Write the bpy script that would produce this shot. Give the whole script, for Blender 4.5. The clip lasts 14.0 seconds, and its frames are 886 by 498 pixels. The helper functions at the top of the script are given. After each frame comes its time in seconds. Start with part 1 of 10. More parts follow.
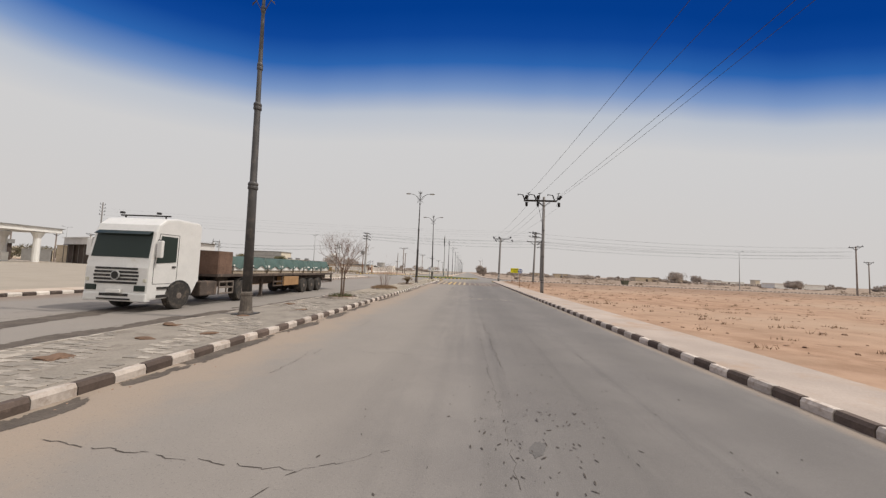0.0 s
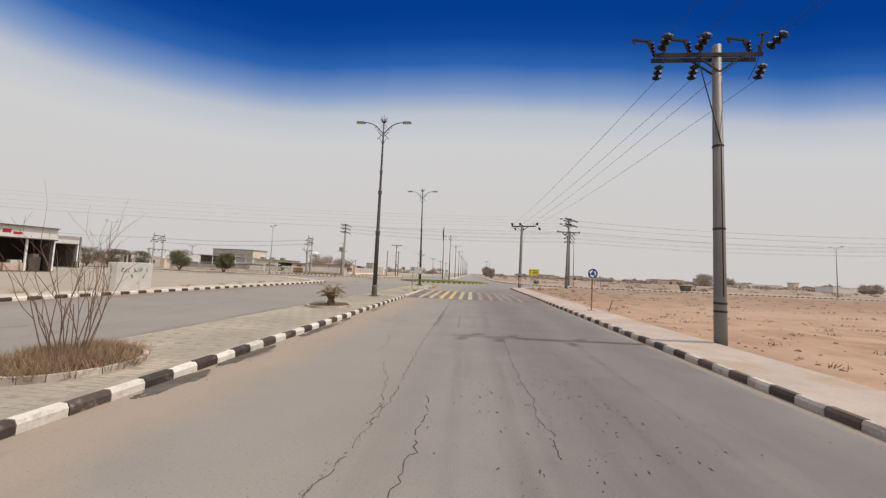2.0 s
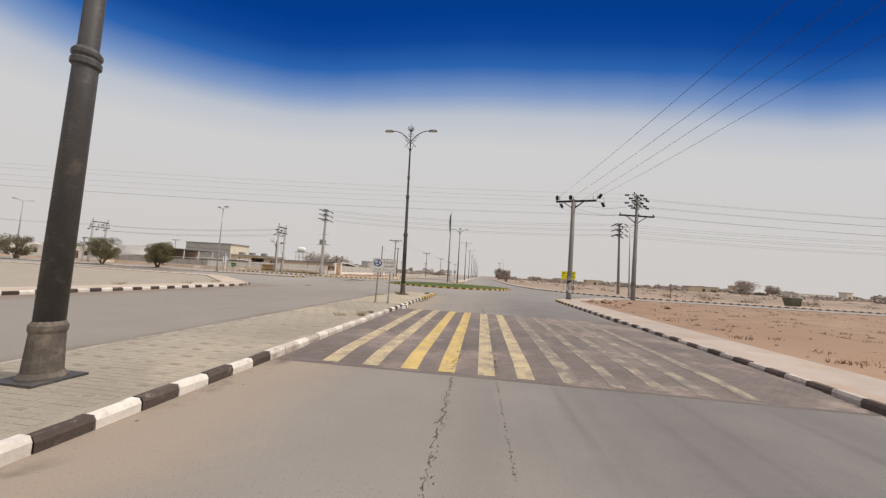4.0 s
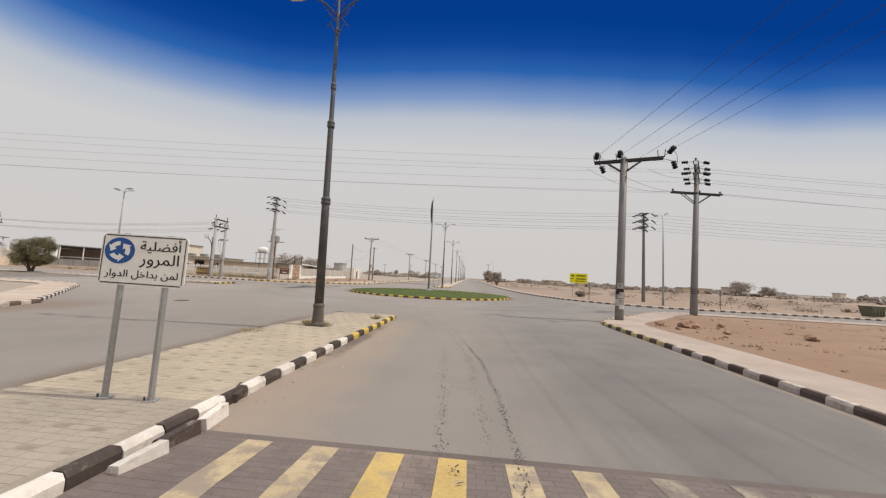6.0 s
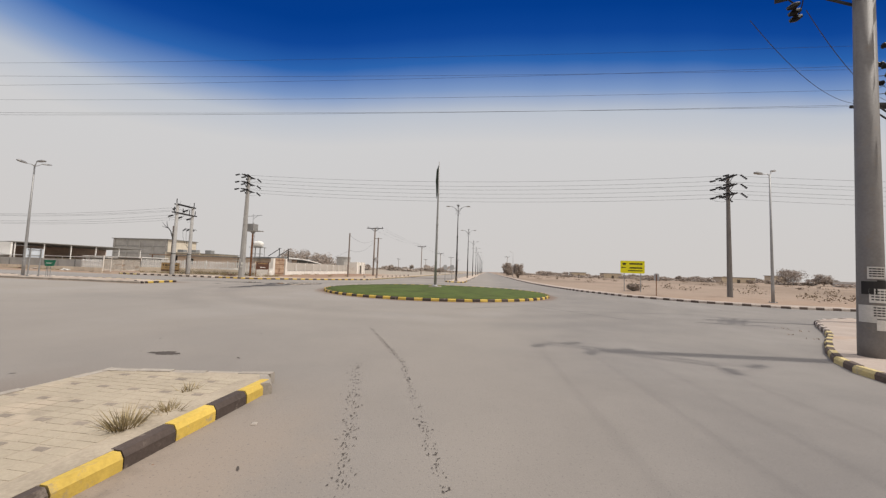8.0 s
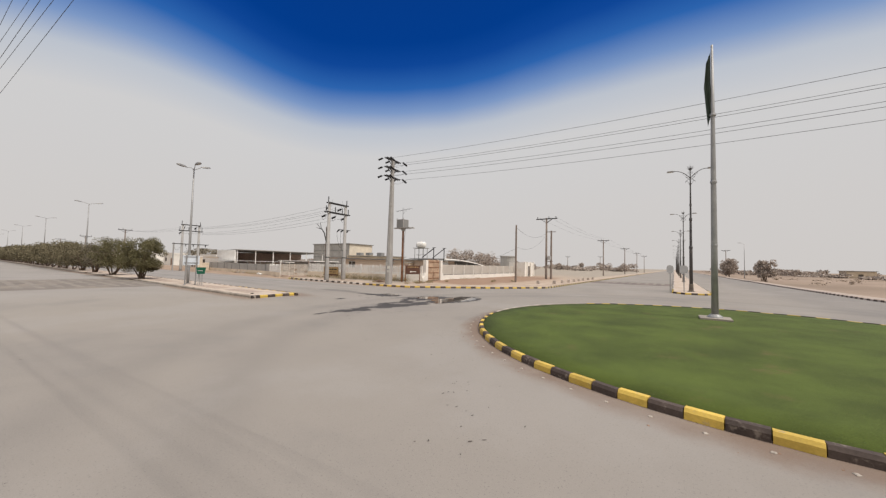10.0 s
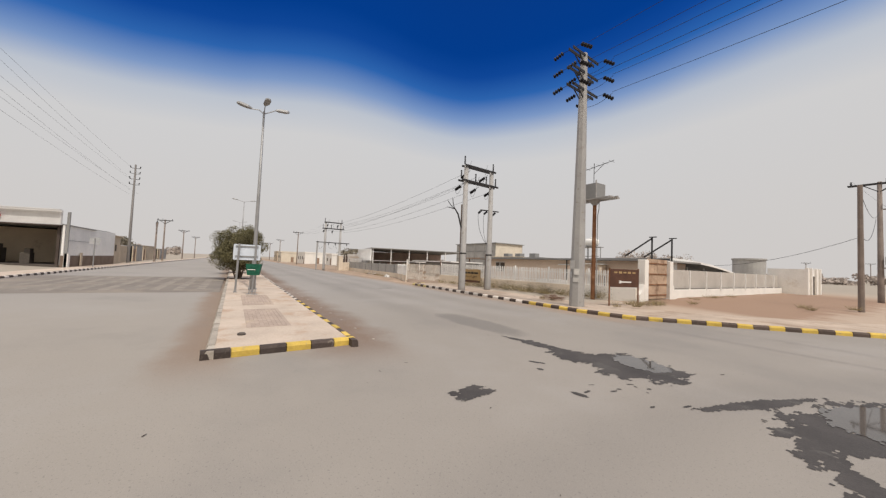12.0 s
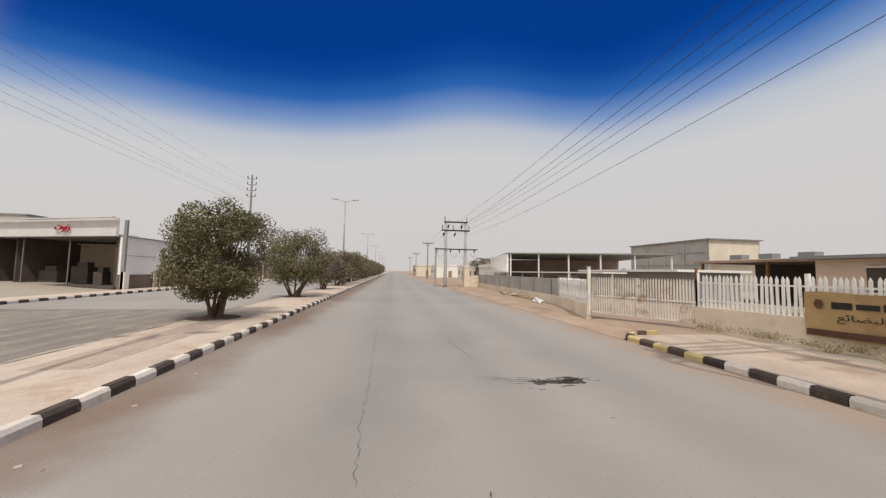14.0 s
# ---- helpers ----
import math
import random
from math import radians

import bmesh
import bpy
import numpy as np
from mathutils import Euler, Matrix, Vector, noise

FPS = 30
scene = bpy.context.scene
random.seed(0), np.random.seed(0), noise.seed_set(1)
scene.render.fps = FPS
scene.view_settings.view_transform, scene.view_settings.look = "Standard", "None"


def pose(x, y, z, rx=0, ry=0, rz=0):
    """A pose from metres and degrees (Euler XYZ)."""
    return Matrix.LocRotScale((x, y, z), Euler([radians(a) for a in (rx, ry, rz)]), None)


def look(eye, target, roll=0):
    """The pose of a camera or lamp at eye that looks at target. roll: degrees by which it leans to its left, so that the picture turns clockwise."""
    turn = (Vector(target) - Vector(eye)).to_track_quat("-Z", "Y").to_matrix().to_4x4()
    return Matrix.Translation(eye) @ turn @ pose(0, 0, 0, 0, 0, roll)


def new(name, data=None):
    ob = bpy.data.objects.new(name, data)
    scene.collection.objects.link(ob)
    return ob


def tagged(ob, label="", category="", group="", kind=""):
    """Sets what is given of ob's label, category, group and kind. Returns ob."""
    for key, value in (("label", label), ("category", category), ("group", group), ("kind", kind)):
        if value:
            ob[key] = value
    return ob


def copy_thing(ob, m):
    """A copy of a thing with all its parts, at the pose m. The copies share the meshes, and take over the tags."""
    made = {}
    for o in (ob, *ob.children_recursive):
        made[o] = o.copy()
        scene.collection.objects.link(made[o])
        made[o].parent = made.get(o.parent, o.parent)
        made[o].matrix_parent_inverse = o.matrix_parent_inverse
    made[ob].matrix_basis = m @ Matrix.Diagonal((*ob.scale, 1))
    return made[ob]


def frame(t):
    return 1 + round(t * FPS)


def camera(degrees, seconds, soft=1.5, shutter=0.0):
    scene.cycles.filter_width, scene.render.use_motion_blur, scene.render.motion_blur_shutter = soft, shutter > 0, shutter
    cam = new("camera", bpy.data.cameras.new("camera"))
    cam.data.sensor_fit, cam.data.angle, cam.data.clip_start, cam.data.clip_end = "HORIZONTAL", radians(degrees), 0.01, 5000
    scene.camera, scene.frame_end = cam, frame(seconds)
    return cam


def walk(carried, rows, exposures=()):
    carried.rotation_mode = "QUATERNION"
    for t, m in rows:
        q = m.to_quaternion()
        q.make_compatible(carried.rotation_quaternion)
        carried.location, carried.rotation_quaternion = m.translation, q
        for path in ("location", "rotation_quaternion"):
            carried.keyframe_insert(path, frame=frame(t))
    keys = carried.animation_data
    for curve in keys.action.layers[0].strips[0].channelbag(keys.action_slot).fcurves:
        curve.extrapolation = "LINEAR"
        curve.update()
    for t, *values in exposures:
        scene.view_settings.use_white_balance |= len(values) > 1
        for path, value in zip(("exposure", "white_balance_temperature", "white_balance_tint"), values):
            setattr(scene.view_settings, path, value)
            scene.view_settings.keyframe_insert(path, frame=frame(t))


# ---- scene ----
cam = camera(105.1, 14.0, soft=1.3)
PATH = [
    (0.0, (4.109, -2.376, 1.903), (3.902, 0.410, 2.083), 2.40),
    (0.5, (4.050, 3.688, 1.761), (3.835, 6.472, 1.961), 2.30),
    (1.0, (3.989, 9.838, 1.852), (3.765, 12.624, 2.040), 2.30),
    (1.5, (3.930, 15.621, 1.917), (3.699, 18.406, 2.099), 2.50),
    (2.0, (3.833, 21.036, 1.988), (3.587, 23.818, 2.180), 2.40),
    (2.5, (3.503, 26.267, 1.894), (3.221, 29.046, 2.094), 2.70),
    (3.0, (3.336, 31.175, 1.777), (3.009, 33.950, 1.971), 3.00),
    (3.2, (3.203, 33.079, 1.785), (2.863, 35.853, 1.980), 3.20),
    (5.3, (2.549, 49.287, 1.950), (2.267, 52.060, 2.213), 3.80),
    (5.5, (2.478, 50.331, 1.910), (2.209, 53.099, 2.234), 3.70),
    (6.0, (2.360, 53.090, 2.080), (2.135, 55.870, 2.308), 3.05),
    (6.5, (2.335, 55.804, 1.996), (2.114, 58.589, 2.192), 3.10),
    (7.0, (2.330, 58.500, 1.880), (2.140, 61.290, 1.930), 2.60),
    (7.5, (2.356, 61.281, 1.925), (2.117, 64.067, 2.058), 2.10),
    (8.0, (2.078, 64.299, 1.827), (1.719, 67.071, 2.003), 1.90),
    (8.2, (1.845, 65.505, 1.938), (1.413, 68.265, 2.131), 1.70),
    (10.3, (-5.531, 79.484, 2.328), (-7.284, 81.665, 2.454), 1.60),
    (10.5, (-6.475, 80.569, 2.283), (-8.331, 82.662, 2.418), 1.80),
    (11.0, (-9.856, 83.482, 2.254), (-11.927, 85.361, 2.408), 1.80),
    (11.5, (-13.430, 86.185, 2.149), (-15.677, 87.850, 2.295), 2.40),
    (12.0, (-17.312, 88.610, 1.980), (-19.695, 90.076, 2.103), 2.40),
    (12.5, (-21.291, 90.808, 1.961), (-23.792, 92.060, 2.128), 2.20),
    (13.0, (-25.494, 92.725, 1.939), (-28.105, 93.723, 2.107), 2.00),
    (13.5, (-30.003, 94.080, 1.900), (-32.700, 94.800, 2.111), 1.70),
    (14.0, (-35.125, 95.270, 1.966), (-37.888, 95.679, 2.152), 1.10),
]
walk(cam, [(t, look(eye, target, roll)) for t, eye, target, roll in PATH])

# ---------------------------------------------------------------- light
world = bpy.data.worlds.new("dusty_sky")
scene.world = world
world.use_nodes = True
wn, wl = world.node_tree.nodes, world.node_tree.links
w_dir = wn.new("ShaderNodeTexCoord").outputs["Generated"]
w_ramp = wn.new("ShaderNodeValToRGB")


def sky_dot(v):
    d = wn.new("ShaderNodeVectorMath")
    d.operation = "DOT_PRODUCT"
    d.inputs[1].default_value = v
    wl.new(w_dir, d.inputs[0])
    return d.outputs["Value"]


def sky_math(op, a, b):
    m = wn.new("ShaderNodeMath")
    m.operation = op
    for sock, v in zip(m.inputs, (a, b)):
        if isinstance(v, float):
            sock.default_value = v
        else:
            wl.new(v, sock)
    return m.outputs[0]


# windscreen tint put into the sky as a blue band, edge varies by bearing
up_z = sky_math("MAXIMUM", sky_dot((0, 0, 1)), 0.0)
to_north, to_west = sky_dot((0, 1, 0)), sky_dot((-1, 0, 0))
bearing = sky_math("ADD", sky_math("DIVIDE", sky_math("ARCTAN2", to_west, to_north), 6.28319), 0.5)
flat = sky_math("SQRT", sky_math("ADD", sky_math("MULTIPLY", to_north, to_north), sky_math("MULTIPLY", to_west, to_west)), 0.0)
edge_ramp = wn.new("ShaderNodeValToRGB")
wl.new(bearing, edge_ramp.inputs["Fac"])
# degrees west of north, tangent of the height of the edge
TINT_EDGE = ((-64, 0.30), (-48, 0.348), (-40, 0.392), (-32, 0.447), (-24, 0.490), (-16, 0.522), (-8, 0.541), (0, 0.553), (8, 0.547), (16, 0.530), (24, 0.500), (32, 0.470), (40, 0.452), (48, 0.436), (57, 0.430),
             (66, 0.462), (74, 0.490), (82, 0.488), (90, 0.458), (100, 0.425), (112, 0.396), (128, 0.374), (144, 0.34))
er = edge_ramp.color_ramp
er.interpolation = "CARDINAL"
while len(er.elements) < len(TINT_EDGE):
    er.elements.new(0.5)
for el, (deg, tan_) in zip(er.elements, TINT_EDGE):
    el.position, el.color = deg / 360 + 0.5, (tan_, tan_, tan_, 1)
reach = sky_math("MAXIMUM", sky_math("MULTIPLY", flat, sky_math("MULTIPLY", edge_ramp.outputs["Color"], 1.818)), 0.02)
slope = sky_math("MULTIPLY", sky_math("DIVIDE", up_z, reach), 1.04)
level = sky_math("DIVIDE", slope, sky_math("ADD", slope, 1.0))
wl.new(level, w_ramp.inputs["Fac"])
# dust haze, blue tint band above it, bright dusty top round the sun
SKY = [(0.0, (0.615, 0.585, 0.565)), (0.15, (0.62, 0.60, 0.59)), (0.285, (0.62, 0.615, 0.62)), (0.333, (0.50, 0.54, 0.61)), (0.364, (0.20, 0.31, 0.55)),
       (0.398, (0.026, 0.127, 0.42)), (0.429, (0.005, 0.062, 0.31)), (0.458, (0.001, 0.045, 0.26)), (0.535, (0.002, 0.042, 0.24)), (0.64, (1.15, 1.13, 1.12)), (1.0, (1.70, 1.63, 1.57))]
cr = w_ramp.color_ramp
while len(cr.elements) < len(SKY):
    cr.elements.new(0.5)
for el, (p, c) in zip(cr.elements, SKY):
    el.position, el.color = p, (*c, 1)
# to the south and east the tint band fades out: pale dusty sky up to the glow round the sun
pale_ramp = wn.new("ShaderNodeValToRGB")
wl.new(up_z, pale_ramp.inputs["Fac"])
pr = pale_ramp.color_ramp
pr.elements.new(0.5)
for el, (p, c) in zip(pr.elements, ((0.0, (0.64, 0.60, 0.56)), (0.45, (0.92, 0.88, 0.83)), (1.0, (1.70, 1.63, 1.57)))):
    el.position, el.color = p, (*c, 1)
side = wn.new("ShaderNodeMapRange")
side.interpolation_type = "SMOOTHSTEP"
side.inputs["From Min"].default_value, side.inputs["From Max"].default_value = -0.38, -0.04
wl.new(sky_dot((-0.656, 0.755, 0)), side.inputs["Value"])
sky_mix = wn.new("ShaderNodeMix")
sky_mix.data_type = "RGBA"
wl.new(side.outputs["Result"], sky_mix.inputs[0])
wl.new(pale_ramp.outputs["Color"], sky_mix.inputs[6])
wl.new(w_ramp.outputs["Color"], sky_mix.inputs[7])
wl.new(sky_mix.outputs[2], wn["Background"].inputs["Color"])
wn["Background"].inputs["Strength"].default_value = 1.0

sun = new("sun", bpy.data.lights.new("sun", "SUN"))
sun.data.energy, sun.data.angle, sun.data.color = 2.6, radians(0.9), (1.0, 0.94, 0.86)
sun.matrix_world = look((62, 4, 97), (0, 0, 0))


# ---------------------------------------------------------------- materials
def shader(name):
    m = bpy.data.materials.new(name)
    m.use_nodes = True
    return m, m.node_tree.nodes, m.node_tree.links, m.node_tree.nodes["Principled BSDF"]


def noise_node(n, l, vec, scale, detail=4.0, rough=0.6):
    t = n.new("ShaderNodeTexNoise")
    t.inputs["Scale"].default_value, t.inputs["Detail"].default_value, t.inputs["Roughness"].default_value = scale, detail, rough
    l.new(vec, t.inputs["Vector"])
    return t.outputs["Fac"]


def ramp_node(n, l, fac, lo, hi):
    r = n.new("ShaderNodeMapRange")
    r.interpolation_type = "SMOOTHSTEP"
    r.inputs["From Min"].default_value, r.inputs["From Max"].default_value = lo, hi
    l.new(fac, r.inputs["Value"])
    return r.outputs["Result"]


def mix_node(n, l, fac, a, b, blend="MIX"):
    m = n.new("ShaderNodeMix")
    m.data_type, m.blend_type = "RGBA", blend
    for sock, v in ((m.inputs[0], fac), (m.inputs[6], a), (m.inputs[7], b)):
        if isinstance(v, (int, float)):
            sock.default_value = v
        elif isinstance(v, tuple):
            sock.default_value = (*v, 1)
        else:
            l.new(v, sock)
    return m.outputs[2]


def math_node(n, l, op, a, b):
    m = n.new("ShaderNodeMath")
    m.operation = op
    for sock, v in zip(m.inputs, (a, b)):
        if isinstance(v, (int, float)):
            sock.default_value = v
        else:
            l.new(v, sock)
    return m.outputs[0]


def bump_node(n, l, b, height, strength, dist=0.02):
    u = n.new("ShaderNodeBump")
    u.inputs["Strength"].default_value, u.inputs["Distance"].default_value = strength, dist
    l.new(height, u.inputs["Height"])
    l.new(u.outputs["Normal"], b.inputs["Normal"])


def surface(name, col, rough=0.8, metal=0.0, var=0.18, scale=1.5, fine=30.0, bump=0.2, worn=None, wear=(0.55, 0.7), wear_scale=4.0, rnd=0.0, island=0.0, world_space=True, spec=0.3):
    """A weathered surface: two scales of grain, wear down to a second colour, random tone by piece."""
    m, n, l, b = shader(name)
    if world_space:
        vec = n.new("ShaderNodeNewGeometry").outputs["Position"]
    else:
        vec = n.new("ShaderNodeTexCoord").outputs["Object"]
    big, small = noise_node(n, l, vec, scale), noise_node(n, l, vec, fine, 3.0)
    tone = math_node(n, l, "ADD", math_node(n, l, "MULTIPLY", big, 0.6), math_node(n, l, "MULTIPLY", small, 0.4))
    tone = ramp_node(n, l, tone, 0.3, 0.7)
    lo, hi = tuple(c * (1 - var) for c in col), tuple(min(1, c * (1 + var)) for c in col)
    c = mix_node(n, l, tone, lo, hi)
    if worn:
        c = mix_node(n, l, ramp_node(n, l, noise_node(n, l, vec, wear_scale, 6.0, 0.7), *wear), c, worn)
    for amount, sock in ((rnd, "rnd"), (island, "isl")):
        if amount:
            r = n.new("ShaderNodeObjectInfo").outputs["Random"] if sock == "rnd" else n.new("ShaderNodeNewGeometry").outputs["Random Per Island"]
            v = math_node(n, l, "ADD", math_node(n, l, "MULTIPLY", r, 2 * amount), 1 - amount)
            g = n.new("ShaderNodeCombineColor")
            for i in range(3):
                l.new(v, g.inputs[i])
            c = mix_node(n, l, 1.0, c, g.outputs[0], "MULTIPLY")
    l.new(c, b.inputs["Base Color"])
    b.inputs["Roughness"].default_value, b.inputs["Metallic"].default_value = rough, metal
    b.inputs["Specular IOR Level"].default_value = spec
    if bump:
        bump_node(n, l, b, small, bump)
    return m


def asphalt_material():
    """Dusty asphalt: sand lies along the median kerbs, wheel lanes are swept darker."""
    m, n, l, b = shader("asphalt")
    pos = n.new("ShaderNodeNewGeometry").outputs["Position"]
    sep = n.new("ShaderNodeSeparateXYZ")
    l.new(pos, sep.inputs[0])
    stretch = n.new("ShaderNodeMapping")
    stretch.inputs["Scale"].default_value = (1.0, 0.07, 1.0)
    l.new(pos, stretch.inputs["Vector"])
    big, mid, fine = noise_node(n, l, pos, 0.12, 5), noise_node(n, l, pos, 0.55, 6, 0.62), noise_node(n, l, pos, 55.0, 2)
    grooves = noise_node(n, l, stretch.outputs[0], 2.6, 4, 0.6)
    c = mix_node(n, l, ramp_node(n, l, mid, 0.30, 0.70), (0.150, 0.137, 0.129), (0.190, 0.173, 0.160))
    dust = math_node(n, l, "ADD", ramp_node(n, l, sep.outputs["X"], 5.6, 1.6), math_node(n, l, "MULTIPLY", math_node(n, l, "SUBTRACT", big, 0.5), 1.3))
    c = mix_node(n, l, math_node(n, l, "MULTIPLY", dust, 0.60), c, (0.262, 0.230, 0.198))
    c = mix_node(n, l, math_node(n, l, "MULTIPLY", ramp_node(n, l, sep.outputs["Y"], 64, 78), 0.34), c, (0.30, 0.272, 0.24))
    # pale sand blown over the western mouth of the crossing
    blown = math_node(n, l, "MULTIPLY", ramp_node(n, l, sep.outputs["X"], -10, -30), ramp_node(n, l, math_node(n, l, "ADD", sep.outputs["Y"], math_node(n, l, "MULTIPLY", big, 5.0)), 95.5, 90.0))
    blown = math_node(n, l, "MULTIPLY", blown, ramp_node(n, l, sep.outputs["Y"], 70, 78))
    c = mix_node(n, l, math_node(n, l, "MULTIPLY", blown, 0.22), c, (0.36, 0.318, 0.265))
    # worn wheel lanes of the south road, polished and oil-dark, with fine grooves along the way
    south = ramp_node(n, l, sep.outputs["Y"], 72, 50)
    wander = math_node(n, l, "MULTIPLY", math_node(n, l, "SUBTRACT", mid, 0.5), 0.5)
    # right lanes deepened past wear: a vignette's dim corner put into the colour
    for at, width, amount in ((5.9, 1.25, 0.56), (4.45, 0.16, 0.22), (8.1, 0.95, 0.52), (2.9, 0.30, 0.14)):
        d = math_node(n, l, "ABSOLUTE", math_node(n, l, "SUBTRACT", math_node(n, l, "ADD", sep.outputs["X"], wander), at), 0)
        f = math_node(n, l, "MULTIPLY", ramp_node(n, l, d, width * 1.5, 0.0), south)
        c = mix_node(n, l, math_node(n, l, "MULTIPLY", f, amount), c, (0.112, 0.102, 0.095))
    groove = math_node(n, l, "MULTIPLY", math_node(n, l, "MULTIPLY", ramp_node(n, l, grooves, 0.50, 0.72), south), math_node(n, l, "MULTIPLY", ramp_node(n, l, sep.outputs["X"], 1.5, 4.5), 0.30))
    c = mix_node(n, l, groove, c, (0.105, 0.096, 0.090))
    c = mix_node(n, l, math_node(n, l, "MULTIPLY", ramp_node(n, l, sep.outputs["X"], -24, -44), 0.62), c, (0.275, 0.256, 0.240))
    # drifts of sand against the kerbs of the two medians and the east kerb, dark dirt at the kerb foot
    edge_noise = math_node(n, l, "MULTIPLY", math_node(n, l, "SUBTRACT", noise_node(n, l, pos, 0.7, 6, 0.7), 0.5), 2.6)
    drift, dirt, foot = (0.265, 0.212, 0.168), (0.150, 0.108, 0.080), (0.120, 0.094, 0.075)
    clumps = ramp_node(n, l, noise_node(n, l, pos, 0.33, 5, 0.7), 0.46, 0.60)
    for sock, at, width, south_side, tint in (("X", -1.14, 2.1, True, (0.290, 0.228, 0.175)), ("X", -0.95, 0.30, True, foot), ("X", -4.3, 1.0, True, dirt), ("X", 9.39, 0.35, True, drift), ("X", -15.6, 2.4, True, (0.20, 0.15, 0.115)), ("Y", 91.2, 1.5, False, (0.165, 0.108, 0.076)), ("Y", 102.3, 1.5, False, (0.285, 0.212, 0.158)), ("Y", 88.2, 0.9, False, (0.21, 0.15, 0.11))):
        d = math_node(n, l, "ABSOLUTE", math_node(n, l, "SUBTRACT", sep.outputs[sock], at), 0)
        d = math_node(n, l, "ADD", d, math_node(n, l, "MULTIPLY", edge_noise, width * 0.45))
        f = ramp_node(n, l, d, width, width * 0.25)
        lim = ramp_node(n, l, sep.outputs["Y"], 70, 66) if south_side else ramp_node(n, l, sep.outputs["X"], -23, -26)
        f = math_node(n, l, "MULTIPLY", math_node(n, l, "MULTIPLY", f, lim), 0.85)
        if tint is foot:
            f = math_node(n, l, "MULTIPLY", f, clumps)
        c = mix_node(n, l, f, c, tint)
    # and round the island
    rel = n.new("ShaderNodeVectorMath")
    rel.operation = "DISTANCE"
    rel.inputs[1].default_value = (-2.06, 93.3, 0)
    l.new(pos, rel.inputs[0])
    d = math_node(n, l, "ADD", rel.outputs["Value"], math_node(n, l, "MULTIPLY", edge_noise, 0.4))
    c = mix_node(n, l, math_node(n, l, "MULTIPLY", ramp_node(n, l, d, 10.05, 9.4), 0.9), c, (0.175, 0.122, 0.09))
    # wheel tracks that bend round the island
    for at, width in ((15.4, 0.8), (17.6, 0.8)):
        e = math_node(n, l, "ABSOLUTE", math_node(n, l, "SUBTRACT", math_node(n, l, "ADD", rel.outputs["Value"], wander), at), 0)
        c = mix_node(n, l, math_node(n, l, "MULTIPLY", math_node(n, l, "MULTIPLY", ramp_node(n, l, e, width * 1.4, 0.0), ramp_node(n, l, sep.outputs["Y"], 70, 80)), 0.22), c, (0.135, 0.124, 0.116))
    # a nearly dry smear of water
    u = math_node(n, l, "MULTIPLY", math_node(n, l, "ADD", sep.outputs["X"], 26.8), 0.44)
    v = math_node(n, l, "MULTIPLY", math_node(n, l, "SUBTRACT", sep.outputs["Y"], 95.85), 1.5)
    e = math_node(n, l, "ADD", math_node(n, l, "ADD", math_node(n, l, "MULTIPLY", u, u), math_node(n, l, "MULTIPLY", v, v)), math_node(n, l, "MULTIPLY", edge_noise, 0.8))
    c = mix_node(n, l, math_node(n, l, "MULTIPLY", ramp_node(n, l, e, 1.4, 0.5), 0.55), c, (0.118, 0.108, 0.100))
    # and the swept lanes of the west road
    for at, width, amount in ((94.9, 0.9, 0.26), (97.2, 0.7, 0.20), (99.4, 0.8, 0.22)):
        e = math_node(n, l, "ABSOLUTE", math_node(n, l, "SUBTRACT", math_node(n, l, "ADD", sep.outputs["Y"], wander), at), 0)
        c = mix_node(n, l, math_node(n, l, "MULTIPLY", math_node(n, l, "MULTIPLY", ramp_node(n, l, e, width * 1.5, 0.0), ramp_node(n, l, sep.outputs["X"], -22, -30)), amount), c, (0.135, 0.124, 0.116))
    # soft swirls of dust and bare tar over the crossing
    cross_ = ramp_node(n, l, sep.outputs["Y"], 66, 80)
    swirl = noise_node(n, l, pos, 0.16, 6, 0.6)
    c = mix_node(n, l, math_node(n, l, "MULTIPLY", math_node(n, l, "MULTIPLY", ramp_node(n, l, swirl, 0.50, 0.66), cross_), 0.30), c, (0.315, 0.292, 0.270))
    c = mix_node(n, l, math_node(n, l, "MULTIPLY", math_node(n, l, "MULTIPLY", ramp_node(n, l, swirl, 0.48, 0.34), cross_), 0.30), c, (0.165, 0.153, 0.145))
    speck = ramp_node(n, l, noise_node(n, l, pos, 140.0, 1), 0.62, 0.72)
    c = mix_node(n, l, math_node(n, l, "MULTIPLY", speck, 0.35), c, (0.40, 0.38, 0.36))
    dark = ramp_node(n, l, noise_node(n, l, pos, 38.0, 2), 0.60, 0.70)
    c = mix_node(n, l, math_node(n, l, "MULTIPLY", dark, 0.38), c, (0.085, 0.078, 0.072))
    blot = ramp_node(n, l, noise_node(n, l, pos, 0.9, 8, 0.75), 0.62, 0.74)
    c = mix_node(n, l, math_node(n, l, "MULTIPLY", blot, 0.14), c, (0.105, 0.098, 0.094))
    l.new(c, b.inputs["Base Color"])
    b.inputs["Roughness"].default_value, b.inputs["Specular IOR Level"].default_value = 0.85, 0.25
    bump_node(n, l, b, fine, 0.35, 0.01)
    return m


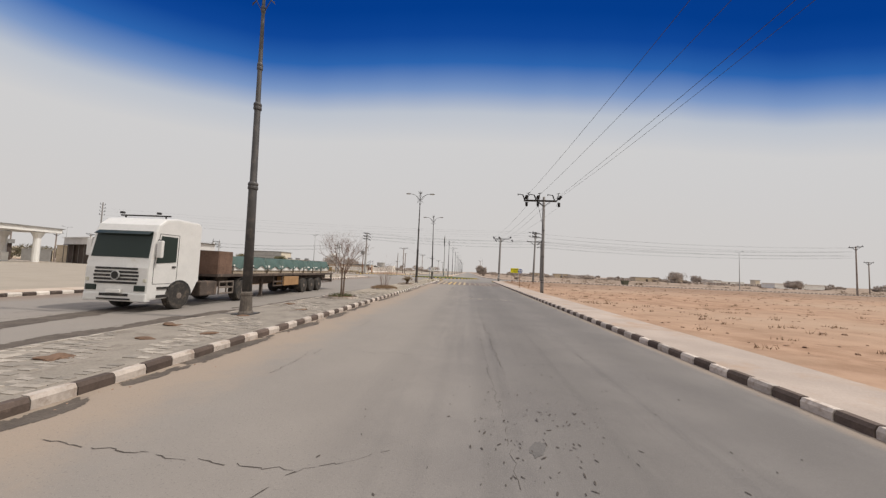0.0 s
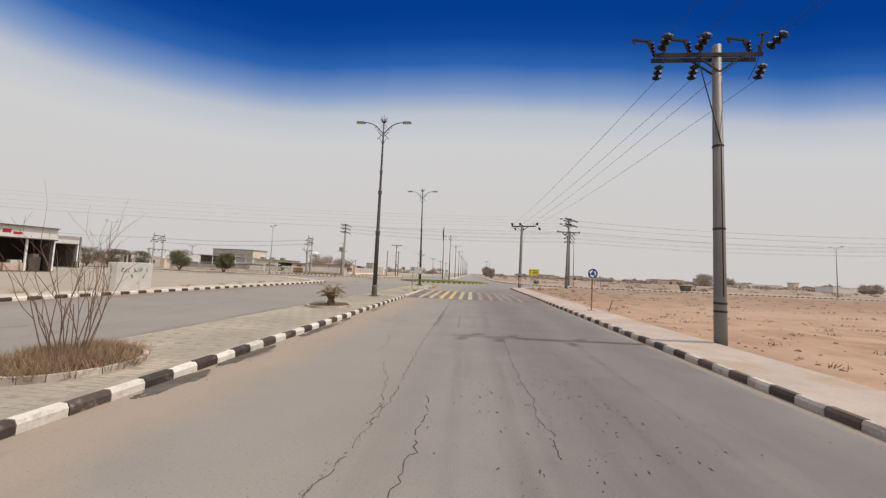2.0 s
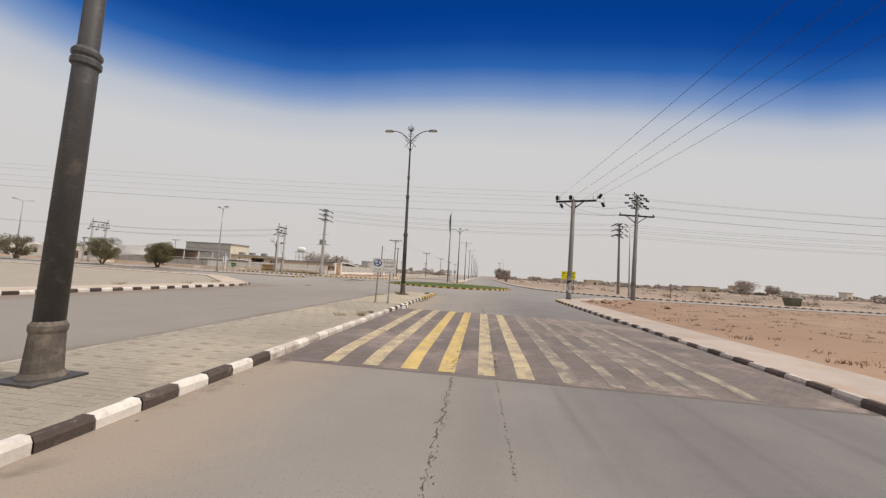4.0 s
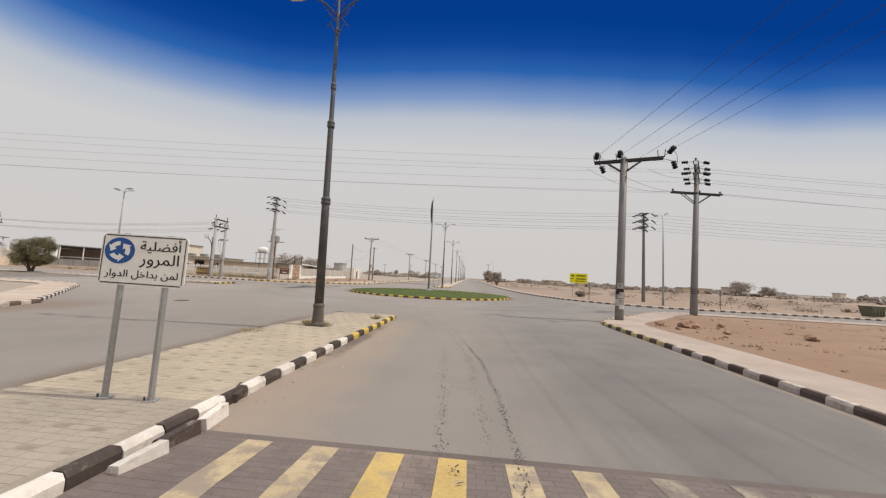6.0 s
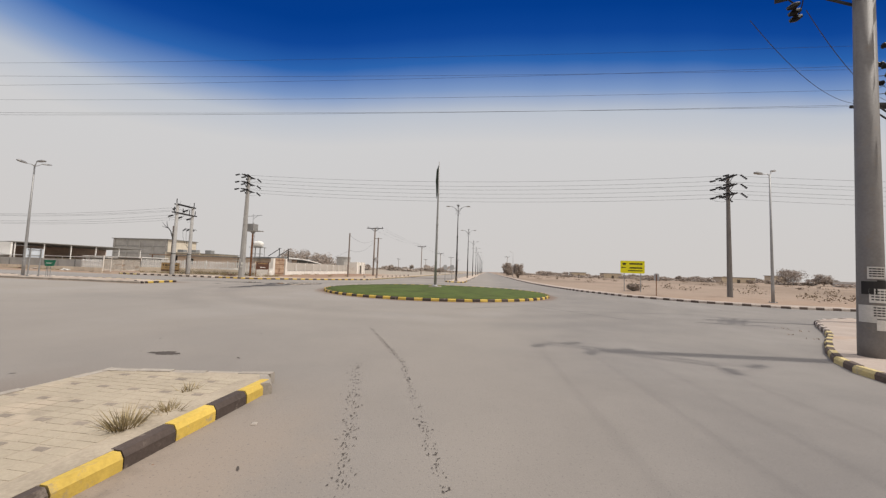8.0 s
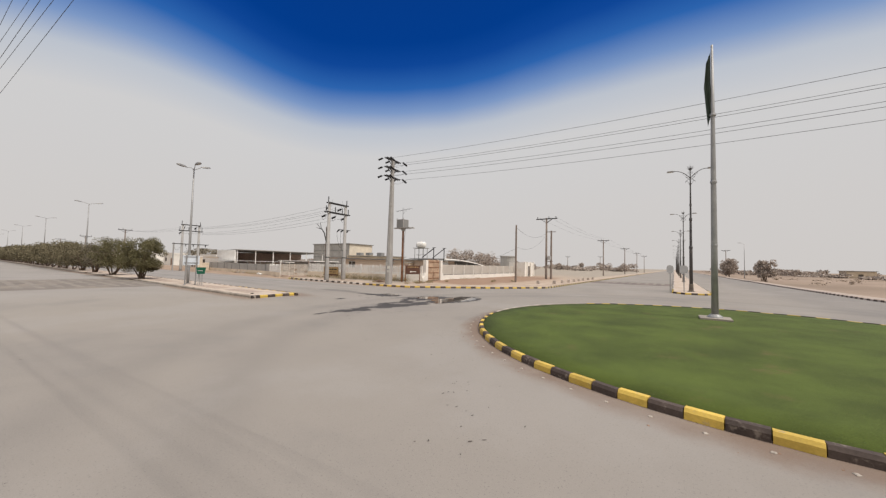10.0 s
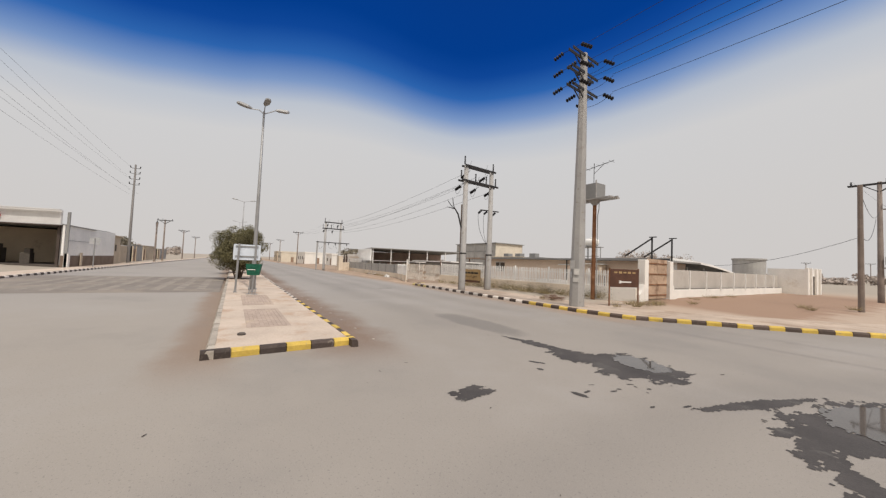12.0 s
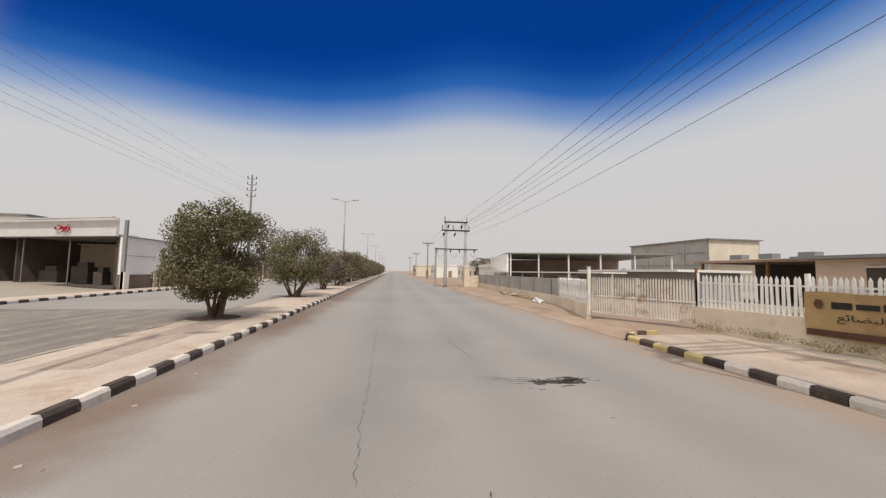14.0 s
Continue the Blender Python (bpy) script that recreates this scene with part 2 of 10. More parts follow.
def sand_material():
    """Open ground: pale sand to the west, red earth with darker tussocks to the east."""
    m, n, l, b = shader("sand")
    pos = n.new("ShaderNodeNewGeometry").outputs["Position"]
    sep = n.new("ShaderNodeSeparateXYZ")
    l.new(pos, sep.inputs[0])
    big, mid, fine = noise_node(n, l, pos, 0.05, 5), noise_node(n, l, pos, 0.55, 6, 0.65), noise_node(n, l, pos, 18.0, 3)
    pale = mix_node(n, l, mid, (0.265, 0.228, 0.186), (0.365, 0.318, 0.264))
    red = mix_node(n, l, ramp_node(n, l, mid, 0.3, 0.7), (0.255, 0.155, 0.10), (0.40, 0.262, 0.18))
    red = mix_node(n, l, ramp_node(n, l, big, 0.35, 0.7), red, (0.37, 0.265, 0.19))
    broad = noise_node(n, l, pos, 0.018, 4, 0.6)
    far = mix_node(n, l, mid, (0.265, 0.198, 0.152), (0.345, 0.272, 0.217))
    far = mix_node(n, l, ramp_node(n, l, broad, 0.42, 0.60), far, (0.235, 0.180, 0.138))
    red = mix_node(n, l, ramp_node(n, l, sep.outputs["Y"], 66, 110), red, far)
    c = mix_node(n, l, ramp_node(n, l, sep.outputs["X"], 2, 9), pale, red)
    stretch = n.new("ShaderNodeMapping")
    stretch.inputs["Scale"].default_value = (0.55, 1.5, 1.0)
    l.new(pos, stretch.inputs["Vector"])
    tuft = ramp_node(n, l, noise_node(n, l, stretch.outputs[0], 0.9, 7, 0.75), 0.56, 0.68)
    tuft = math_node(n, l, "MULTIPLY", tuft, ramp_node(n, l, sep.outputs["X"], 9, 14))
    c = mix_node(n, l, math_node(n, l, "MULTIPLY", tuft, 0.55), c, (0.17, 0.105, 0.07))
    # dug-over darker earth by the south-east corner
    dug = math_node(n, l, "MULTIPLY", ramp_node(n, l, sep.outputs["Y"], 44, 58), math_node(n, l, "MULTIPLY", ramp_node(n, l, sep.outputs["Y"], 86, 78), ramp_node(n, l, sep.outputs["X"], 9, 11)))
    c = mix_node(n, l, math_node(n, l, "MULTIPLY", dug, ramp_node(n, l, mid, 0.2, 0.75)), c, (0.215, 0.148, 0.108))
    # peach sand of the north-west corner
    f = math_node(n, l, "MULTIPLY", ramp_node(n, l, sep.outputs["X"], -31, -28), math_node(n, l, "MULTIPLY", ramp_node(n, l, sep.outputs["Y"], 98, 101), math_node(n, l, "MULTIPLY", ramp_node(n, l, sep.outputs["Y"], 170, 130), ramp_node(n, l, sep.outputs["X"], -6, -12))))
    c = mix_node(n, l, math_node(n, l, "MULTIPLY", f, 0.75), c, mix_node(n, l, mid, (0.345, 0.255, 0.19), (0.47, 0.365, 0.285)))
    # brown dirt along the wall of the west road
    f = math_node(n, l, "MULTIPLY", ramp_node(n, l, sep.outputs["X"], -43, -46), math_node(n, l, "MULTIPLY", ramp_node(n, l, sep.outputs["Y"], 99, 101), ramp_node(n, l, sep.outputs["Y"], 114, 108)))
    c = mix_node(n, l, math_node(n, l, "MULTIPLY", f, 0.85), c, mix_node(n, l, mid, (0.225, 0.158, 0.112), (0.375, 0.275, 0.205)))
    # bare red patch before the corner wall
    patch_ = noise_node(n, l, pos, 0.45, 7, 0.7)
    f = ramp_node(n, l, math_node(n, l, "ADD", sep.outputs["X"], math_node(n, l, "MULTIPLY", patch_, 6.0)), -28.0, -25.0)
    f = math_node(n, l, "MULTIPLY", f, ramp_node(n, l, math_node(n, l, "ADD", sep.outputs["X"], math_node(n, l, "MULTIPLY", patch_, 6.0)), -17.5, -19.5))
    f = math_node(n, l, "MULTIPLY", f, math_node(n, l, "MULTIPLY", ramp_node(n, l, sep.outputs["Y"], 108.5, 110.5), ramp_node(n, l, sep.outputs["Y"], 150, 135)))
    c = mix_node(n, l, math_node(n, l, "MULTIPLY", f, 0.8), c, (0.25, 0.158, 0.108))
    l.new(c, b.inputs["Base Color"])
    b.inputs["Roughness"].default_value, b.inputs["Specular IOR Level"].default_value = 0.95, 0.1
    bump_node(n, l, b, math_node(n, l, "ADD", mid, math_node(n, l, "MULTIPLY", fine, 0.3)), 0.5, 0.15)
    return m


ASPHALT, SAND = asphalt_material(), sand_material()
KERB_WHITE = surface("kerb_white", (0.60, 0.545, 0.49), 0.85, var=0.15, scale=3, fine=25, worn=(0.36, 0.30, 0.245), wear=(0.54, 0.70), wear_scale=5, rnd=0.12)
KERB_BLACK = surface("kerb_black", (0.062, 0.046, 0.039), 0.8, var=0.25, scale=3, fine=25, worn=(0.20, 0.165, 0.135), wear=(0.54, 0.72), wear_scale=5, rnd=0.25)
KERB_CREAM = surface("kerb_faded_yellow", (0.50, 0.40, 0.185), 0.8, var=0.18, scale=3, fine=25, worn=(0.40, 0.33, 0.23), wear=(0.5, 0.68), wear_scale=5, rnd=0.15)
KERB_YELLOW = surface("kerb_yellow", (0.55, 0.38, 0.08), 0.75, var=0.15, scale=3, fine=25, worn=(0.33, 0.26, 0.17), wear=(0.56, 0.7), wear_scale=5, rnd=0.12)
KERB_DUSTY = surface("kerb_dusty_white", (0.47, 0.405, 0.355), 0.88, var=0.18, scale=3, fine=25, worn=(0.32, 0.255, 0.21), wear=(0.48, 0.66), wear_scale=4, rnd=0.15)
KERB_BROWN = surface("kerb_brown_black", (0.092, 0.067, 0.055), 0.85, var=0.25, scale=3, fine=25, worn=(0.19, 0.14, 0.11), wear=(0.58, 0.76), wear_scale=5, rnd=0.25)
KERB_GREY = surface("kerb_grey", (0.33, 0.29, 0.245), 0.9, var=0.2, scale=3, fine=25, rnd=0.15)
PAVER = surface("paver_cream", (0.378, 0.320, 0.240), 0.9, var=0.12, scale=0.5, fine=40, island=0.025, worn=(0.42, 0.345, 0.26), wear=(0.5, 0.62), wear_scale=0.6)
PAVER_DULL = surface("paver_dull", (0.298, 0.258, 0.205), 0.9, var=0.16, scale=0.4, fine=40, island=0.03, worn=(0.37, 0.31, 0.24), wear=(0.5, 0.64), wear_scale=0.35)
PAVER_ONE = surface("paver_single", (0.380, 0.321, 0.240), 0.9, var=0.14, scale=0.5, fine=40, rnd=0.025, worn=(0.42, 0.345, 0.26), wear=(0.5, 0.62), wear_scale=0.6)
PAVER_DARK = surface("paver_grey", (0.265, 0.22, 0.175), 0.9, var=0.2, scale=1.0, fine=40, rnd=0.1)
PAVER_PINK = surface("paver_rose", (0.355, 0.28, 0.232), 0.9, var=0.14, scale=0.8, fine=40, island=0.07, worn=(0.38, 0.30, 0.225), wear=(0.5, 0.68), wear_scale=0.8)
PAVER_ROSE = surface("paver_rose_single", (0.355, 0.28, 0.232), 0.9, var=0.14, scale=0.8, fine=40, rnd=0.07, worn=(0.38, 0.30, 0.225), wear=(0.5, 0.68), wear_scale=0.8)
BED_GREY = surface("paving_bed_grey", (0.235, 0.205, 0.172), 0.95, var=0.2, scale=1.2, fine=30, bump=0.4, worn=(0.165, 0.138, 0.112), wear=(0.52, 0.66), wear_scale=1.3)
MORTAR_DULL = surface("joint_sand_grey", (0.285, 0.245, 0.195), 0.95, var=0.2, scale=2, fine=30)
MORTAR = surface("joint_sand", (0.355, 0.298, 0.226), 0.95, var=0.2, scale=2, fine=30)
WALKWAY = surface("pavement_concrete", (0.365, 0.300, 0.255), 0.9, var=0.14, scale=0.7, fine=25, worn=(0.35, 0.255, 0.190), wear=(0.5, 0.68), wear_scale=0.5, island=0.05)
WALK_DIRTY = surface("pavement_dirty", (0.40, 0.318, 0.25), 0.93, var=0.2, scale=0.6, fine=20, worn=(0.28, 0.205, 0.15), wear=(0.50, 0.68), wear_scale=0.5)
WALK_TAN = surface("pavement_tan", (0.445, 0.365, 0.298), 0.92, var=0.16, scale=0.8, fine=25, worn=(0.37, 0.265, 0.19), wear=(0.5, 0.66), wear_scale=0.7)
APRON = surface("dirt_apron", (0.335, 0.245, 0.178), 0.95, var=0.2, scale=0.6, fine=25, bump=0.5, worn=(0.225, 0.158, 0.112), wear=(0.47, 0.64), wear_scale=0.5)
GRASS_SOIL = surface("turf", (0.063, 0.085, 0.015), 0.95, var=0.35, scale=0.6, fine=45, bump=0.6, worn=(0.115, 0.088, 0.036), wear=(0.58, 0.76), wear_scale=0.7)
BLADE = surface("grass_blade", (0.070, 0.099, 0.018), 0.8, var=0.25, scale=0.7, fine=9, bump=0, island=0.2, worn=(0.13, 0.10, 0.042), wear=(0.60, 0.76), wear_scale=0.7)
CRACK = surface("crack_dark", (0.070, 0.058, 0.050), 0.9, var=0.3, scale=3, fine=30)
TYRE_MARK = surface("tyre_mark", (0.115, 0.106, 0.10), 0.85, var=0.2, scale=3, fine=60)
LINE_OCHRE = surface("road_paint_ochre", (0.47, 0.335, 0.125), 0.8, var=0.18, scale=1.5, fine=30, worn=(0.34, 0.265, 0.165), wear=(0.48, 0.66), wear_scale=2.2)
LINE_YELLOW = surface("road_paint_yellow", (0.42, 0.335, 0.205), 0.8, var=0.15, scale=1.5, fine=30, worn=(0.27, 0.215, 0.165), wear=(0.44, 0.62), wear_scale=2.8)
LINE_PALE = surface("road_paint_pale", (0.30, 0.25, 0.185), 0.8, var=0.15, scale=1.5, fine=30, worn=(0.165, 0.14, 0.122), wear=(0.38, 0.56), wear_scale=2.6)
LINE_FAINT = surface("road_paint_faint", (0.245, 0.213, 0.180), 0.85, var=0.15, scale=1.5, fine=30, worn=(0.19, 0.166, 0.145), wear=(0.40, 0.6), wear_scale=0.8)
HUMP_DUSTY = surface("hump_dusty", (0.178, 0.154, 0.134), 0.9, var=0.18, scale=0.5, fine=35, worn=(0.24, 0.205, 0.17), wear=(0.46, 0.64), wear_scale=0.3)
HUMP = surface("hump_paving", (0.148, 0.120, 0.108), 0.88, var=0.2, scale=0.5, fine=35, island=0.07, worn=(0.275, 0.216, 0.182), wear=(0.47, 0.68), wear_scale=0.35)
HUMP_ONE = surface("hump_paving_single", (0.148, 0.120, 0.108), 0.88, var=0.2, scale=0.5, fine=35, rnd=0.07, worn=(0.275, 0.216, 0.182), wear=(0.47, 0.68), wear_scale=0.35)
HUMP_JOINT = surface("hump_joint", (0.138, 0.111, 0.099), 0.92, var=0.2, scale=0.6, fine=35)
STUD = surface("road_stud", (0.35, 0.305, 0.26), 0.6, var=0.15, scale=8)
LAMP_STEEL = surface("lamp_dark_paint", (0.060, 0.056, 0.055), 0.55, var=0.25, scale=2, fine=30, worn=(0.115, 0.098, 0.085), wear=(0.52, 0.7), spec=0.4)
PLINTH_DUSTY = surface("lamp_plinth_dusty", (0.105, 0.088, 0.074), 0.8, var=0.25, scale=3, fine=30, worn=(0.20, 0.165, 0.13), wear=(0.48, 0.68), wear_scale=3)
GALV = surface("galvanised_steel", (0.30, 0.295, 0.29), 0.5, 0.35, var=0.15, scale=2, fine=25)
POLE_GREY = surface("utility_pole_steel", (0.165, 0.152, 0.143), 0.6, 0.15, var=0.15, scale=0.8, fine=20, worn=(0.17, 0.145, 0.125), wear=(0.55, 0.7))
POLE_BROWN = surface("utility_pole_wood", (0.195, 0.155, 0.130), 0.85, var=0.25, scale=1.5, fine=30)
POLE_LIGHT = surface("utility_pole_pale", (0.33, 0.315, 0.30), 0.65, var=0.12, scale=0.8, fine=20, worn=(0.25, 0.225, 0.20), wear=(0.55, 0.7))
IRON = surface("iron_dark", (0.035, 0.033, 0.033), 0.6, 0.3, var=0.3, scale=4)
RUST = surface("rust", (0.19, 0.085, 0.04), 0.9, var=0.35, scale=2, fine=25, worn=(0.30, 0.18, 0.11), wear=(0.55, 0.7))
CERAMIC = surface("insulator", (0.011, 0.009, 0.009), 0.55, var=0.2, scale=5, spec=0.2)
WIRE = surface("wire", (0.030, 0.030, 0.032), 0.6, var=0.1, scale=1)
SIGN_WHITE = surface("sign_white", (0.74, 0.72, 0.68), 0.5, var=0.07, scale=3, fine=20)
SIGN_PALE = surface("sign_pale", (0.60, 0.64, 0.69), 0.55, 0.0, var=0.08, scale=3, fine=20)
SIGN_BACK = surface("sign_back", (0.46, 0.455, 0.45), 0.5, 0.3, var=0.1, scale=3, fine=20)
SIGN_BLUE = surface("sign_blue", (0.015, 0.075, 0.27), 0.45, var=0.15, scale=5)
SIGN_YELLOW = surface("sign_yellow", (0.72, 0.66, 0.012), 0.5, var=0.08, scale=3)
SIGN_GREEN = surface("green_metal", (0.012, 0.105, 0.062), 0.55, var=0.25, scale=5)
SKIP_GREEN = surface("skip_green", (0.115, 0.12, 0.085), 0.8, var=0.3, scale=3, worn=(0.20, 0.165, 0.125), wear=(0.5, 0.7))
SIGN_BROWN = surface("sign_brown", (0.085, 0.040, 0.026), 0.6, var=0.25, scale=3)
BANNER = surface("banner_ochre", (0.36, 0.245, 0.115), 0.7, var=0.2, scale=1.2, worn=(0.27, 0.165, 0.075), wear=(0.5, 0.75), wear_scale=1.0)
INK = surface("ink_black", (0.016, 0.014, 0.014), 0.6, var=0.2, scale=5)
LETTER_RED = surface("letter_red", (0.38, 0.022, 0.03), 0.5, var=0.15, scale=5)
PAPER = surface("paper", (0.50, 0.48, 0.45), 0.9, var=0.12, scale=5, rnd=0.1)
PLASTER = surface("plaster_cream", (0.64, 0.565, 0.455), 0.9, var=0.1, scale=0.6, fine=15, worn=(0.50, 0.415, 0.315), wear=(0.56, 0.74), wear_scale=0.7)
PLASTER_ROSE = surface("plaster_rose", (0.68, 0.545, 0.435), 0.9, var=0.1, scale=0.6, fine=15, worn=(0.56, 0.44, 0.345), wear=(0.56, 0.74), wear_scale=0.7)
PLASTER_W = surface("plaster_white", (0.76, 0.72, 0.665), 0.9, var=0.09, scale=0.6, fine=15, worn=(0.60, 0.53, 0.445), wear=(0.58, 0.75), wear_scale=0.8)
PLASTER_TAN = surface("plaster_tan", (0.52, 0.43, 0.32), 0.9, var=0.12, scale=0.5, fine=15, worn=(0.35, 0.27, 0.195), wear=(0.56, 0.74), wear_scale=0.7)
PLASTER_CREAM = surface("plaster_cream", (0.66, 0.56, 0.445), 0.9, var=0.12, scale=0.5, fine=15, worn=(0.46, 0.365, 0.275), wear=(0.52, 0.70), wear_scale=0.9)
BLOCKWORK = surface("concrete_block", (0.36, 0.345, 0.325), 0.92, var=0.16, scale=0.8, fine=15)
SHEET_GREY = surface("sheet_grey", (0.255, 0.25, 0.24), 0.6, 0.1, var=0.12, scale=0.5, fine=10)
SHEET_PALE = surface("sheet_pale", (0.47, 0.43, 0.385), 0.6, var=0.12, scale=0.5, fine=10, worn=(0.38, 0.32, 0.265), wear=(0.55, 0.72))
SHEET_WHITE = surface("sheet_white", (0.76, 0.74, 0.705), 0.5, var=0.09, scale=0.6, fine=10, worn=(0.47, 0.42, 0.36), wear=(0.6, 0.75))
SHED_BACK = surface("shed_back_wall", (0.56, 0.42, 0.345), 0.9, var=0.3, scale=0.4, fine=8)
DIRT_DARK = surface("dirt_dark", (0.092, 0.075, 0.062), 0.95, var=0.3, scale=2.5, fine=30, bump=0.4, worn=(0.125, 0.102, 0.085), wear=(0.5, 0.66), wear_scale=3)
FASCIA_DUSTY = surface("fascia_dusty", (0.61, 0.59, 0.57), 0.6, var=0.08, scale=0.6, fine=10, worn=(0.50, 0.465, 0.43), wear=(0.56, 0.74))
# shade inside the open shops is put into SHOP_DARK and FLOOR_BROWN
SHOP_DARK = surface("shop_shade_brown", (0.080, 0.060, 0.050), 0.9, var=0.3, scale=0.4, fine=8)
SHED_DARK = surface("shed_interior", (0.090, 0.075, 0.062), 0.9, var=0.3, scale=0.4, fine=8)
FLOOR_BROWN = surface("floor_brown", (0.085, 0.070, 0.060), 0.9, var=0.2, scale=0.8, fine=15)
PAVER_OLD = surface("paver_old", (0.270, 0.238, 0.203), 0.92, var=0.24, scale=0.7, fine=40, island=0.28, worn=(0.34, 0.295, 0.245), wear=(0.50, 0.66), wear_scale=0.5)
BRICK_BAND = surface("stone_band", (0.17, 0.125, 0.095), 0.9, var=0.25, scale=1.2, fine=20)
LOAD_RUST = surface("load_box_rust", (0.150, 0.092, 0.066), 0.9, var=0.3, scale=1.2, fine=15, worn=(0.22, 0.14, 0.10), wear=(0.55, 0.72), wear_scale=2)
GATE_PAINT = surface("gate_paint_rusty", (0.60, 0.545, 0.48), 0.7, var=0.15, scale=1.5, fine=15, worn=(0.36, 0.255, 0.18), wear=(0.50, 0.66), wear_scale=1.6)
GATE_RUST = surface("gate_sheet_rusty", (0.43, 0.305, 0.215), 0.85, var=0.25, scale=1.2, fine=15, worn=(0.26, 0.165, 0.11), wear=(0.48, 0.66), wear_scale=1.3)
RUST_SHEET = surface("rusty_sheet", (0.27, 0.18, 0.125), 0.9, var=0.35, scale=0.8, fine=15)
TRUNK = surface("bark", (0.135, 0.095, 0.07), 0.95, var=0.3, scale=6, fine=40, bump=0.5)
TWIG = surface("twig", (0.19, 0.12, 0.09), 0.95, var=0.3, scale=6)
LEAF = surface("leaf_olive", (0.132, 0.117, 0.057), 0.7, var=0.3, scale=0.9, fine=9, bump=0, island=0.30, worn=(0.22, 0.185, 0.100), wear=(0.55, 0.72), wear_scale=1.2)
LEAF_ROW = surface("leaf_olive_dusty", (0.150, 0.128, 0.078), 0.85, var=0.3, scale=0.7, fine=7, bump=0, island=0.3)
# far leaves paled by haze put into the colour; LEAF_FAR also serves dusty weeds
LEAF_FAR = surface("leaf_dusty_hazed", (0.165, 0.142, 0.105), 0.9, var=0.3, scale=0.5, fine=5, bump=0, island=0.3)
LEAF_WOODS = surface("leaf_far_hazed", (0.37, 0.312, 0.270), 0.95, var=0.12, scale=0.5, fine=5, bump=0, island=0.08)
DRY = surface("dry_weed", (0.29, 0.23, 0.13), 0.95, var=0.3, scale=3, bump=0, island=0.3)
DRY_RED = surface("dry_groundcover", (0.31, 0.215, 0.135), 0.95, var=0.35, scale=4, bump=0, island=0.3)
PALM = surface("palm_frond", (0.195, 0.142, 0.088), 0.8, var=0.3, scale=3, bump=0, island=0.3)
SOIL = surface("planter_soil", (0.145, 0.09, 0.06), 0.95, var=0.3, scale=3, fine=25, bump=0.5)
ROCK = surface("rock", (0.30, 0.192, 0.132), 0.95, var=0.25, scale=2, fine=15, bump=0.5, rnd=0.15)
WET = surface("wet_asphalt", (0.060, 0.053, 0.049), 0.62, var=0.25, scale=1.5, fine=40, bump=0.25, spec=0.2, worn=(0.085, 0.077, 0.070), wear=(0.56, 0.66), wear_scale=1.6)
WATER = surface("shallow_water", (0.075, 0.066, 0.060), 0.04, var=0.15, scale=1.0, bump=0, spec=0.26)
TRUCK_WHITE = surface("truck_white", (0.64, 0.625, 0.60), 0.35, var=0.06, scale=2, fine=15, worn=(0.50, 0.44, 0.37), wear=(0.58, 0.78), wear_scale=1.5, spec=0.5)
BLACK_PLASTIC = surface("black_plastic", (0.030, 0.028, 0.027), 0.6, var=0.25, scale=4, worn=(0.09, 0.075, 0.06), wear=(0.5, 0.7))
TYRE = surface("tyre_rubber", (0.040, 0.036, 0.033), 0.9, var=0.2, scale=5, worn=(0.105, 0.085, 0.068), wear=(0.48, 0.68))
RIM = surface("wheel_rim", (0.20, 0.165, 0.14), 0.6, 0.3, var=0.25, scale=6)
CHASSIS = surface("trailer_frame", (0.085, 0.066, 0.055), 0.8, var=0.3, scale=2, worn=(0.17, 0.12, 0.09), wear=(0.5, 0.7))
TARP = surface("tarpaulin_green", (0.058, 0.094, 0.084), 0.75, var=0.2, scale=1.5, fine=12, bump=0.4, worn=(0.13, 0.135, 0.115), wear=(0.55, 0.75))
WOOD = surface("pallet_wood", (0.40, 0.33, 0.25), 0.9, var=0.2, scale=2)
ORANGE_BOX = surface("toolbox_tan", (0.33, 0.195, 0.095), 0.7, var=0.2, scale=3)
FLAG_CLOTH = surface("flag_cloth", (0.045, 0.060, 0.045), 0.9, var=0.25, scale=3)
LAMP_GLASS = surface("lamp_glass", (0.50, 0.48, 0.40), 0.3, var=0.1, scale=5, spec=0.5)
GLASS_DARK, gn, gl, gb = shader("vehicle_glass")
gb.inputs["Base Color"].default_value, gb.inputs["Roughness"].default_value, gb.inputs["Specular IOR Level"].default_value = (0.022, 0.032, 0.027, 1), 0.32, 0.25


# ---------------------------------------------------------------- building helpers
def to_mesh(bm, name, material, smooth=False):
    me = bpy.data.meshes.new(name)
    bmesh.ops.recalc_face_normals(bm, faces=bm.faces)
    if smooth:
        for f in bm.faces:
            f.smooth = True
    bm.to_mesh(me)
    bm.free()
    me.materials.append(material)
    return me


def part(name, bm, material, parent, label="", smooth=False):
    ob = new(name, to_mesh(bm, name, material, smooth))
    ob.parent = parent
    return tagged(ob, label)


def solo(name, bm, material, label, category, kind="", group="", smooth=False):
    return tagged(new(name, to_mesh(bm, name, material, smooth)), label, category, group, kind)


def thing(name, m, label, category, group="", kind=""):
    ob = new(name)
    ob.empty_display_size = 0.2
    ob.matrix_basis = m
    return tagged(ob, label, category, group, kind)


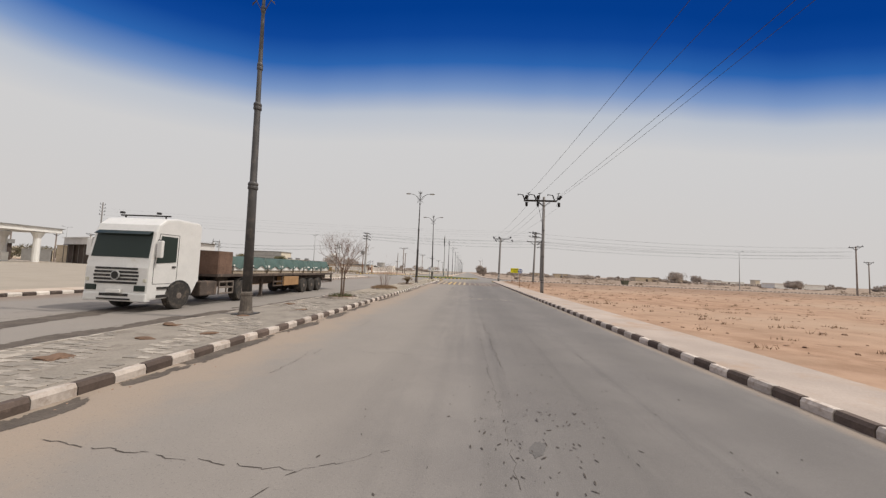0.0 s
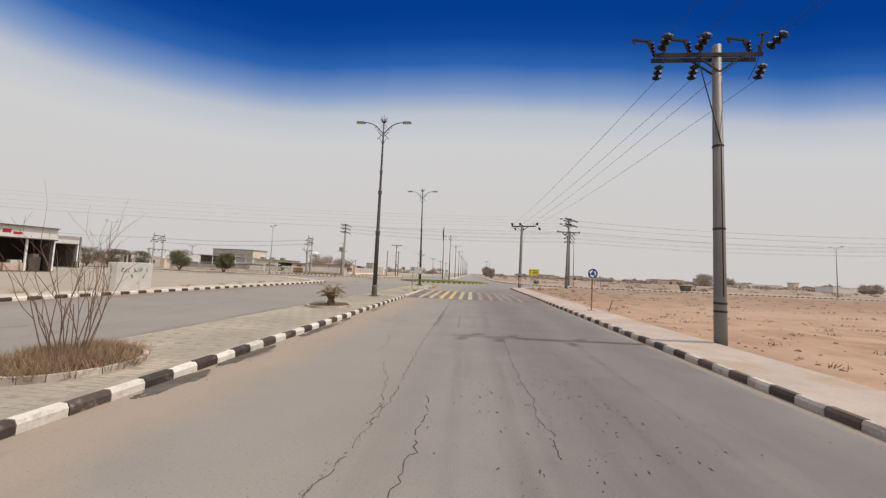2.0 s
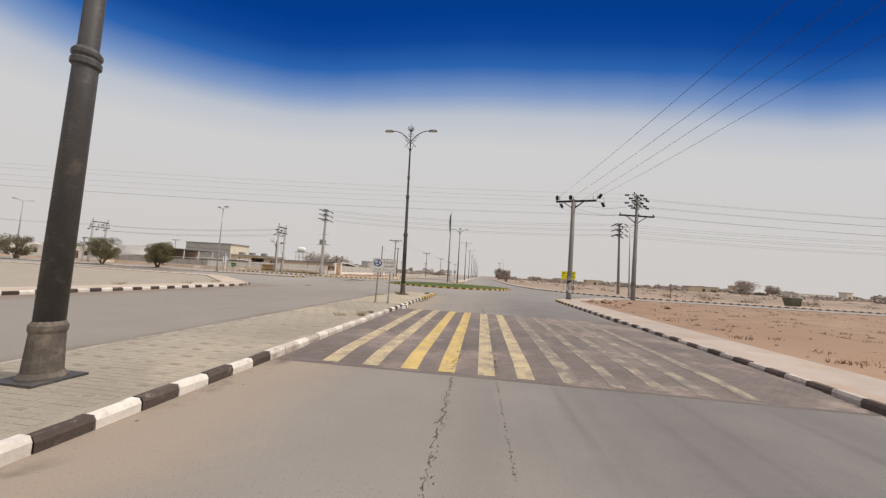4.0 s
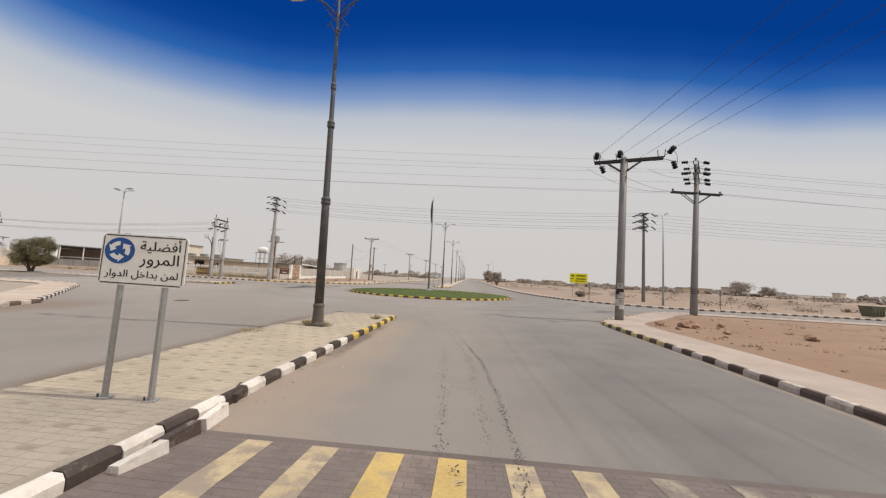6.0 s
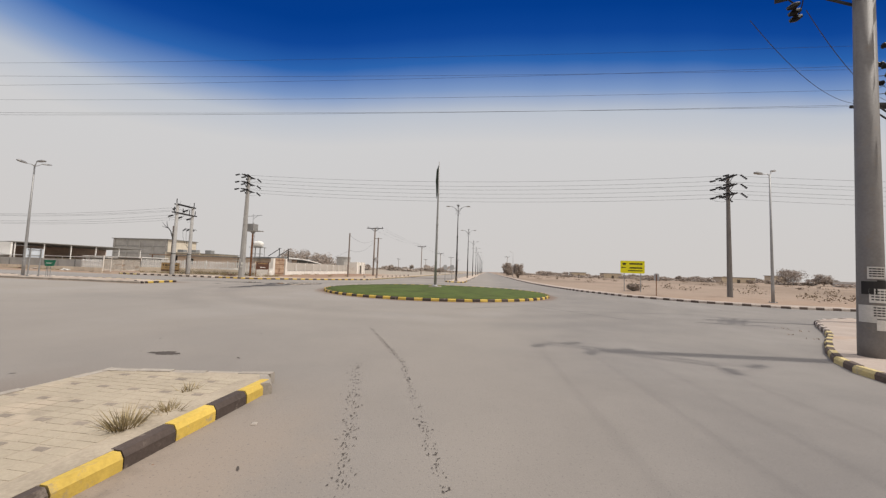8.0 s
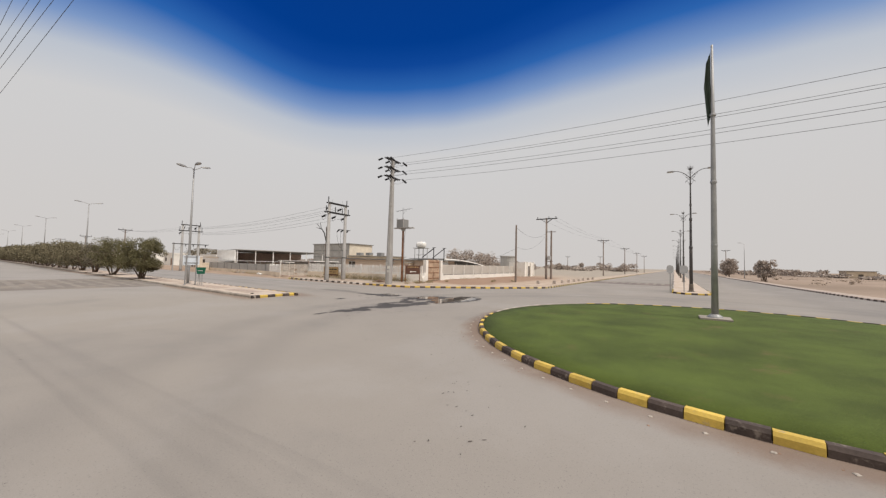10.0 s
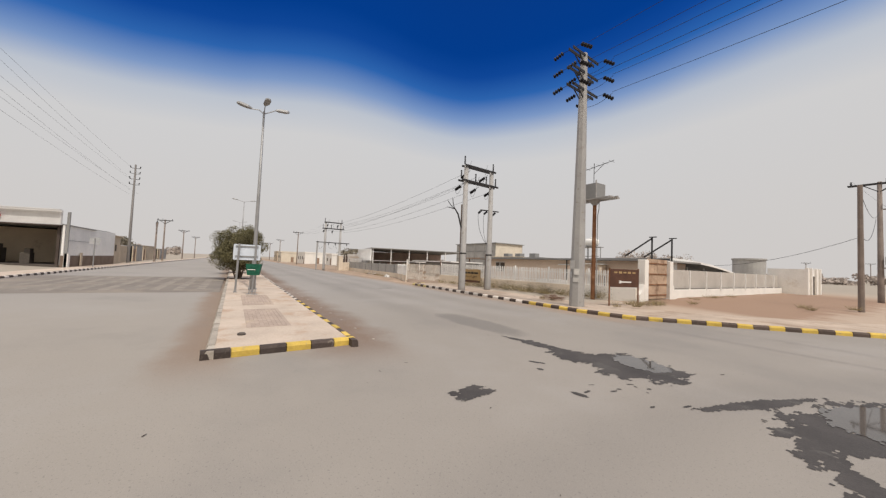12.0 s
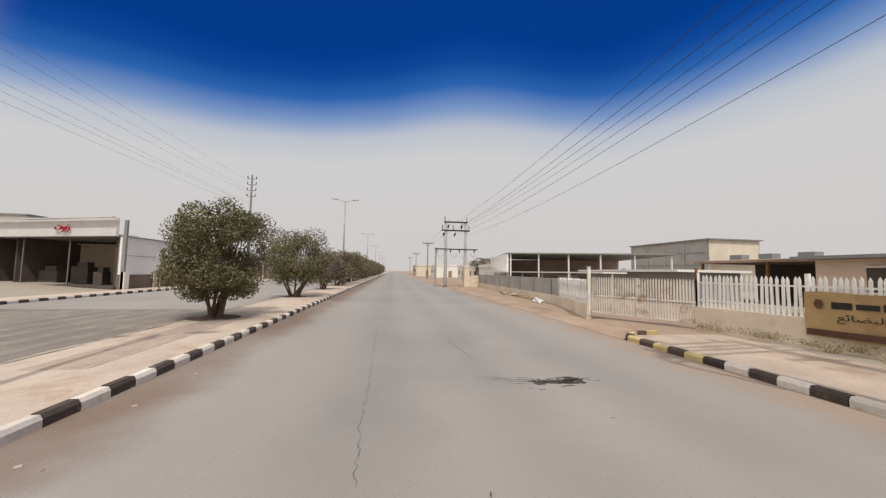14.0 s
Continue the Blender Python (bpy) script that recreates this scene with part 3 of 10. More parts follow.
def box(bm, c, s, rz=0.0, bevel=0.0, taper=1.0):
    """A box round c with size s, its top scaled by taper."""
    vs = []
    for dz in (-0.5, 0.5):
        k = taper if dz > 0 else 1.0
        for dx, dy in ((-0.5, -0.5), (0.5, -0.5), (0.5, 0.5), (-0.5, 0.5)):
            p = Vector((dx * s[0] * k, dy * s[1] * k, dz * s[2]))
            p.rotate(Euler((0, 0, rz)))
            vs.append(bm.verts.new(p + Vector(c)))
    quads = ((3, 2, 1, 0), (4, 5, 6, 7), (0, 1, 5, 4), (1, 2, 6, 5), (2, 3, 7, 6), (3, 0, 4, 7))
    fs = [bm.faces.new([vs[i] for i in q]) for q in quads]
    if bevel:
        bmesh.ops.bevel(bm, geom=list({e for f in fs for e in f.edges}), offset=bevel, segments=2, affect="EDGES", profile=0.6)
    return bm


def boxes(*items, **kw):
    bm = bmesh.new()
    for c, s in items:
        box(bm, c, s, **kw)
    return bm


def beam(bm, p0, p1, w, h):
    """A square bar from p0 to p1."""
    p0, p1 = Vector(p0), Vector(p1)
    z = (p1 - p0).normalized()
    x = z.cross(Vector((0, 0, 1)))
    if x.length < 1e-3:
        x = Vector((1, 0, 0))
    x.normalize()
    y = z.cross(x)
    ring = [[bm.verts.new(p + x * a * w / 2 + y * b * h / 2) for a, b in ((-1, -1), (1, -1), (1, 1), (-1, 1))] for p in (p0, p1)]
    for i in range(4):
        bm.faces.new((ring[0][i], ring[0][(i + 1) % 4], ring[1][(i + 1) % 4], ring[1][i]))
    bm.faces.new(ring[0][::-1])
    bm.faces.new(ring[1])
    return bm


def tube(bm, pts, radii, seg=8):
    """A round tube along pts."""
    pts = [Vector(p) for p in pts]
    if not isinstance(radii, (list, tuple)):
        radii = [radii] * len(pts)
    rings = []
    ref = Vector((0.31, 0.17, 0.93)).normalized()
    for i, p in enumerate(pts):
        d = (pts[min(i + 1, len(pts) - 1)] - pts[max(i - 1, 0)]).normalized()
        x = d.cross(ref)
        if x.length < 0.05:
            x = d.cross(Vector((1, 0, 0)))
        x.normalize()
        y = d.cross(x)
        rings.append([bm.verts.new(p + (x * math.cos(6.28319 * k / seg) + y * math.sin(6.28319 * k / seg)) * radii[i]) for k in range(seg)])
    for a, b in zip(rings, rings[1:]):
        for k in range(seg):
            bm.faces.new((a[k], a[(k + 1) % seg], b[(k + 1) % seg], b[k]))
    if seg > 2:
        bm.faces.new(rings[0][::-1])
        bm.faces.new(rings[-1])
    return bm


def lathe(bm, profile, seg=14, c=(0, 0, 0)):
    """Rings of (radius, height) round the z axis."""
    return tube_rings(bm, [[(c[0] + r * math.cos(6.28319 * k / seg), c[1] + r * math.sin(6.28319 * k / seg), c[2] + z) for k in range(seg)] for r, z in profile])


def tube_rings(bm, rings):
    vs = [[bm.verts.new(p) for p in r] for r in rings]
    n = len(vs[0])
    for a, b in zip(vs, vs[1:]):
        for k in range(n):
            bm.faces.new((a[k], a[(k + 1) % n], b[(k + 1) % n], b[k]))
    bm.faces.new(vs[0][::-1])
    bm.faces.new(vs[-1])
    return bm


def slab(bm, poly, z0, z1):
    """A flat slab with the outline poly."""
    lo, hi = [bm.verts.new((x, y, z0)) for x, y in poly], [bm.verts.new((x, y, z1)) for x, y in poly]
    n = len(poly)
    bm.faces.new(hi)
    bm.faces.new(lo[::-1])
    for i in range(n):
        bm.faces.new((lo[i], lo[(i + 1) % n], hi[(i + 1) % n], hi[i]))
    return bm


def offset_line(pts, d):
    """The polyline moved d to its left."""
    out = []
    for i, p in enumerate(pts):
        a, b = Vector(pts[max(i - 1, 0)]), Vector(pts[min(i + 1, len(pts) - 1)])
        n1 = (Vector(p) - a).normalized() if i else (b - Vector(p)).normalized()
        n2 = (b - Vector(p)).normalized() if i < len(pts) - 1 else n1
        t = (n1 + n2).normalized()
        k = d / max(0.5, t.dot(n1))
        out.append((p[0] - t.y * k, p[1] + t.x * k))
    return out


def strip(bm, a, b, z0, z1):
    """A raised band between the polylines a and b."""
    for i in range(len(a) - 1):
        slab(bm, (a[i], a[i + 1], b[i + 1], b[i]), z0, z1)
    return bm


def arc(cx, cy, r, a0, a1, n):
    return [(cx + r * math.cos(radians(a0 + (a1 - a0) * i / n)), cy + r * math.sin(radians(a0 + (a1 - a0) * i / n))) for i in range(n + 1)]


# ---------------------------------------------------------------- ground, roads
SE = [(9.39, -90), (9.39, 70.0), (9.42, 71.3), (9.62, 72.4), (10.1, 73.4), (10.9, 74.5), (12.1, 75.9), (13.3, 77.2), (14.4, 78.6), (15.4, 80.0), (16.4, 81.3), (17.6, 82.4), (19.2, 83.2), (21, 83.6), (60, 84.0), (420, 86)]
NE = [(420, 95), (60, 91.2), (30, 90.2), (22.5, 90.2), (18.0, 92.6), (14.4, 97.0), (12.2, 104), (10.9, 113), (9.9, 125), (9.4, 150), (9.4, 1500)]
NW = [(-15.3, 1500), (-15.3, 116.5), (-15.3, 113.7), (-18.6, 109.0), (-22.0, 105.6), (-25.3, 102.7), (-27.5, 102.3), (-45.3, 102.3), (-700, 102.3)]
SW = [(-700, 77.0), (-28.3, 77.0), (-26.2, 76.2), (-21.0, 71.2), (-16.3, 66.6), (-15.6, 64.8), (-15.6, -90)]
OUTLINE = SE + NE + NW + SW
ISLAND = (-2.06, 93.3, 9.2)


def road_distance(xs, ys):
    """Metres outside the road outline; 0 within it."""
    inside = np.zeros(xs.shape, bool)
    best = np.full(xs.shape, 1e9)
    for (ax, ay), (bx, by) in zip(OUTLINE, OUTLINE[1:] + OUTLINE[:1]):
        dx, dy = bx - ax, by - ay
        t = np.clip(((xs - ax) * dx + (ys - ay) * dy) / (dx * dx + dy * dy), 0, 1)
        best = np.minimum(best, np.hypot(xs - ax - t * dx, ys - ay - t * dy))
        if dy:
            cross = ((ay > ys) != (by > ys)) & (xs < (bx - ax) * (ys - ay) / dy + ax)
            inside ^= cross
    return np.where(inside, 0.0, best)


def smooth(x, lo, hi):
    t = np.clip((x - lo) / (hi - lo), 0, 1)
    return t * t * (3 - 2 * t)


def ground_height(xs, ys):
    d = road_distance(xs, ys)
    z = -0.07 + 0.17 * smooth(d, 1.0, 2.0)
    west = (xs < 0)
    z = z + np.where(west, 0.25 * smooth(d, 2.5, 12), 0.0)
    bumps = 0.035 * np.sin(xs * 1.9 + 1.3 * np.sin(ys * 0.7)) * np.sin(ys * 1.6 + np.sin(xs * 0.9)) + 0.04 * np.sin(xs * 0.53 + ys * 0.31)
    return z + np.where(west, 0.4, 1.0) * bumps * smooth(d, 2.2, 4)


def make_ground():
    def axis(lo, hi, step):
        near = list(np.arange(lo, hi + step, step))
        grow, far = step, [near[-1]]
        while far[-1] < 4000:
            grow *= 1.35
            far.append(far[-1] + grow)
        back, grow = [near[0]], step
        while back[-1] > -4000:
            grow *= 1.35
            back.append(back[-1] - grow)
        return np.array(back[:0:-1] + near + far[1:])
    gx, gy = axis(-80, 70, 0.8), axis(-14, 150, 0.8)
    xs, ys = np.meshgrid(gx, gy)
    zs = ground_height(xs, ys)
    verts = np.stack([xs.ravel(), ys.ravel(), zs.ravel()], 1)
    w, h = len(gx), len(gy)
    i = (np.arange(h - 1)[:, None] * w + np.arange(w - 1)[None, :]).ravel()
    faces = np.stack([i, i + 1, i + w + 1, i + w], 1)
    me = bpy.data.meshes.new("ground")
    me.from_pydata(verts.tolist(), [], faces.tolist())
    me.materials.append(SAND)
    for p in me.polygons:
        p.use_smooth = True
    tagged(new("ground", me), "dry sandy open ground, red earth to the east", "ground", kind="stuff")


make_ground()
bm = bmesh.new()
bm.faces.new([bm.verts.new((x, y, 0)) for x, y in OUTLINE])
bmesh.ops.triangulate(bm, faces=bm.faces)
solo("road", bm, ASPHALT, "dusty grey asphalt of the crossing roads", "road", "structure")

# raised pavements behind the kerbs
for name, line, width, mat, lab in (("pavement_1", SE, 2.05, WALKWAY, "smooth beige concrete pavement with sand"), ("pavement_2", NE, 1.7, WALKWAY, "beige concrete pavement round the corner"),
                                    ("pavement_3", [*NW[:7], (-44.6, 102.3)], 3.2, WALK_DIRTY, "dirty brown verge before the fence"), ("pavement_4", SW, 1.9, WALK_TAN, "sand-covered verge behind the kerb")):
    bm = bmesh.new()
    fine = []
    for (ax, ay), (bx, by) in zip(line, line[1:]):
        n = max(1, min(90, int(math.hypot(bx - ax, by - ay) / 1.9)))
        fine += [(ax + (bx - ax) * k / n, ay + (by - ay) * k / n) for k in range(n)]
    fine.append(line[-1])
    strip(bm, offset_line(fine, -0.14), offset_line(fine, -width), -0.1, 0.155)
    solo(name, bm, mat, lab, "pavement", "structure")


# kerbs: single stones near the way, one joined run far off
def stone_mesh(name, mat, length=0.485):
    bm = bmesh.new()
    prof = ((0.0, -0.12), (0.0, 0.11), (0.035, 0.165), (0.15, 0.165), (0.15, -0.12))
    ends = [[bm.verts.new((s * length / 2, y, z)) for y, z in prof] for s in (-1, 1)]
    for i in range(5):
        bm.faces.new((ends[0][i], ends[0][(i + 1) % 5], ends[1][(i + 1) % 5], ends[1][i]))
    bm.faces.new(ends[0][::-1])
    bm.faces.new(ends[1])
    return to_mesh(bm, name, mat)


def joined(name, template, matrices):
    """One mesh of many placed copies of template."""
    co = np.array([v.co for v in template.vertices])
    co = np.c_[co, np.ones(len(co))]
    polys = [list(p.vertices) for p in template.polygons]
    verts, faces = [], []
    for m in matrices:
        k = len(verts)
        verts += (co @ np.array(m).T)[:, :3].tolist()
        faces += [[k + i for i in p] for p in polys]
    me = bpy.data.meshes.new(name)
    me.from_pydata(verts, [], faces)
    me.materials.append(template.materials[0])
    return me


STONES = {"w": stone_mesh("kerb_stone_white", KERB_WHITE), "b": stone_mesh("kerb_stone_black", KERB_BLACK), "y": stone_mesh("kerb_stone_yellow", KERB_YELLOW), "g": stone_mesh("kerb_stone_plain", KERB_GREY), "p": stone_mesh("kerb_stone_dusty", KERB_DUSTY), "n": stone_mesh("kerb_stone_brown", KERB_BROWN), "c": stone_mesh("kerb_stone_faded", KERB_CREAM)}
kerb_rng = random.Random(4)


def kerb(name, line, colours, label, near=lambda x, y: True, start=0):
    """Stones of half a metre along line, the body to its right; colours(x, y, i) gives each stone's paint."""
    parent = thing(name, pose(0, 0, 0), label, "kerb", kind="structure")
    far = {}
    i = start
    carry = 0.0
    for (ax, ay), (bx, by) in zip(line, line[1:]):
        run = math.hypot(bx - ax, by - ay)
        ang = math.atan2(by - ay, bx - ax)
        s = carry + 0.25
        while s <= run:
            x, y = ax + (bx - ax) * s / run, ay + (by - ay) * s / run
            c = colours(x, y, i)
            i += 1
            s += 0.5
            j = kerb_rng.uniform
            m = Matrix.Translation((x, y, j(-0.012, 0.006))) @ Euler((j(-0.02, 0.02), j(-0.012, 0.012), ang + math.pi + j(-0.02, 0.02))).to_matrix().to_4x4()
            if near(x, y):
                ob = new("kerb_stone", STONES[c])
                ob.parent, ob.matrix_basis = parent, m
            elif math.hypot(x + 10, y - 60) < 260:
                far.setdefault(c, []).append(m)
        carry = s - 0.25 - run
    for c, ms in far.items():
        ob = new("kerb_run", joined("kerb_run", STONES[c], ms))
        ob.parent = parent
        tagged(ob, kind="stuff")


def two_tone(*rules):
    """Alternating paint: the first rule (test, dark, light) that holds."""
    def pick(x, y, i):
        for test, a, b in rules:
            if test(x, y):
                return a if i % 2 else b
        return "b" if i % 2 else "w"
    return pick


kerb("kerb_1", SE, two_tone((lambda x, y: 66.0 < y < 78.0, "n", "c"), (lambda x, y: True, "n", "p")), "black and white painted kerb, sun-bleached", lambda x, y: -3 < y < 79)
kerb("kerb_2", NE, two_tone((lambda x, y: True, "n", "p")), "dark and pale painted kerb round the corner", lambda x, y: y < 106 and x < 30)
kerb("kerb_3", NW[:-2] + [(-44.3, 102.3), (-44.9, 102.55), (-45.3, 103.1), (-45.4, 103.9)], two_tone((lambda x, y: -30.3 < x < -16.5, "n", "y"), (lambda x, y: x > -16.5 or x < -42.0, "n", "c")), "black, white and yellow painted kerb", lambda x, y: x > -46 and y < 118)
kerb("kerb_4", SW, two_tone((lambda x, y: x > -16.5 and y > 64, "n", "p")), "black and white painted kerb by the sand lot", lambda x, y: -1 < y < 79 and x > -70)

# medians: south arm A, west arm B, north arm C
MED_A = [(-4.3, -90), (-4.15, 64.5), (-3.65, 68.95), (-1.25, 69.35), (-0.98, 69.0), (-1.12, 62), (-1.14, -90)]
MED_B = [(-700, 91.17), (-25.25, 91.17), (-25.05, 88.25), (-700, 88.25)]
MED_C = [(-1.2, 1500), (-1.2, 118.3), (-1.9, 117.2), (-3.4, 117.0), (-4.4, 118.2), (-4.4, 1500)]
kerb("kerb_5", MED_A[4:], two_tone((lambda x, y: y > 63.3, "b", "y"), (lambda x, y: y < 23, "n", "p"), (lambda x, y: 46.5 < y < 55.1, "p", "w")), "black and white painted median kerb", lambda x, y: y > -3)
kerb("kerb_6", MED_A[:5], lambda x, y, i: "g", "plain grey median kerb", lambda x, y: y > 0)
kerb("kerb_7", MED_B[:2], two_tone((lambda x, y: x > -33.5, "b", "y")), "black, yellow and white painted median kerb", lambda x, y: x > -72)
kerb("kerb_8", MED_B[1:3], lambda x, y, i: "b" if i % 2 else "y", "black and yellow painted median end")
kerb("kerb_9", MED_B[2:], two_tone((lambda x, y: True, "g", "g")), "painted median kerb, worn", lambda x, y: x > -72)
kerb("kerb_10", MED_C, two_tone((lambda x, y: y < 124, "b", "y")), "painted median kerb of the north road", lambda x, y: y < 122)
ring = arc(ISLAND[0], ISLAND[1], ISLAND[2], 0, 360, 72)
kerb("kerb_11", ring[::-1], two_tone((lambda x, y: x < -8.5 and y > 92.5, "g", "p"), (lambda x, y: True, "b", "y")), "black and yellow painted roundabout kerb, worn pale on one side")

# ---------------------------------------------------------------- medians, island, speed tables, marks on the road
def paver_field(x0, x1, y0, y1, sx, sy, keep, z0, z1, gap=0.008, seed=1):
    """Places and sizes of pavers in a grid: (x, y, row, column)."""
    out = []
    for r in range(int((y1 - y0) / sy)):
        for c in range(int((x1 - x0) / sx)):
            x, y = x0 + (c + 0.5) * sx, y0 + (r + 0.5) * sy
            if keep(x, y):
                out.append((x, y, r, c))
    return out


def paver_mesh(name, sx, sy, h, mat):
    bm = bmesh.new()
    box(bm, (0, 0, 0), (sx, sy, h), taper=0.95)
    bmesh.ops.delete(bm, geom=[f for f in bm.faces if f.normal.z < -0.5], context="FACES_ONLY")
    return to_mesh(bm, name, mat)


PLANTERS = [(-2.95, 16.45, 1.0), (-2.93, 26.35, 1.05), (-2.92, 36.85, 1.05)]
bm = bmesh.new()
slab(bm, [(-4.067, 57.8), (-4.05, 64.5), (-3.57, 68.87), (-1.3, 69.22), (-1.09, 68.95), (-1.25, 62), (-1.25, 57.8)], -0.1, 0.157)
median_a = solo("median_1", bm, MORTAR, "paved central reserve with sandy joints", "median", "structure")
bm = bmesh.new()
slab(bm, [(-4.2, -90), (-4.153, 19.999), (-1.25, 19.999), (-1.25, -90)], -0.1, 0.157)
part("worn_bed", bm, BED_GREY, median_a, "grey dirt bed under broken paving")
bm = bmesh.new()
slab(bm, [(-4.153, 20.0), (-4.067, 57.799), (-1.25, 57.799), (-1.25, 20.0)], -0.1, 0.157)
part("dull_bed", bm, MORTAR_DULL, median_a, "grey-tan sanded joints")
rng = random.Random(7)
near_pavers = []
light, dull, dark, old = [], [], [], []
SX, SY = 0.23, 0.115
for x, y, r, c in paver_field(-4.15, -1.27, -4, 69.0, SX, SY, lambda x, y: x > -4.04 + max(0, y - 64.5) * 0.11 and all(math.hypot(x - px, y - py) > pr + 0.1 for px, py, pr in PLANTERS), 0, 0):
    gone = noise.noise(Vector((x * 0.7, y * 0.35, 3.1))) + (0.06 if 5.5 < y < 15.0 else 0.02 if y < 5.5 else -0.25 - 0.04 * (y - 17))
    if gone > 0.16 or rng.random() < (0.06 if y < 20 else 0.01):
        continue
    amp = 0.012 if y < 22 else 0.004
    m = Matrix.Translation((x + rng.uniform(-amp, amp) * 0.5, y + rng.uniform(-amp, amp) * 0.4, (0.145 if y < 22 else 0.1427) + rng.uniform(-amp, amp) * (1.0 if y < 22 else 0.4))) @ Euler((rng.uniform(-amp, amp) * 2, rng.uniform(-amp, amp) * 2, rng.uniform(-amp, amp) * 2)).to_matrix().to_4x4()
    is_dark = (r % 4 == 0 and (c + (r // 4) % 2) % 2 == 0) if y > 16 else rng.random() < 0.18
    if 58.0 < y < 60.7:
        near_pavers.append((m, is_dark))
    else:
        (dark if is_dark and y > 16 else old if y < 24 - 6 * rng.random() else dull if y < 57.8 else light).append(m)
P_L, P_D, P_1 = paver_mesh("paver_light", SX - 0.006, SY - 0.005, 0.034, PAVER), paver_mesh("paver_dark", SX * 0.62, SY * 0.62, 0.032, PAVER_DARK), paver_mesh("paver", SX - 0.006, SY - 0.005, 0.034, PAVER_ONE)
for me, ms in ((P_L, light), (paver_mesh("paver_dull", SX - 0.006, SY - 0.005, 0.034, PAVER_DULL), dull), (P_D, dark), (paver_mesh("paver_old", SX - 0.010, SY - 0.009, 0.034, PAVER_OLD), old)):
    ob = new("paving", joined("paving", me, ms))
    ob.parent = median_a
    tagged(ob, kind="stuff")
for m, d in near_pavers:
    ob = new("paver", P_D if d else P_1)
    ob.parent, ob.matrix_basis = median_a, m

bm = bmesh.new()
slab(bm, [(-700, 91.05), (-25.37, 91.05), (-25.2, 88.37), (-700, 88.37)], -0.1, 0.150)
median_b = solo("median_2", bm, WALK_TAN, "tan paved central reserve with rose insets", "median", "structure")
PK = paver_mesh("paver_rose", 0.197, 0.102, 0.010, PAVER_PINK)
PK_1 = paver_mesh("paver_rose_single", 0.197, 0.102, 0.010, PAVER_ROSE)
for x, y, r, c in paver_field(-30.7, -27.2, 89.0, 90.15, 0.2, 0.105, lambda x, y: True, 0, 0):
    ob = new("paver", PK_1)
    ob.parent, ob.matrix_basis = median_b, Matrix.Translation((x, y, 0.153 + rng.uniform(-0.0015, 0.0015)))
for x0, x1 in ((-35.5, -31.9), (-48.0, -42.0)):
    ms = [Matrix.Translation((x, y, 0.153 + rng.uniform(-0.0015, 0.0015))) for x, y, r, c in paver_field(x0, x1, 89.0, 90.15, 0.2, 0.105, lambda x, y: True, 0, 0)]
    ob = new("rose_paving", joined("rose_paving", PK, ms))
    ob.parent = median_b
    tagged(ob, kind="stuff")
bm = bmesh.new()
slab(bm, [(-44.7, 102.25), (-45.5, 103.5), (-45.7, 105.9), (-49.1, 103.9), (-78, 104.6), (-120, 104.5), (-700, 104.5), (-700, 102.2), (-60, 102.15)], -0.1, 0.012)
solo("apron", bm, APRON, "sandy dirt apron before the gate and wall", "verge", "structure")
bm = bmesh.new()
slab(bm, [(-1.3, 1500), (-1.3, 118.4), (-1.95, 117.35), (-3.35, 117.15), (-4.3, 118.3), (-4.3, 1500)], -0.1, 0.15)
solo("median_3", bm, WALK_TAN, "sandy central reserve of the north road", "median", "structure")

# roundabout lawn, slightly domed
ix, iy, ir = ISLAND
rings = []
for k in range(9):
    r = (ir - 0.13) * (1 - k / 9)
    rings.append([(ix + r * math.cos(6.28319 * a / 72), iy + r * math.sin(6.28319 * a / 72), 0.14 + 0.10 * (1 - (r / ir) ** 2)) for a in range(72)])
bm = tube_rings(bmesh.new(), [[(x, y, -0.05) for x, y, z in rings[0]]] + rings)
solo("lawn", bm, GRASS_SOIL, "short green lawn on the roundabout island", "lawn", "structure", smooth=True)
verts, faces = [], []
for k in range(42000):
    a, r = rng.uniform(0, 6.28319), (ir - 0.16) * math.sqrt(rng.random())
    x, y = ix + r * math.cos(a), iy + r * math.sin(a)
    if x > 0.5 or (x > -5 and rng.random() < 0.5):
        continue
    z = 0.14 + 0.10 * (1 - (r / ir) ** 2)
    h, w, t = rng.uniform(0.003, 0.010), rng.uniform(0.006, 0.011), rng.uniform(0, 6.283)
    lx, ly = -0.05 * math.sin(t) * rng.uniform(0.6, 1.3), 0.05 * math.cos(t) * rng.uniform(0.6, 1.3)
    k0 = len(verts)
    verts += [(x - w * math.cos(t), y - w * math.sin(t), z - 0.004), (x + w * math.cos(t), y + w * math.sin(t), z - 0.004), (x + lx, y + ly, z + h)]
    faces.append((k0, k0 + 1, k0 + 2))
me = bpy.data.meshes.new("grass")
me.from_pydata(verts, [], faces)
me.materials.append(BLADE)
tagged(new("grass", me), "short green grass blades on the island", "grass", kind="stuff")


def hump(name, x0, x1, y0, y1, along, h, label, mat=HUMP):
    """A low paved speed table with ramps at both ends."""
    bm = bmesh.new()
    run = 1.1
    a0, a1 = (y0, y1) if along == "y" else (x0, x1)
    b0, b1 = (x0, x1) if along == "y" else (y0, y1)
    prof = [(a0, 0.003), (a0 + run, h), (a1 - run, h), (a1, 0.003)]
    rows = [[bm.verts.new((b, a, z) if along == "y" else (a, b, z)) for a, z in prof] for b in (b0, b1)]
    for i in range(3):
        bm.faces.new((rows[0][i], rows[0][i + 1], rows[1][i + 1], rows[1][i]))
    return solo(name, bm, mat, label, "speed table", "structure")


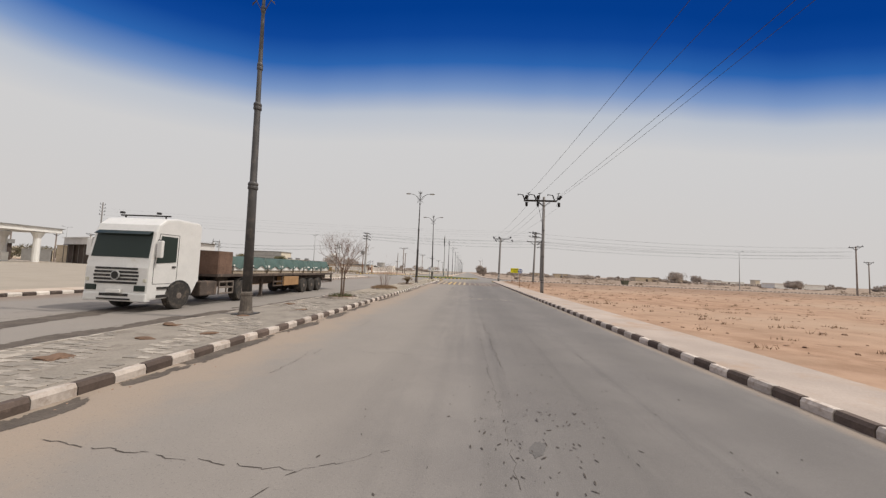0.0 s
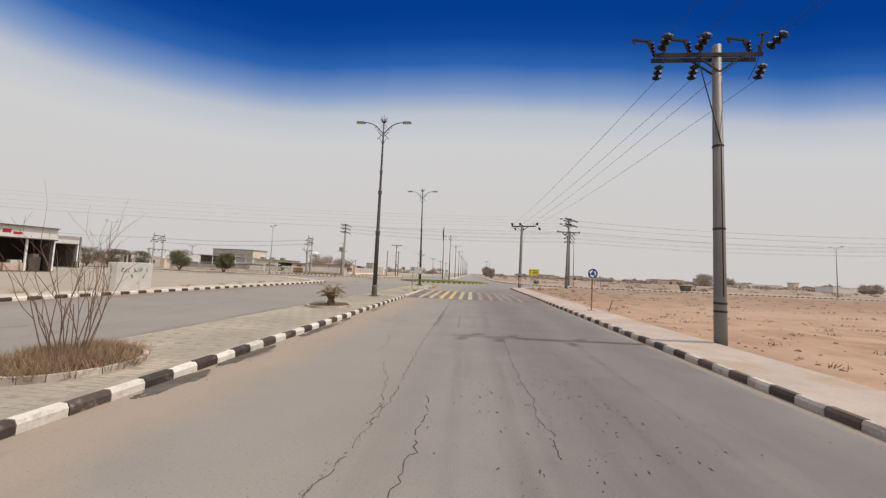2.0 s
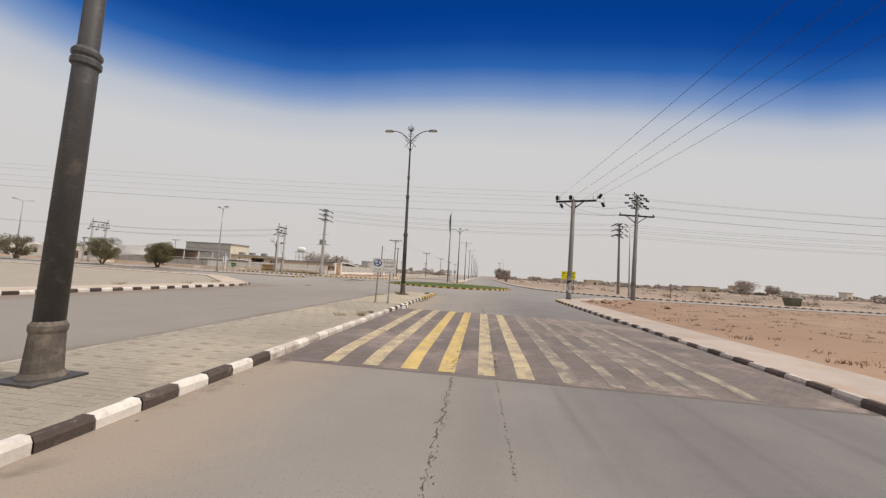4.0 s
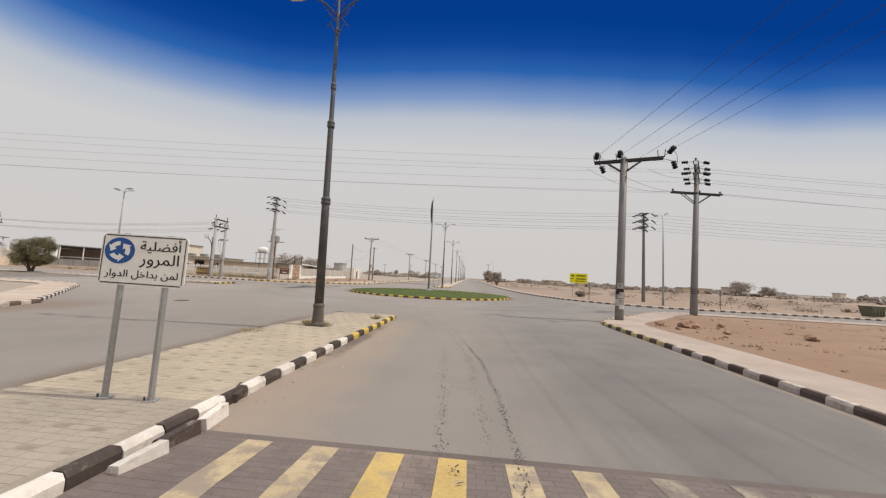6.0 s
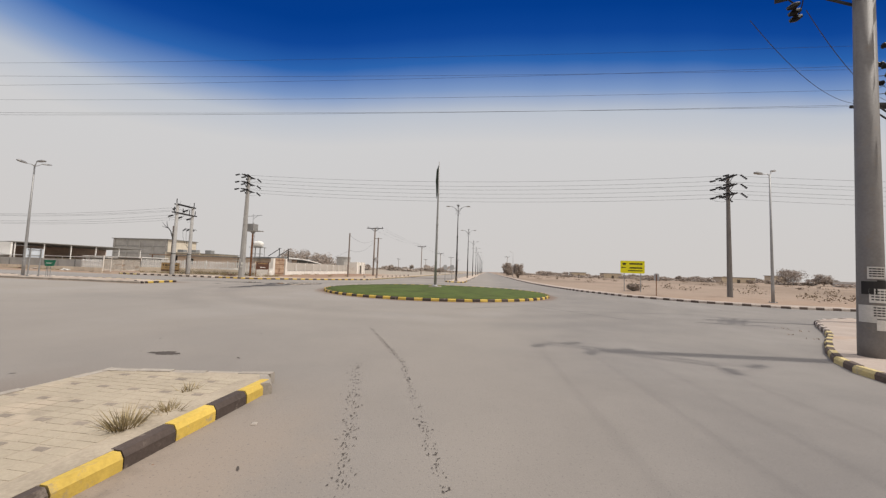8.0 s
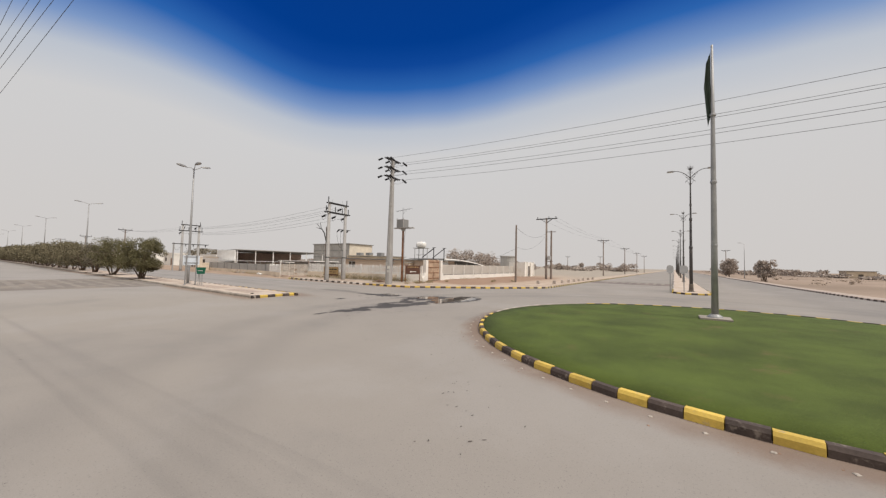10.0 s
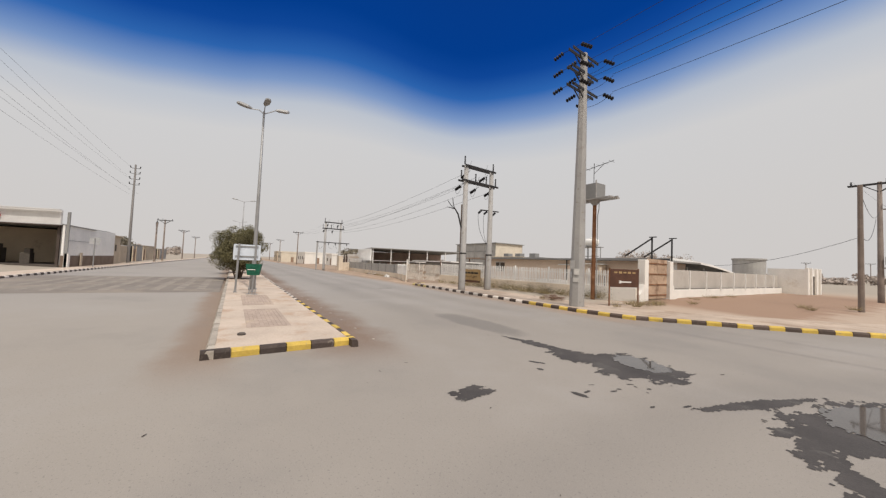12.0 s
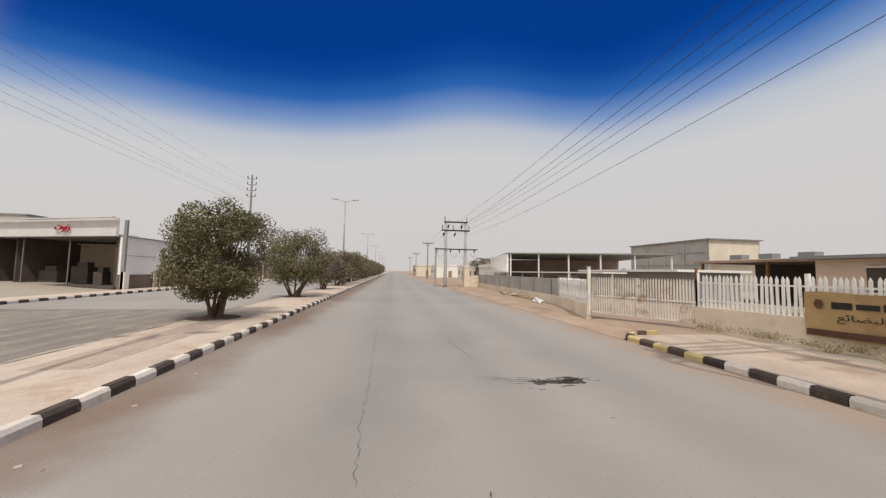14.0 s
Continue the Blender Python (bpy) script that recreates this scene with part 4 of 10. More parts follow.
def hump_stripe(parent, pts, mat):
    bm = bmesh.new()
    lo = [bm.verts.new(p) for p in pts]
    bm.faces.new(lo)
    return part("stripe", bm, mat, parent)


table_a = hump("speed_table_1", -1.0, 9.3, 46.6, 57.3, "y", 0.07, "reddish block-paved speed table with worn yellow stripes", HUMP_JOINT)
BLOCK, BLOCK_1 = paver_mesh("block", 0.197, 0.0975, 0.004, HUMP), paver_mesh("block_single", 0.197, 0.0975, 0.004, HUMP_ONE)
ms = []
for r_ in range(105):
    y = 46.72 + 0.1 * r_
    rise = 0.067 / 1.1
    z, tilt = (0.003 + rise * (y - 46.6), math.atan(rise)) if y < 47.7 else (0.003 + rise * (57.3 - y), -math.atan(rise)) if y > 56.2 else (0.07, 0.0)
    for c_ in range(51):
        x = -0.88 + 0.2 * c_ + (0.1 if r_ % 2 else 0.0)
        m = Matrix.Translation((x, y, z + rng.uniform(-0.0008, 0.0006))) @ Matrix.Rotation(tilt, 4, "X")
        if 1.6 < x < 3.6 and 48.0 < y < 51.0:
            ob = new("paving_block", BLOCK_1)
            ob.parent, ob.matrix_basis = table_a, m
        else:
            ms.append(m)
ob = new("block_paving", joined("block_paving", BLOCK, ms))
ob.parent = table_a
tagged(ob, kind="stuff")
for k, x in enumerate((-0.03, 0.78, 1.55, 2.27, 3.02, 3.75, 4.57, 5.36, 6.10, 6.80, 7.55)):
    w = 0.32 if k < 7 else 0.26
    mat = LINE_OCHRE if k in (2, 3) else LINE_YELLOW if k < 6 else LINE_PALE
    for y0, y1, z0, z1 in ((46.75, 47.68, 0.018, 0.0765), (47.68, 56.22, 0.0765, 0.0765), (56.22, 57.15, 0.0765, 0.018)):
        hump_stripe(table_a, ((x - w / 2, y0, z0), (x + w / 2, y0, z0), (x + w / 2, y1, z1), (x - w / 2, y1, z1)), mat)
table_b = hump("speed_table_2", -52.5, -38.8, 77.2, 88.1, "x", 0.07, "dusty paved speed table with faded stripes", HUMP_DUSTY)
for k in range(9):
    y = 79.6 + 0.95 * k
    for x0, x1, z0, z1 in ((-52.3, -51.42, 0.01, 0.074), (-51.42, -39.9, 0.074, 0.074), (-39.9, -39.0, 0.074, 0.01)):
        hump_stripe(table_b, ((x0, y - 0.2, z0), (x1, y - 0.2, z1), (x1, y + 0.2, z1), (x0, y + 0.2, z0)), LINE_FAINT)
table_c = hump("speed_table_3", -14.9, -4.5, 134, 142, "y", 0.06, "distant paved speed table")
for k in range(9):
    x = -14.0 + 1.05 * k
    hump_stripe(table_c, ((x - 0.2, 135.2, 0.065), (x + 0.2, 135.2, 0.065), (x + 0.2, 140.8, 0.065), (x - 0.2, 140.8, 0.065)), LINE_FAINT)


# ---------------------------------------------------------------- street lamps
def curve_pts(p0, p1, p2, n=8):
    p0, p1, p2 = Vector(p0), Vector(p1), Vector(p2)
    return [p0 * (1 - t) ** 2 + p1 * 2 * t * (1 - t) + p2 * t * t for t in (i / n for i in range(n + 1))]


def ornate_lamp(m, label):
    """A dark tapered pole with collars, two curved arms, scrollwork and a crown of spikes."""
    lamp = thing("street_lamp", m, label, "street lamp", "lamps along the central reserve")
    part("base_plate", boxes(((0, 0, 0.02), (0.62, 0.62, 0.04))), LAMP_STEEL, lamp)
    part("plinth", lathe(bmesh.new(), [(0.25, 0.0), (0.24, 0.06), (0.20, 0.12), (0.175, 0.62), (0.19, 0.66), (0.19, 0.72), (0.15, 0.78)], 16), PLINTH_DUSTY, lamp, smooth=False)
    part("pole", lathe(bmesh.new(), [(0.155, 0.7), (0.135, 4.4), (0.115, 4.5), (0.10, 7.3), (0.085, 7.4), (0.075, 8.8), (0.055, 11.0), (0.045, 12.4)], 14), LAMP_STEEL, lamp, smooth=True)
    for z, r in ((4.42, 0.165), (7.28, 0.135), (8.75, 0.10), (10.9, 0.075)):
        part("collar", lathe(bmesh.new(), [(r * 0.8, z - 0.13), (r, z - 0.10), (r, z - 0.03), (r * 0.88, z), (r, z + 0.04), (r, z + 0.09), (r * 0.75, z + 0.15)], 14), LAMP_STEEL, lamp)
    for s in (-1, 1):
        arm = part("arm", tube(bmesh.new(), curve_pts((s * 0.04, 0, 11.55), (s * 0.65, 0, 12.38), (s * 1.4, 0, 12.36)), 0.032, 8), LAMP_STEEL, lamp, smooth=True)
        head = part("lamp_head", box(bmesh.new(), (s * 1.68, 0, 12.37), (0.68, 0.26, 0.13), bevel=0.035, taper=0.7), POLE_GREY, arm, "dull grey lamp housing")
        part("diffuser", boxes(((s * 1.70, 0, 12.295), (0.46, 0.19, 0.03))), LAMP_GLASS, arm)
        bm = bmesh.new()
        tube(bm, [(s * 0.05, 0, 11.35), (s * 0.42, 0, 10.98 + 0.72)], 0.016, 6)
        tube(bm, [(s * 0.05, 0, 11.55), (s * 0.36, 0, 11.18), (s * 0.42, 0, 11.10), (s * 0.40, 0, 11.2)], 0.018, 6)
        tube(bm, [(s * 0.06, 0, 10.85), (s * 0.25, 0, 11.22), (s * 0.30, 0, 11.26)], 0.015, 6)
        for k in range(3):
            cx, cz, cr = s * (0.22 + 0.17 * k), 11.66 + 0.16 * k, 0.075 - 0.012 * k
            tube(bm, [(cx + cr * math.cos(a), 0, cz + cr * math.sin(a)) for a in (j * 0.7 for j in range(9))], 0.013, 5)
        tube(bm, [(s * (0.11 + 0.09 * math.cos(a)), 0, 12.05 + 0.11 * math.sin(a)) for a in (j * 0.7 for j in range(10))], 0.013, 5)
        part("scroll", bm, LAMP_STEEL, lamp)
    bm = bmesh.new()
    for k in range(14):
        a = k * 2 * math.pi / 14
        for out, top, z0 in ((0.26, 12.72, 12.38), (0.30, 12.55, 12.30)):
            tube(bm, curve_pts((0.03 * math.cos(a), 0.03 * math.sin(a), z0), (out * 0.55 * math.cos(a), out * 0.55 * math.sin(a), z0 + 0.10), (out * math.cos(a), out * math.sin(a), top), 3), [0.014, 0.012, 0.010, 0.004], 4)
    tube(bm, [(0, 0, 12.3), (0, 0, 12.95)], [0.03, 0.006], 6)
    part("crown", bm, LAMP_STEEL, lamp)
    return lamp


LAMP_LABEL = "tall dark ornate street lamp with two curved arms"
lamp_a = ornate_lamp(pose(-3.37, 8.8, 0.15, 0, -1.2, 0), LAMP_LABEL)
for x, y, lean in ((-2.86, 44.2, 0.1), (-2.85, 64.8, -0.9), (-2.8, 120.0, 0), (-2.8, 153.0, 0), (-2.8, 187.0, 0), (-2.8, 221.0, 0), (-2.8, 255.0, 0), (-2.8, 290.0, 0), (-2.8, 325.0, 0), (-2.8, 360.0, 0), (-2.8, 395.0, 0), (-2.8, 430.0, 0), (-2.8, 470, 0)):
    copy_thing(lamp_a, pose(x, y, 0.15, 0, lean, 0))


def plain_lamp(m, h, heads, label, group):
    """A thin galvanised pole with lamp heads on short arms at the given angles."""
    lamp = thing("street_lamp", m, label, "street lamp", group)
    part("base_plate", boxes(((0, 0, 0.015), (0.42, 0.42, 0.03)), *[((x, y, 0.05), (0.05, 0.05, 0.06)) for x in (-0.16, 0.16) for y in (-0.16, 0.16)]), GALV, lamp)
    part("pole", lathe(bmesh.new(), [(0.115, 0.02), (0.11, 1.2), (0.085, 5.0), (0.05, h)], 12), GALV, lamp, smooth=True)
    part("joint_band", lathe(bmesh.new(), [(0.12, 1.2), (0.122, 1.22), (0.122, 1.3), (0.11, 1.32)], 12), GALV, lamp)
    for ang, rise, out in heads:
        a = radians(ang)
        d = Vector((math.cos(a), math.sin(a), 0))
        arm = part("arm", tube(bmesh.new(), [Vector((0, 0, h - 0.15)), Vector((0, 0, h)) + d * out * 0.4, Vector((0, 0, h + rise)) + d * out], 0.028, 6), GALV, lamp)
        bm = bmesh.new()
        tube_rings(bm, [[tuple(Vector((0, 0, h + rise + 0.10 * k)) + d * (out + 0.75 * k) + Vector((-d.y, d.x, 0)) * w * c + Vector((0, 0, s * t))) for c, s in ((-1, -0.4), (1, -0.4), (0.8, 1), (-0.8, 1))] for k, w, t in ((0, 0.06, 0.05), (0.3, 0.15, 0.09), (0.8, 0.16, 0.09), (1.0, 0.07, 0.04))])
        part("lamp_head", bm, GALV, arm, "dull grey lamp head")
    return lamp


W_LAB = "thin galvanised street lamp with lamp heads"
plain_lamp(pose(-38.8, 89.6, 0.15, 0, 0, 0), 10.0, ((100, 0.25, 0.6), (-80, -0.05, 0.6), (10, 0.3, 0.15)), "thin galvanised street lamp with three lamp heads", "lamps of the west road")
for k in range(1, 9):
    plain_lamp(pose(-38.3 - 38.2 * k, 89.5, 0.15), 10.0, ((95, 0.1, 0.8), (-85, 0.1, 0.8)), W_LAB, "lamps of the west road")
plain_lamp(pose(25.2, 95.2, 0.1), 10.6, ((40, 0.35, 0.5), (190, -0.05, 0.6)), W_LAB, "lamps of the east road")
plain_lamp(pose(82.2, 101.4, 0.1), 10.6, ((90, 0.2, 0.8), (-90, 0.2, 0.8)), W_LAB, "lamps of the east road")
plain_lamp(pose(13.5, 215, 0.1), 10.6, ((180, 0.2, 0.8),), W_LAB, "lamps of the east road")

# ---------------------------------------------------------------- power poles
def insulator(p0, p1, r=0.075, n=5):
    """A string of sheds between two points."""
    p0, p1 = Vector(p0), Vector(p1)
    pts, rad = [], []
    for k in range(n):
        for f, q in ((0.05, 0.35), (0.3, 1.0), (0.6, 1.0), (0.9, 0.35)):
            pts.append(p0.lerp(p1, (k + f) / n))
            rad.append(r * q)
    return tube(bmesh.new(), pts, rad, 8)


def power_pole(m, h, r0, r1, mat, label, seg=12):
    pole = thing("power_pole", m, label, "power pole", "power poles")
    part("pole", lathe(bmesh.new(), [(r0, -0.2), (r0, 0.3), (r1, h)], seg), mat, pole, smooth=seg > 8)
    return pole


def crossarm(pole, z, length, ang=0.0, shift=0.0, brace=1.0, gap=0.14, mat=None):
    """A pair of steel angles with two braces; returns a function that gives places along it."""
    a = radians(ang)
    d, nrm = Vector((math.cos(a), math.sin(a), 0)), Vector((-math.sin(a), math.cos(a), 0))
    c = Vector((0, 0, z)) + d * shift
    bm = bmesh.new()
    for s in (-1, 1):
        beam(bm, c - d * length / 2 + nrm * gap * s, c + d * length / 2 + nrm * gap * s, 0.05, 0.13)
    part("crossarm", bm, mat or IRON, pole)
    if brace:
        for s in (-1, 1):
            bm = bmesh.new()
            beam(bm, Vector((0, 0, z - brace * 0.75)) + nrm * gap * 0.8, Vector((0, 0, z)) + d * s * brace + nrm * gap, 0.04, 0.05)
            beam(bm, Vector((0, 0, z - brace * 0.75)) - nrm * gap * 0.8, Vector((0, 0, z)) + d * s * brace - nrm * gap, 0.04, 0.05)
            part("brace", bm, mat or IRON, pole)
    return lambda u, up=0.0, fwd=0.0: c + d * u + Vector((0, 0, up)) + nrm * fwd


def tee_pole(m, h, ang, label, mat, detail=True, length=3.2, shift=0.0, r=(0.17, 0.12), hang=False):
    """A pole with one crossarm and a strain insulator on each phase, both ways."""
    pole = power_pole(m, h, r[0], r[1], mat, label)
    at = crossarm(pole, h - 0.18, length, ang, shift)
    for u in (-length / 2 + 0.12, -0.45, length / 2 - 0.12):
        if hang:
            # slack strings: one rises towards the coming wire, one droops beyond the arm
            o = 0.35 if u > 1 else 0.0
            part("insulator", insulator(at(u + o, 0.20, -0.18), at(u + o * 1.5 + 0.05, 0.40, -0.62), 0.15, 3), CERAMIC, pole)
            part("insulator", insulator(at(u + 0.25 + o, -0.18, 0.15), at(u + 0.42 + o, -0.52, 0.5), 0.14, 3), CERAMIC, pole)
            part("tie", tube(bmesh.new(), [at(u + o, 0.22, -0.2), at(u, 0.0), at(u + 0.25 + o, -0.17, 0.15)], 0.018, 5), IRON, pole)
            for s in (-0.14, 0.16):
                part("horn", tube(bmesh.new(), [at(u + s, 0.05), at(u + s * 1.3, 0.5)], 0.022, 5), IRON, pole)
            part("jumper", tube(bmesh.new(), curve_pts(at(u + o, 0.4, -0.6), at(u + 0.6 + o, 0.1, 0.0), at(u + 0.42 + o, -0.5, 0.5), 8), 0.012, 4), WIRE, pole)
        elif detail:
            for f in (-1, 1):
                part("insulator", insulator(at(u, 0.02, f * 0.15), at(u, -0.10 if f > 0 else 0.10, f * 0.85), 0.12, 3), CERAMIC, pole)
            part("jumper", tube(bmesh.new(), curve_pts(at(u, 0.1, -0.8), at(u + 0.1, 0.75, 0), at(u, -0.1, 0.8), 8), 0.012, 4), WIRE, pole)
        else:
            part("insulator", insulator(at(u, 0.05), at(u, 0.38), 0.07, 3), CERAMIC, pole)
    return pole


# pole with switches by the road
pole_a = power_pole(pose(11.63, 32.5, 0.1, 0, 0, 0), 9.75, 0.175, 0.125, POLE_GREY, "grey steel power pole with crossarm and fuse switches", 10)
at = crossarm(pole_a, 9.35, 3.3, 0, -0.35, 0.75)
for u in (-1.5, -0.35, 1.5):
    for f in (0.18, -0.14):
        part("switch_insulator", insulator(at(u + f, 0.06, 0.1 * f), at(u + f * 1.5, 0.50, f * 0.6), 0.05, 4), CERAMIC, pole_a)
    o = 0.28 if u > 1 else 0.0
    part("insulator", insulator(at(u + o, 0.16, -0.2), at(u + o * 1.4, 0.34, -0.72), 0.15, 3), CERAMIC, pole_a)
    part("insulator", insulator(at(u + 0.12 + o, -0.14, 0.15), at(u + 0.22 + o, -0.46, 0.55), 0.14, 3), CERAMIC, pole_a)
    bm = bmesh.new()
    beam(bm, at(u - 0.08, 0.05), at(u - 0.30, 0.58), 0.08, 0.08)
    beam(bm, at(u - 0.80, 0.66), at(u - 0.22, 0.58), 0.07, 0.06)
    beam(bm, at(u - 0.80, 0.66), at(u - 0.74, 0.50), 0.05, 0.05)
    beam(bm, at(u + 0.18, 0.10), at(u + 0.30, 0.80), 0.06, 0.06)
    beam(bm, at(u + 0.10, 0.74), at(u + 0.46, 0.84), 0.05, 0.05)
    part("switch_blade", bm, IRON, pole_a)
    part("jumper", tube(bmesh.new(), curve_pts(at(u + 0.26, 0.56), at(u + 0.45, 0.15, 0.3), at(u + 0.22, -0.46, 0.55)), 0.011, 4), WIRE, pole_a)
part("operating_rod", tube(bmesh.new(), [at(-0.35, 0, -0.14), (0.0, -0.14, 6.4), (0.0, -0.16, 1.5)], 0.018, 6), IRON, pole_a)
for z in (1.0, 1.25, 3.6, 6.3):
    part("band", lathe(bmesh.new(), [(0.172 - z * 0.004, z), (0.185 - z * 0.004, z + 0.01), (0.185 - z * 0.004, z + 0.06), (0.172 - z * 0.004, z + 0.07)], 10), IRON, pole_a)
tee_pole(pose(11.2, -9, 0.1), 9.6, 0, "grey steel power pole with one crossarm", POLE_GREY)

pole_b = tee_pole(pose(11.04, 73.55, 0.15, 0, 1.1, 0), 9.55, -22, "grey power pole with paper notices and strain insulators", POLE_GREY, True, hang=True, length=3.6, shift=0.2, r=(0.235, 0.185))
for k, (z, w, hh, a) in enumerate(((1.95, 0.30, 0.28, -110), (1.68, 0.22, 0.2, -85), (1.42, 0.34, 0.32, -100), (1.05, 0.32, 0.3, -95), (0.75, 0.3, 0.24, -80), (1.6, 0.25, 0.3, -140), (1.0, 0.3, 0.4, -150))):
    bm = bmesh.new()
    ring_a = [(0.2385 * math.cos(radians(a) + w / 0.24 * (t - 0.5)), 0.2385 * math.sin(radians(a) + w / 0.24 * (t - 0.5))) for t in (0, 0.25, 0.5, 0.75, 1)]
    lo, hi = [bm.verts.new((x, y, z - hh / 2)) for x, y in ring_a], [bm.verts.new((x, y, z + hh / 2)) for x, y in ring_a]
    for i in range(4):
        bm.faces.new((lo[i], lo[i + 1], hi[i + 1], hi[i]))
    notice = part("paper_notice", bm, (PAPER, INK, PAPER, PAPER, PAPER, INK, PAPER)[k], pole_b, "weathered paper notice")
    if k in (0, 2, 3):
        bm = bmesh.new()
        for j in range(4):
            zz = z + hh * (0.32 - 0.2 * j)
            rr = [(0.2412 * math.cos(radians(a) + w * 0.8 / 0.24 * (t - 0.5)), 0.2412 * math.sin(radians(a) + w * 0.8 / 0.24 * (t - 0.5))) for t in (0, 0.33, 0.66, 1)]
            lo, hi = [bm.verts.new((x, y, zz - 0.014)) for x, y in rr], [bm.verts.new((x, y, zz + 0.014)) for x, y in rr]
            for i in range(3):
                bm.faces.new((lo[i], lo[i + 1], hi[i + 1], hi[i]))
        part("print", bm, INK, notice)

pole_c = power_pole(pose(20.05, 81.5, 0.1, 0, 1.6, 0), 12.2, 0.26, 0.15, POLE_GREY, "grey power pole with three crossarms and many insulators", 10)
for z, ang, ln, br in ((11.95, 55, 3.2, 0.9), (11.05, 55, 3.2, 0.9), (9.75, 2, 3.9, 1.2)):
    at = crossarm(pole_c, z, ln, ang, 0, br)
    for u in (-ln / 2 + 0.1, 0.25, ln / 2 - 0.1):
        if ang:
            part("insulator", insulator(at(u, 0.05), at(u, 0.30), 0.085, 2), CERAMIC, pole_c)
        if ang > 10:
            part("insulator", insulator(at(u, -0.06, 0.15) + Vector((-0.40, 0, 0)), at(u, -0.10, 0.15) + Vector((-0.85, 0.05, 0)), 0.125, 3), CERAMIC, pole_c)
            part("insulator", insulator(at(u, -0.05, -0.15) + Vector((0.45, 0.05, 0)), at(u, -0.1, -0.15) + Vector((0.9, 0.1, 0)), 0.125, 3), CERAMIC, pole_c)
            part("tie", tube(bmesh.new(), [at(u, -0.06, 0.15) + Vector((-0.42, 0, 0)), at(u, -0.04), at(u, -0.05, -0.15) + Vector((0.47, 0.05, 0))], 0.018, 5), IRON, pole_c)
            part("jumper", tube(bmesh.new(), curve_pts(at(u, -0.1) + Vector((-0.8, 0, 0)), at(u, -0.9 if u < 1 else 0.9), at(u, -0.1) + Vector((0.8, 0, 0))), 0.011, 4), WIRE, pole_c)
for z in (1.7, 1.85, 2.0):
    part("band", lathe(bmesh.new(), [(0.25, z), (0.257, z + 0.005), (0.257, z + 0.045), (0.25, z + 0.05)], 10), IRON, pole_c)


def triple_pole(m, h, ang, label, mat, r=(0.24, 0.14), seg=8):
    """Three short crossarms one above the other with strain insulators on both sides."""
    pole = power_pole(m, h, r[0], r[1], mat, label, seg)
    for z in (h - 0.15, h - 1.05, h - 1.95):
        at = crossarm(pole, z, 2.3, ang, 0, 0.7, 0.12)
        for u in (-1.05, 0.1, 1.05):
            for f, dz in ((1, -0.12), (-1, -0.45)):
                if u == 0.1 and f < 0:
                    continue
                part("insulator", insulator(at(u, 0, f * 0.5), at(u, dz, f * 1.05), 0.10, 4), CERAMIC, pole)
                part("tie", tube(bmesh.new(), [at(u, 0, f * 0.1), at(u, 0, f * 0.5)], 0.015, 4), IRON, pole)
        part("jumper", tube(bmesh.new(), curve_pts(at(1.05, -0.1, -1.0), at(0.9, -0.8, 0), at(1.05, -0.1, 1.0)), 0.012, 4), WIRE, pole)
    return pole


pole_g = triple_pole(pose(-28.3, 103.35, 0.12, 0, 0.4, 0), 12.95, 95, "pale octagonal power pole with three crossarms", POLE_LIGHT, (0.36, 0.17))
for z, w, hh, a, mt in ((2.1, 0.3, 0.42, -100, PAPER), (1.75, 0.24, 0.3, -60, PAPER), (1.6, 0.2, 0.3, -115, SIGN_BACK), (1.35, 0.26, 0.22, -65, PAPER)):
    part("paper_notice", box(bmesh.new(), (0.345 * math.cos(radians(a)), 0.345 * math.sin(radians(a)), z), (0.012, w, hh), radians(a)), mt, pole_g, "weathered paper notice")
triple_pole(pose(25.9, 101.2, 0.1), 12.1, 88, "grey power pole with three crossarms", POLE_GREY)


def stack_pole(m, h, label):
    """A pole with short single brackets one above the other."""
    pole = power_pole(m, h, 0.2, 0.11, POLE_GREY, label, 10)
    for k in range(4):
        s = 1 if k % 2 else -1
        for q in (-1, 1):
            part("bracket", tube(bmesh.new(), [(0, 0, h - 0.6 - 0.85 * k), (0, q * 0.55, h - 0.55 - 0.85 * k)], 0.035, 5), IRON, pole)
            part("insulator", insulator((0, q * 0.55, h - 0.55 - 0.85 * k), (0, q * 0.60, h - 0.2 - 0.85 * k), 0.08, 3), CERAMIC, pole)
    return pole


stack_pole(pose(-86.9, 74.9, 0.15), 15.2, "tall grey power pole with stacked brackets")


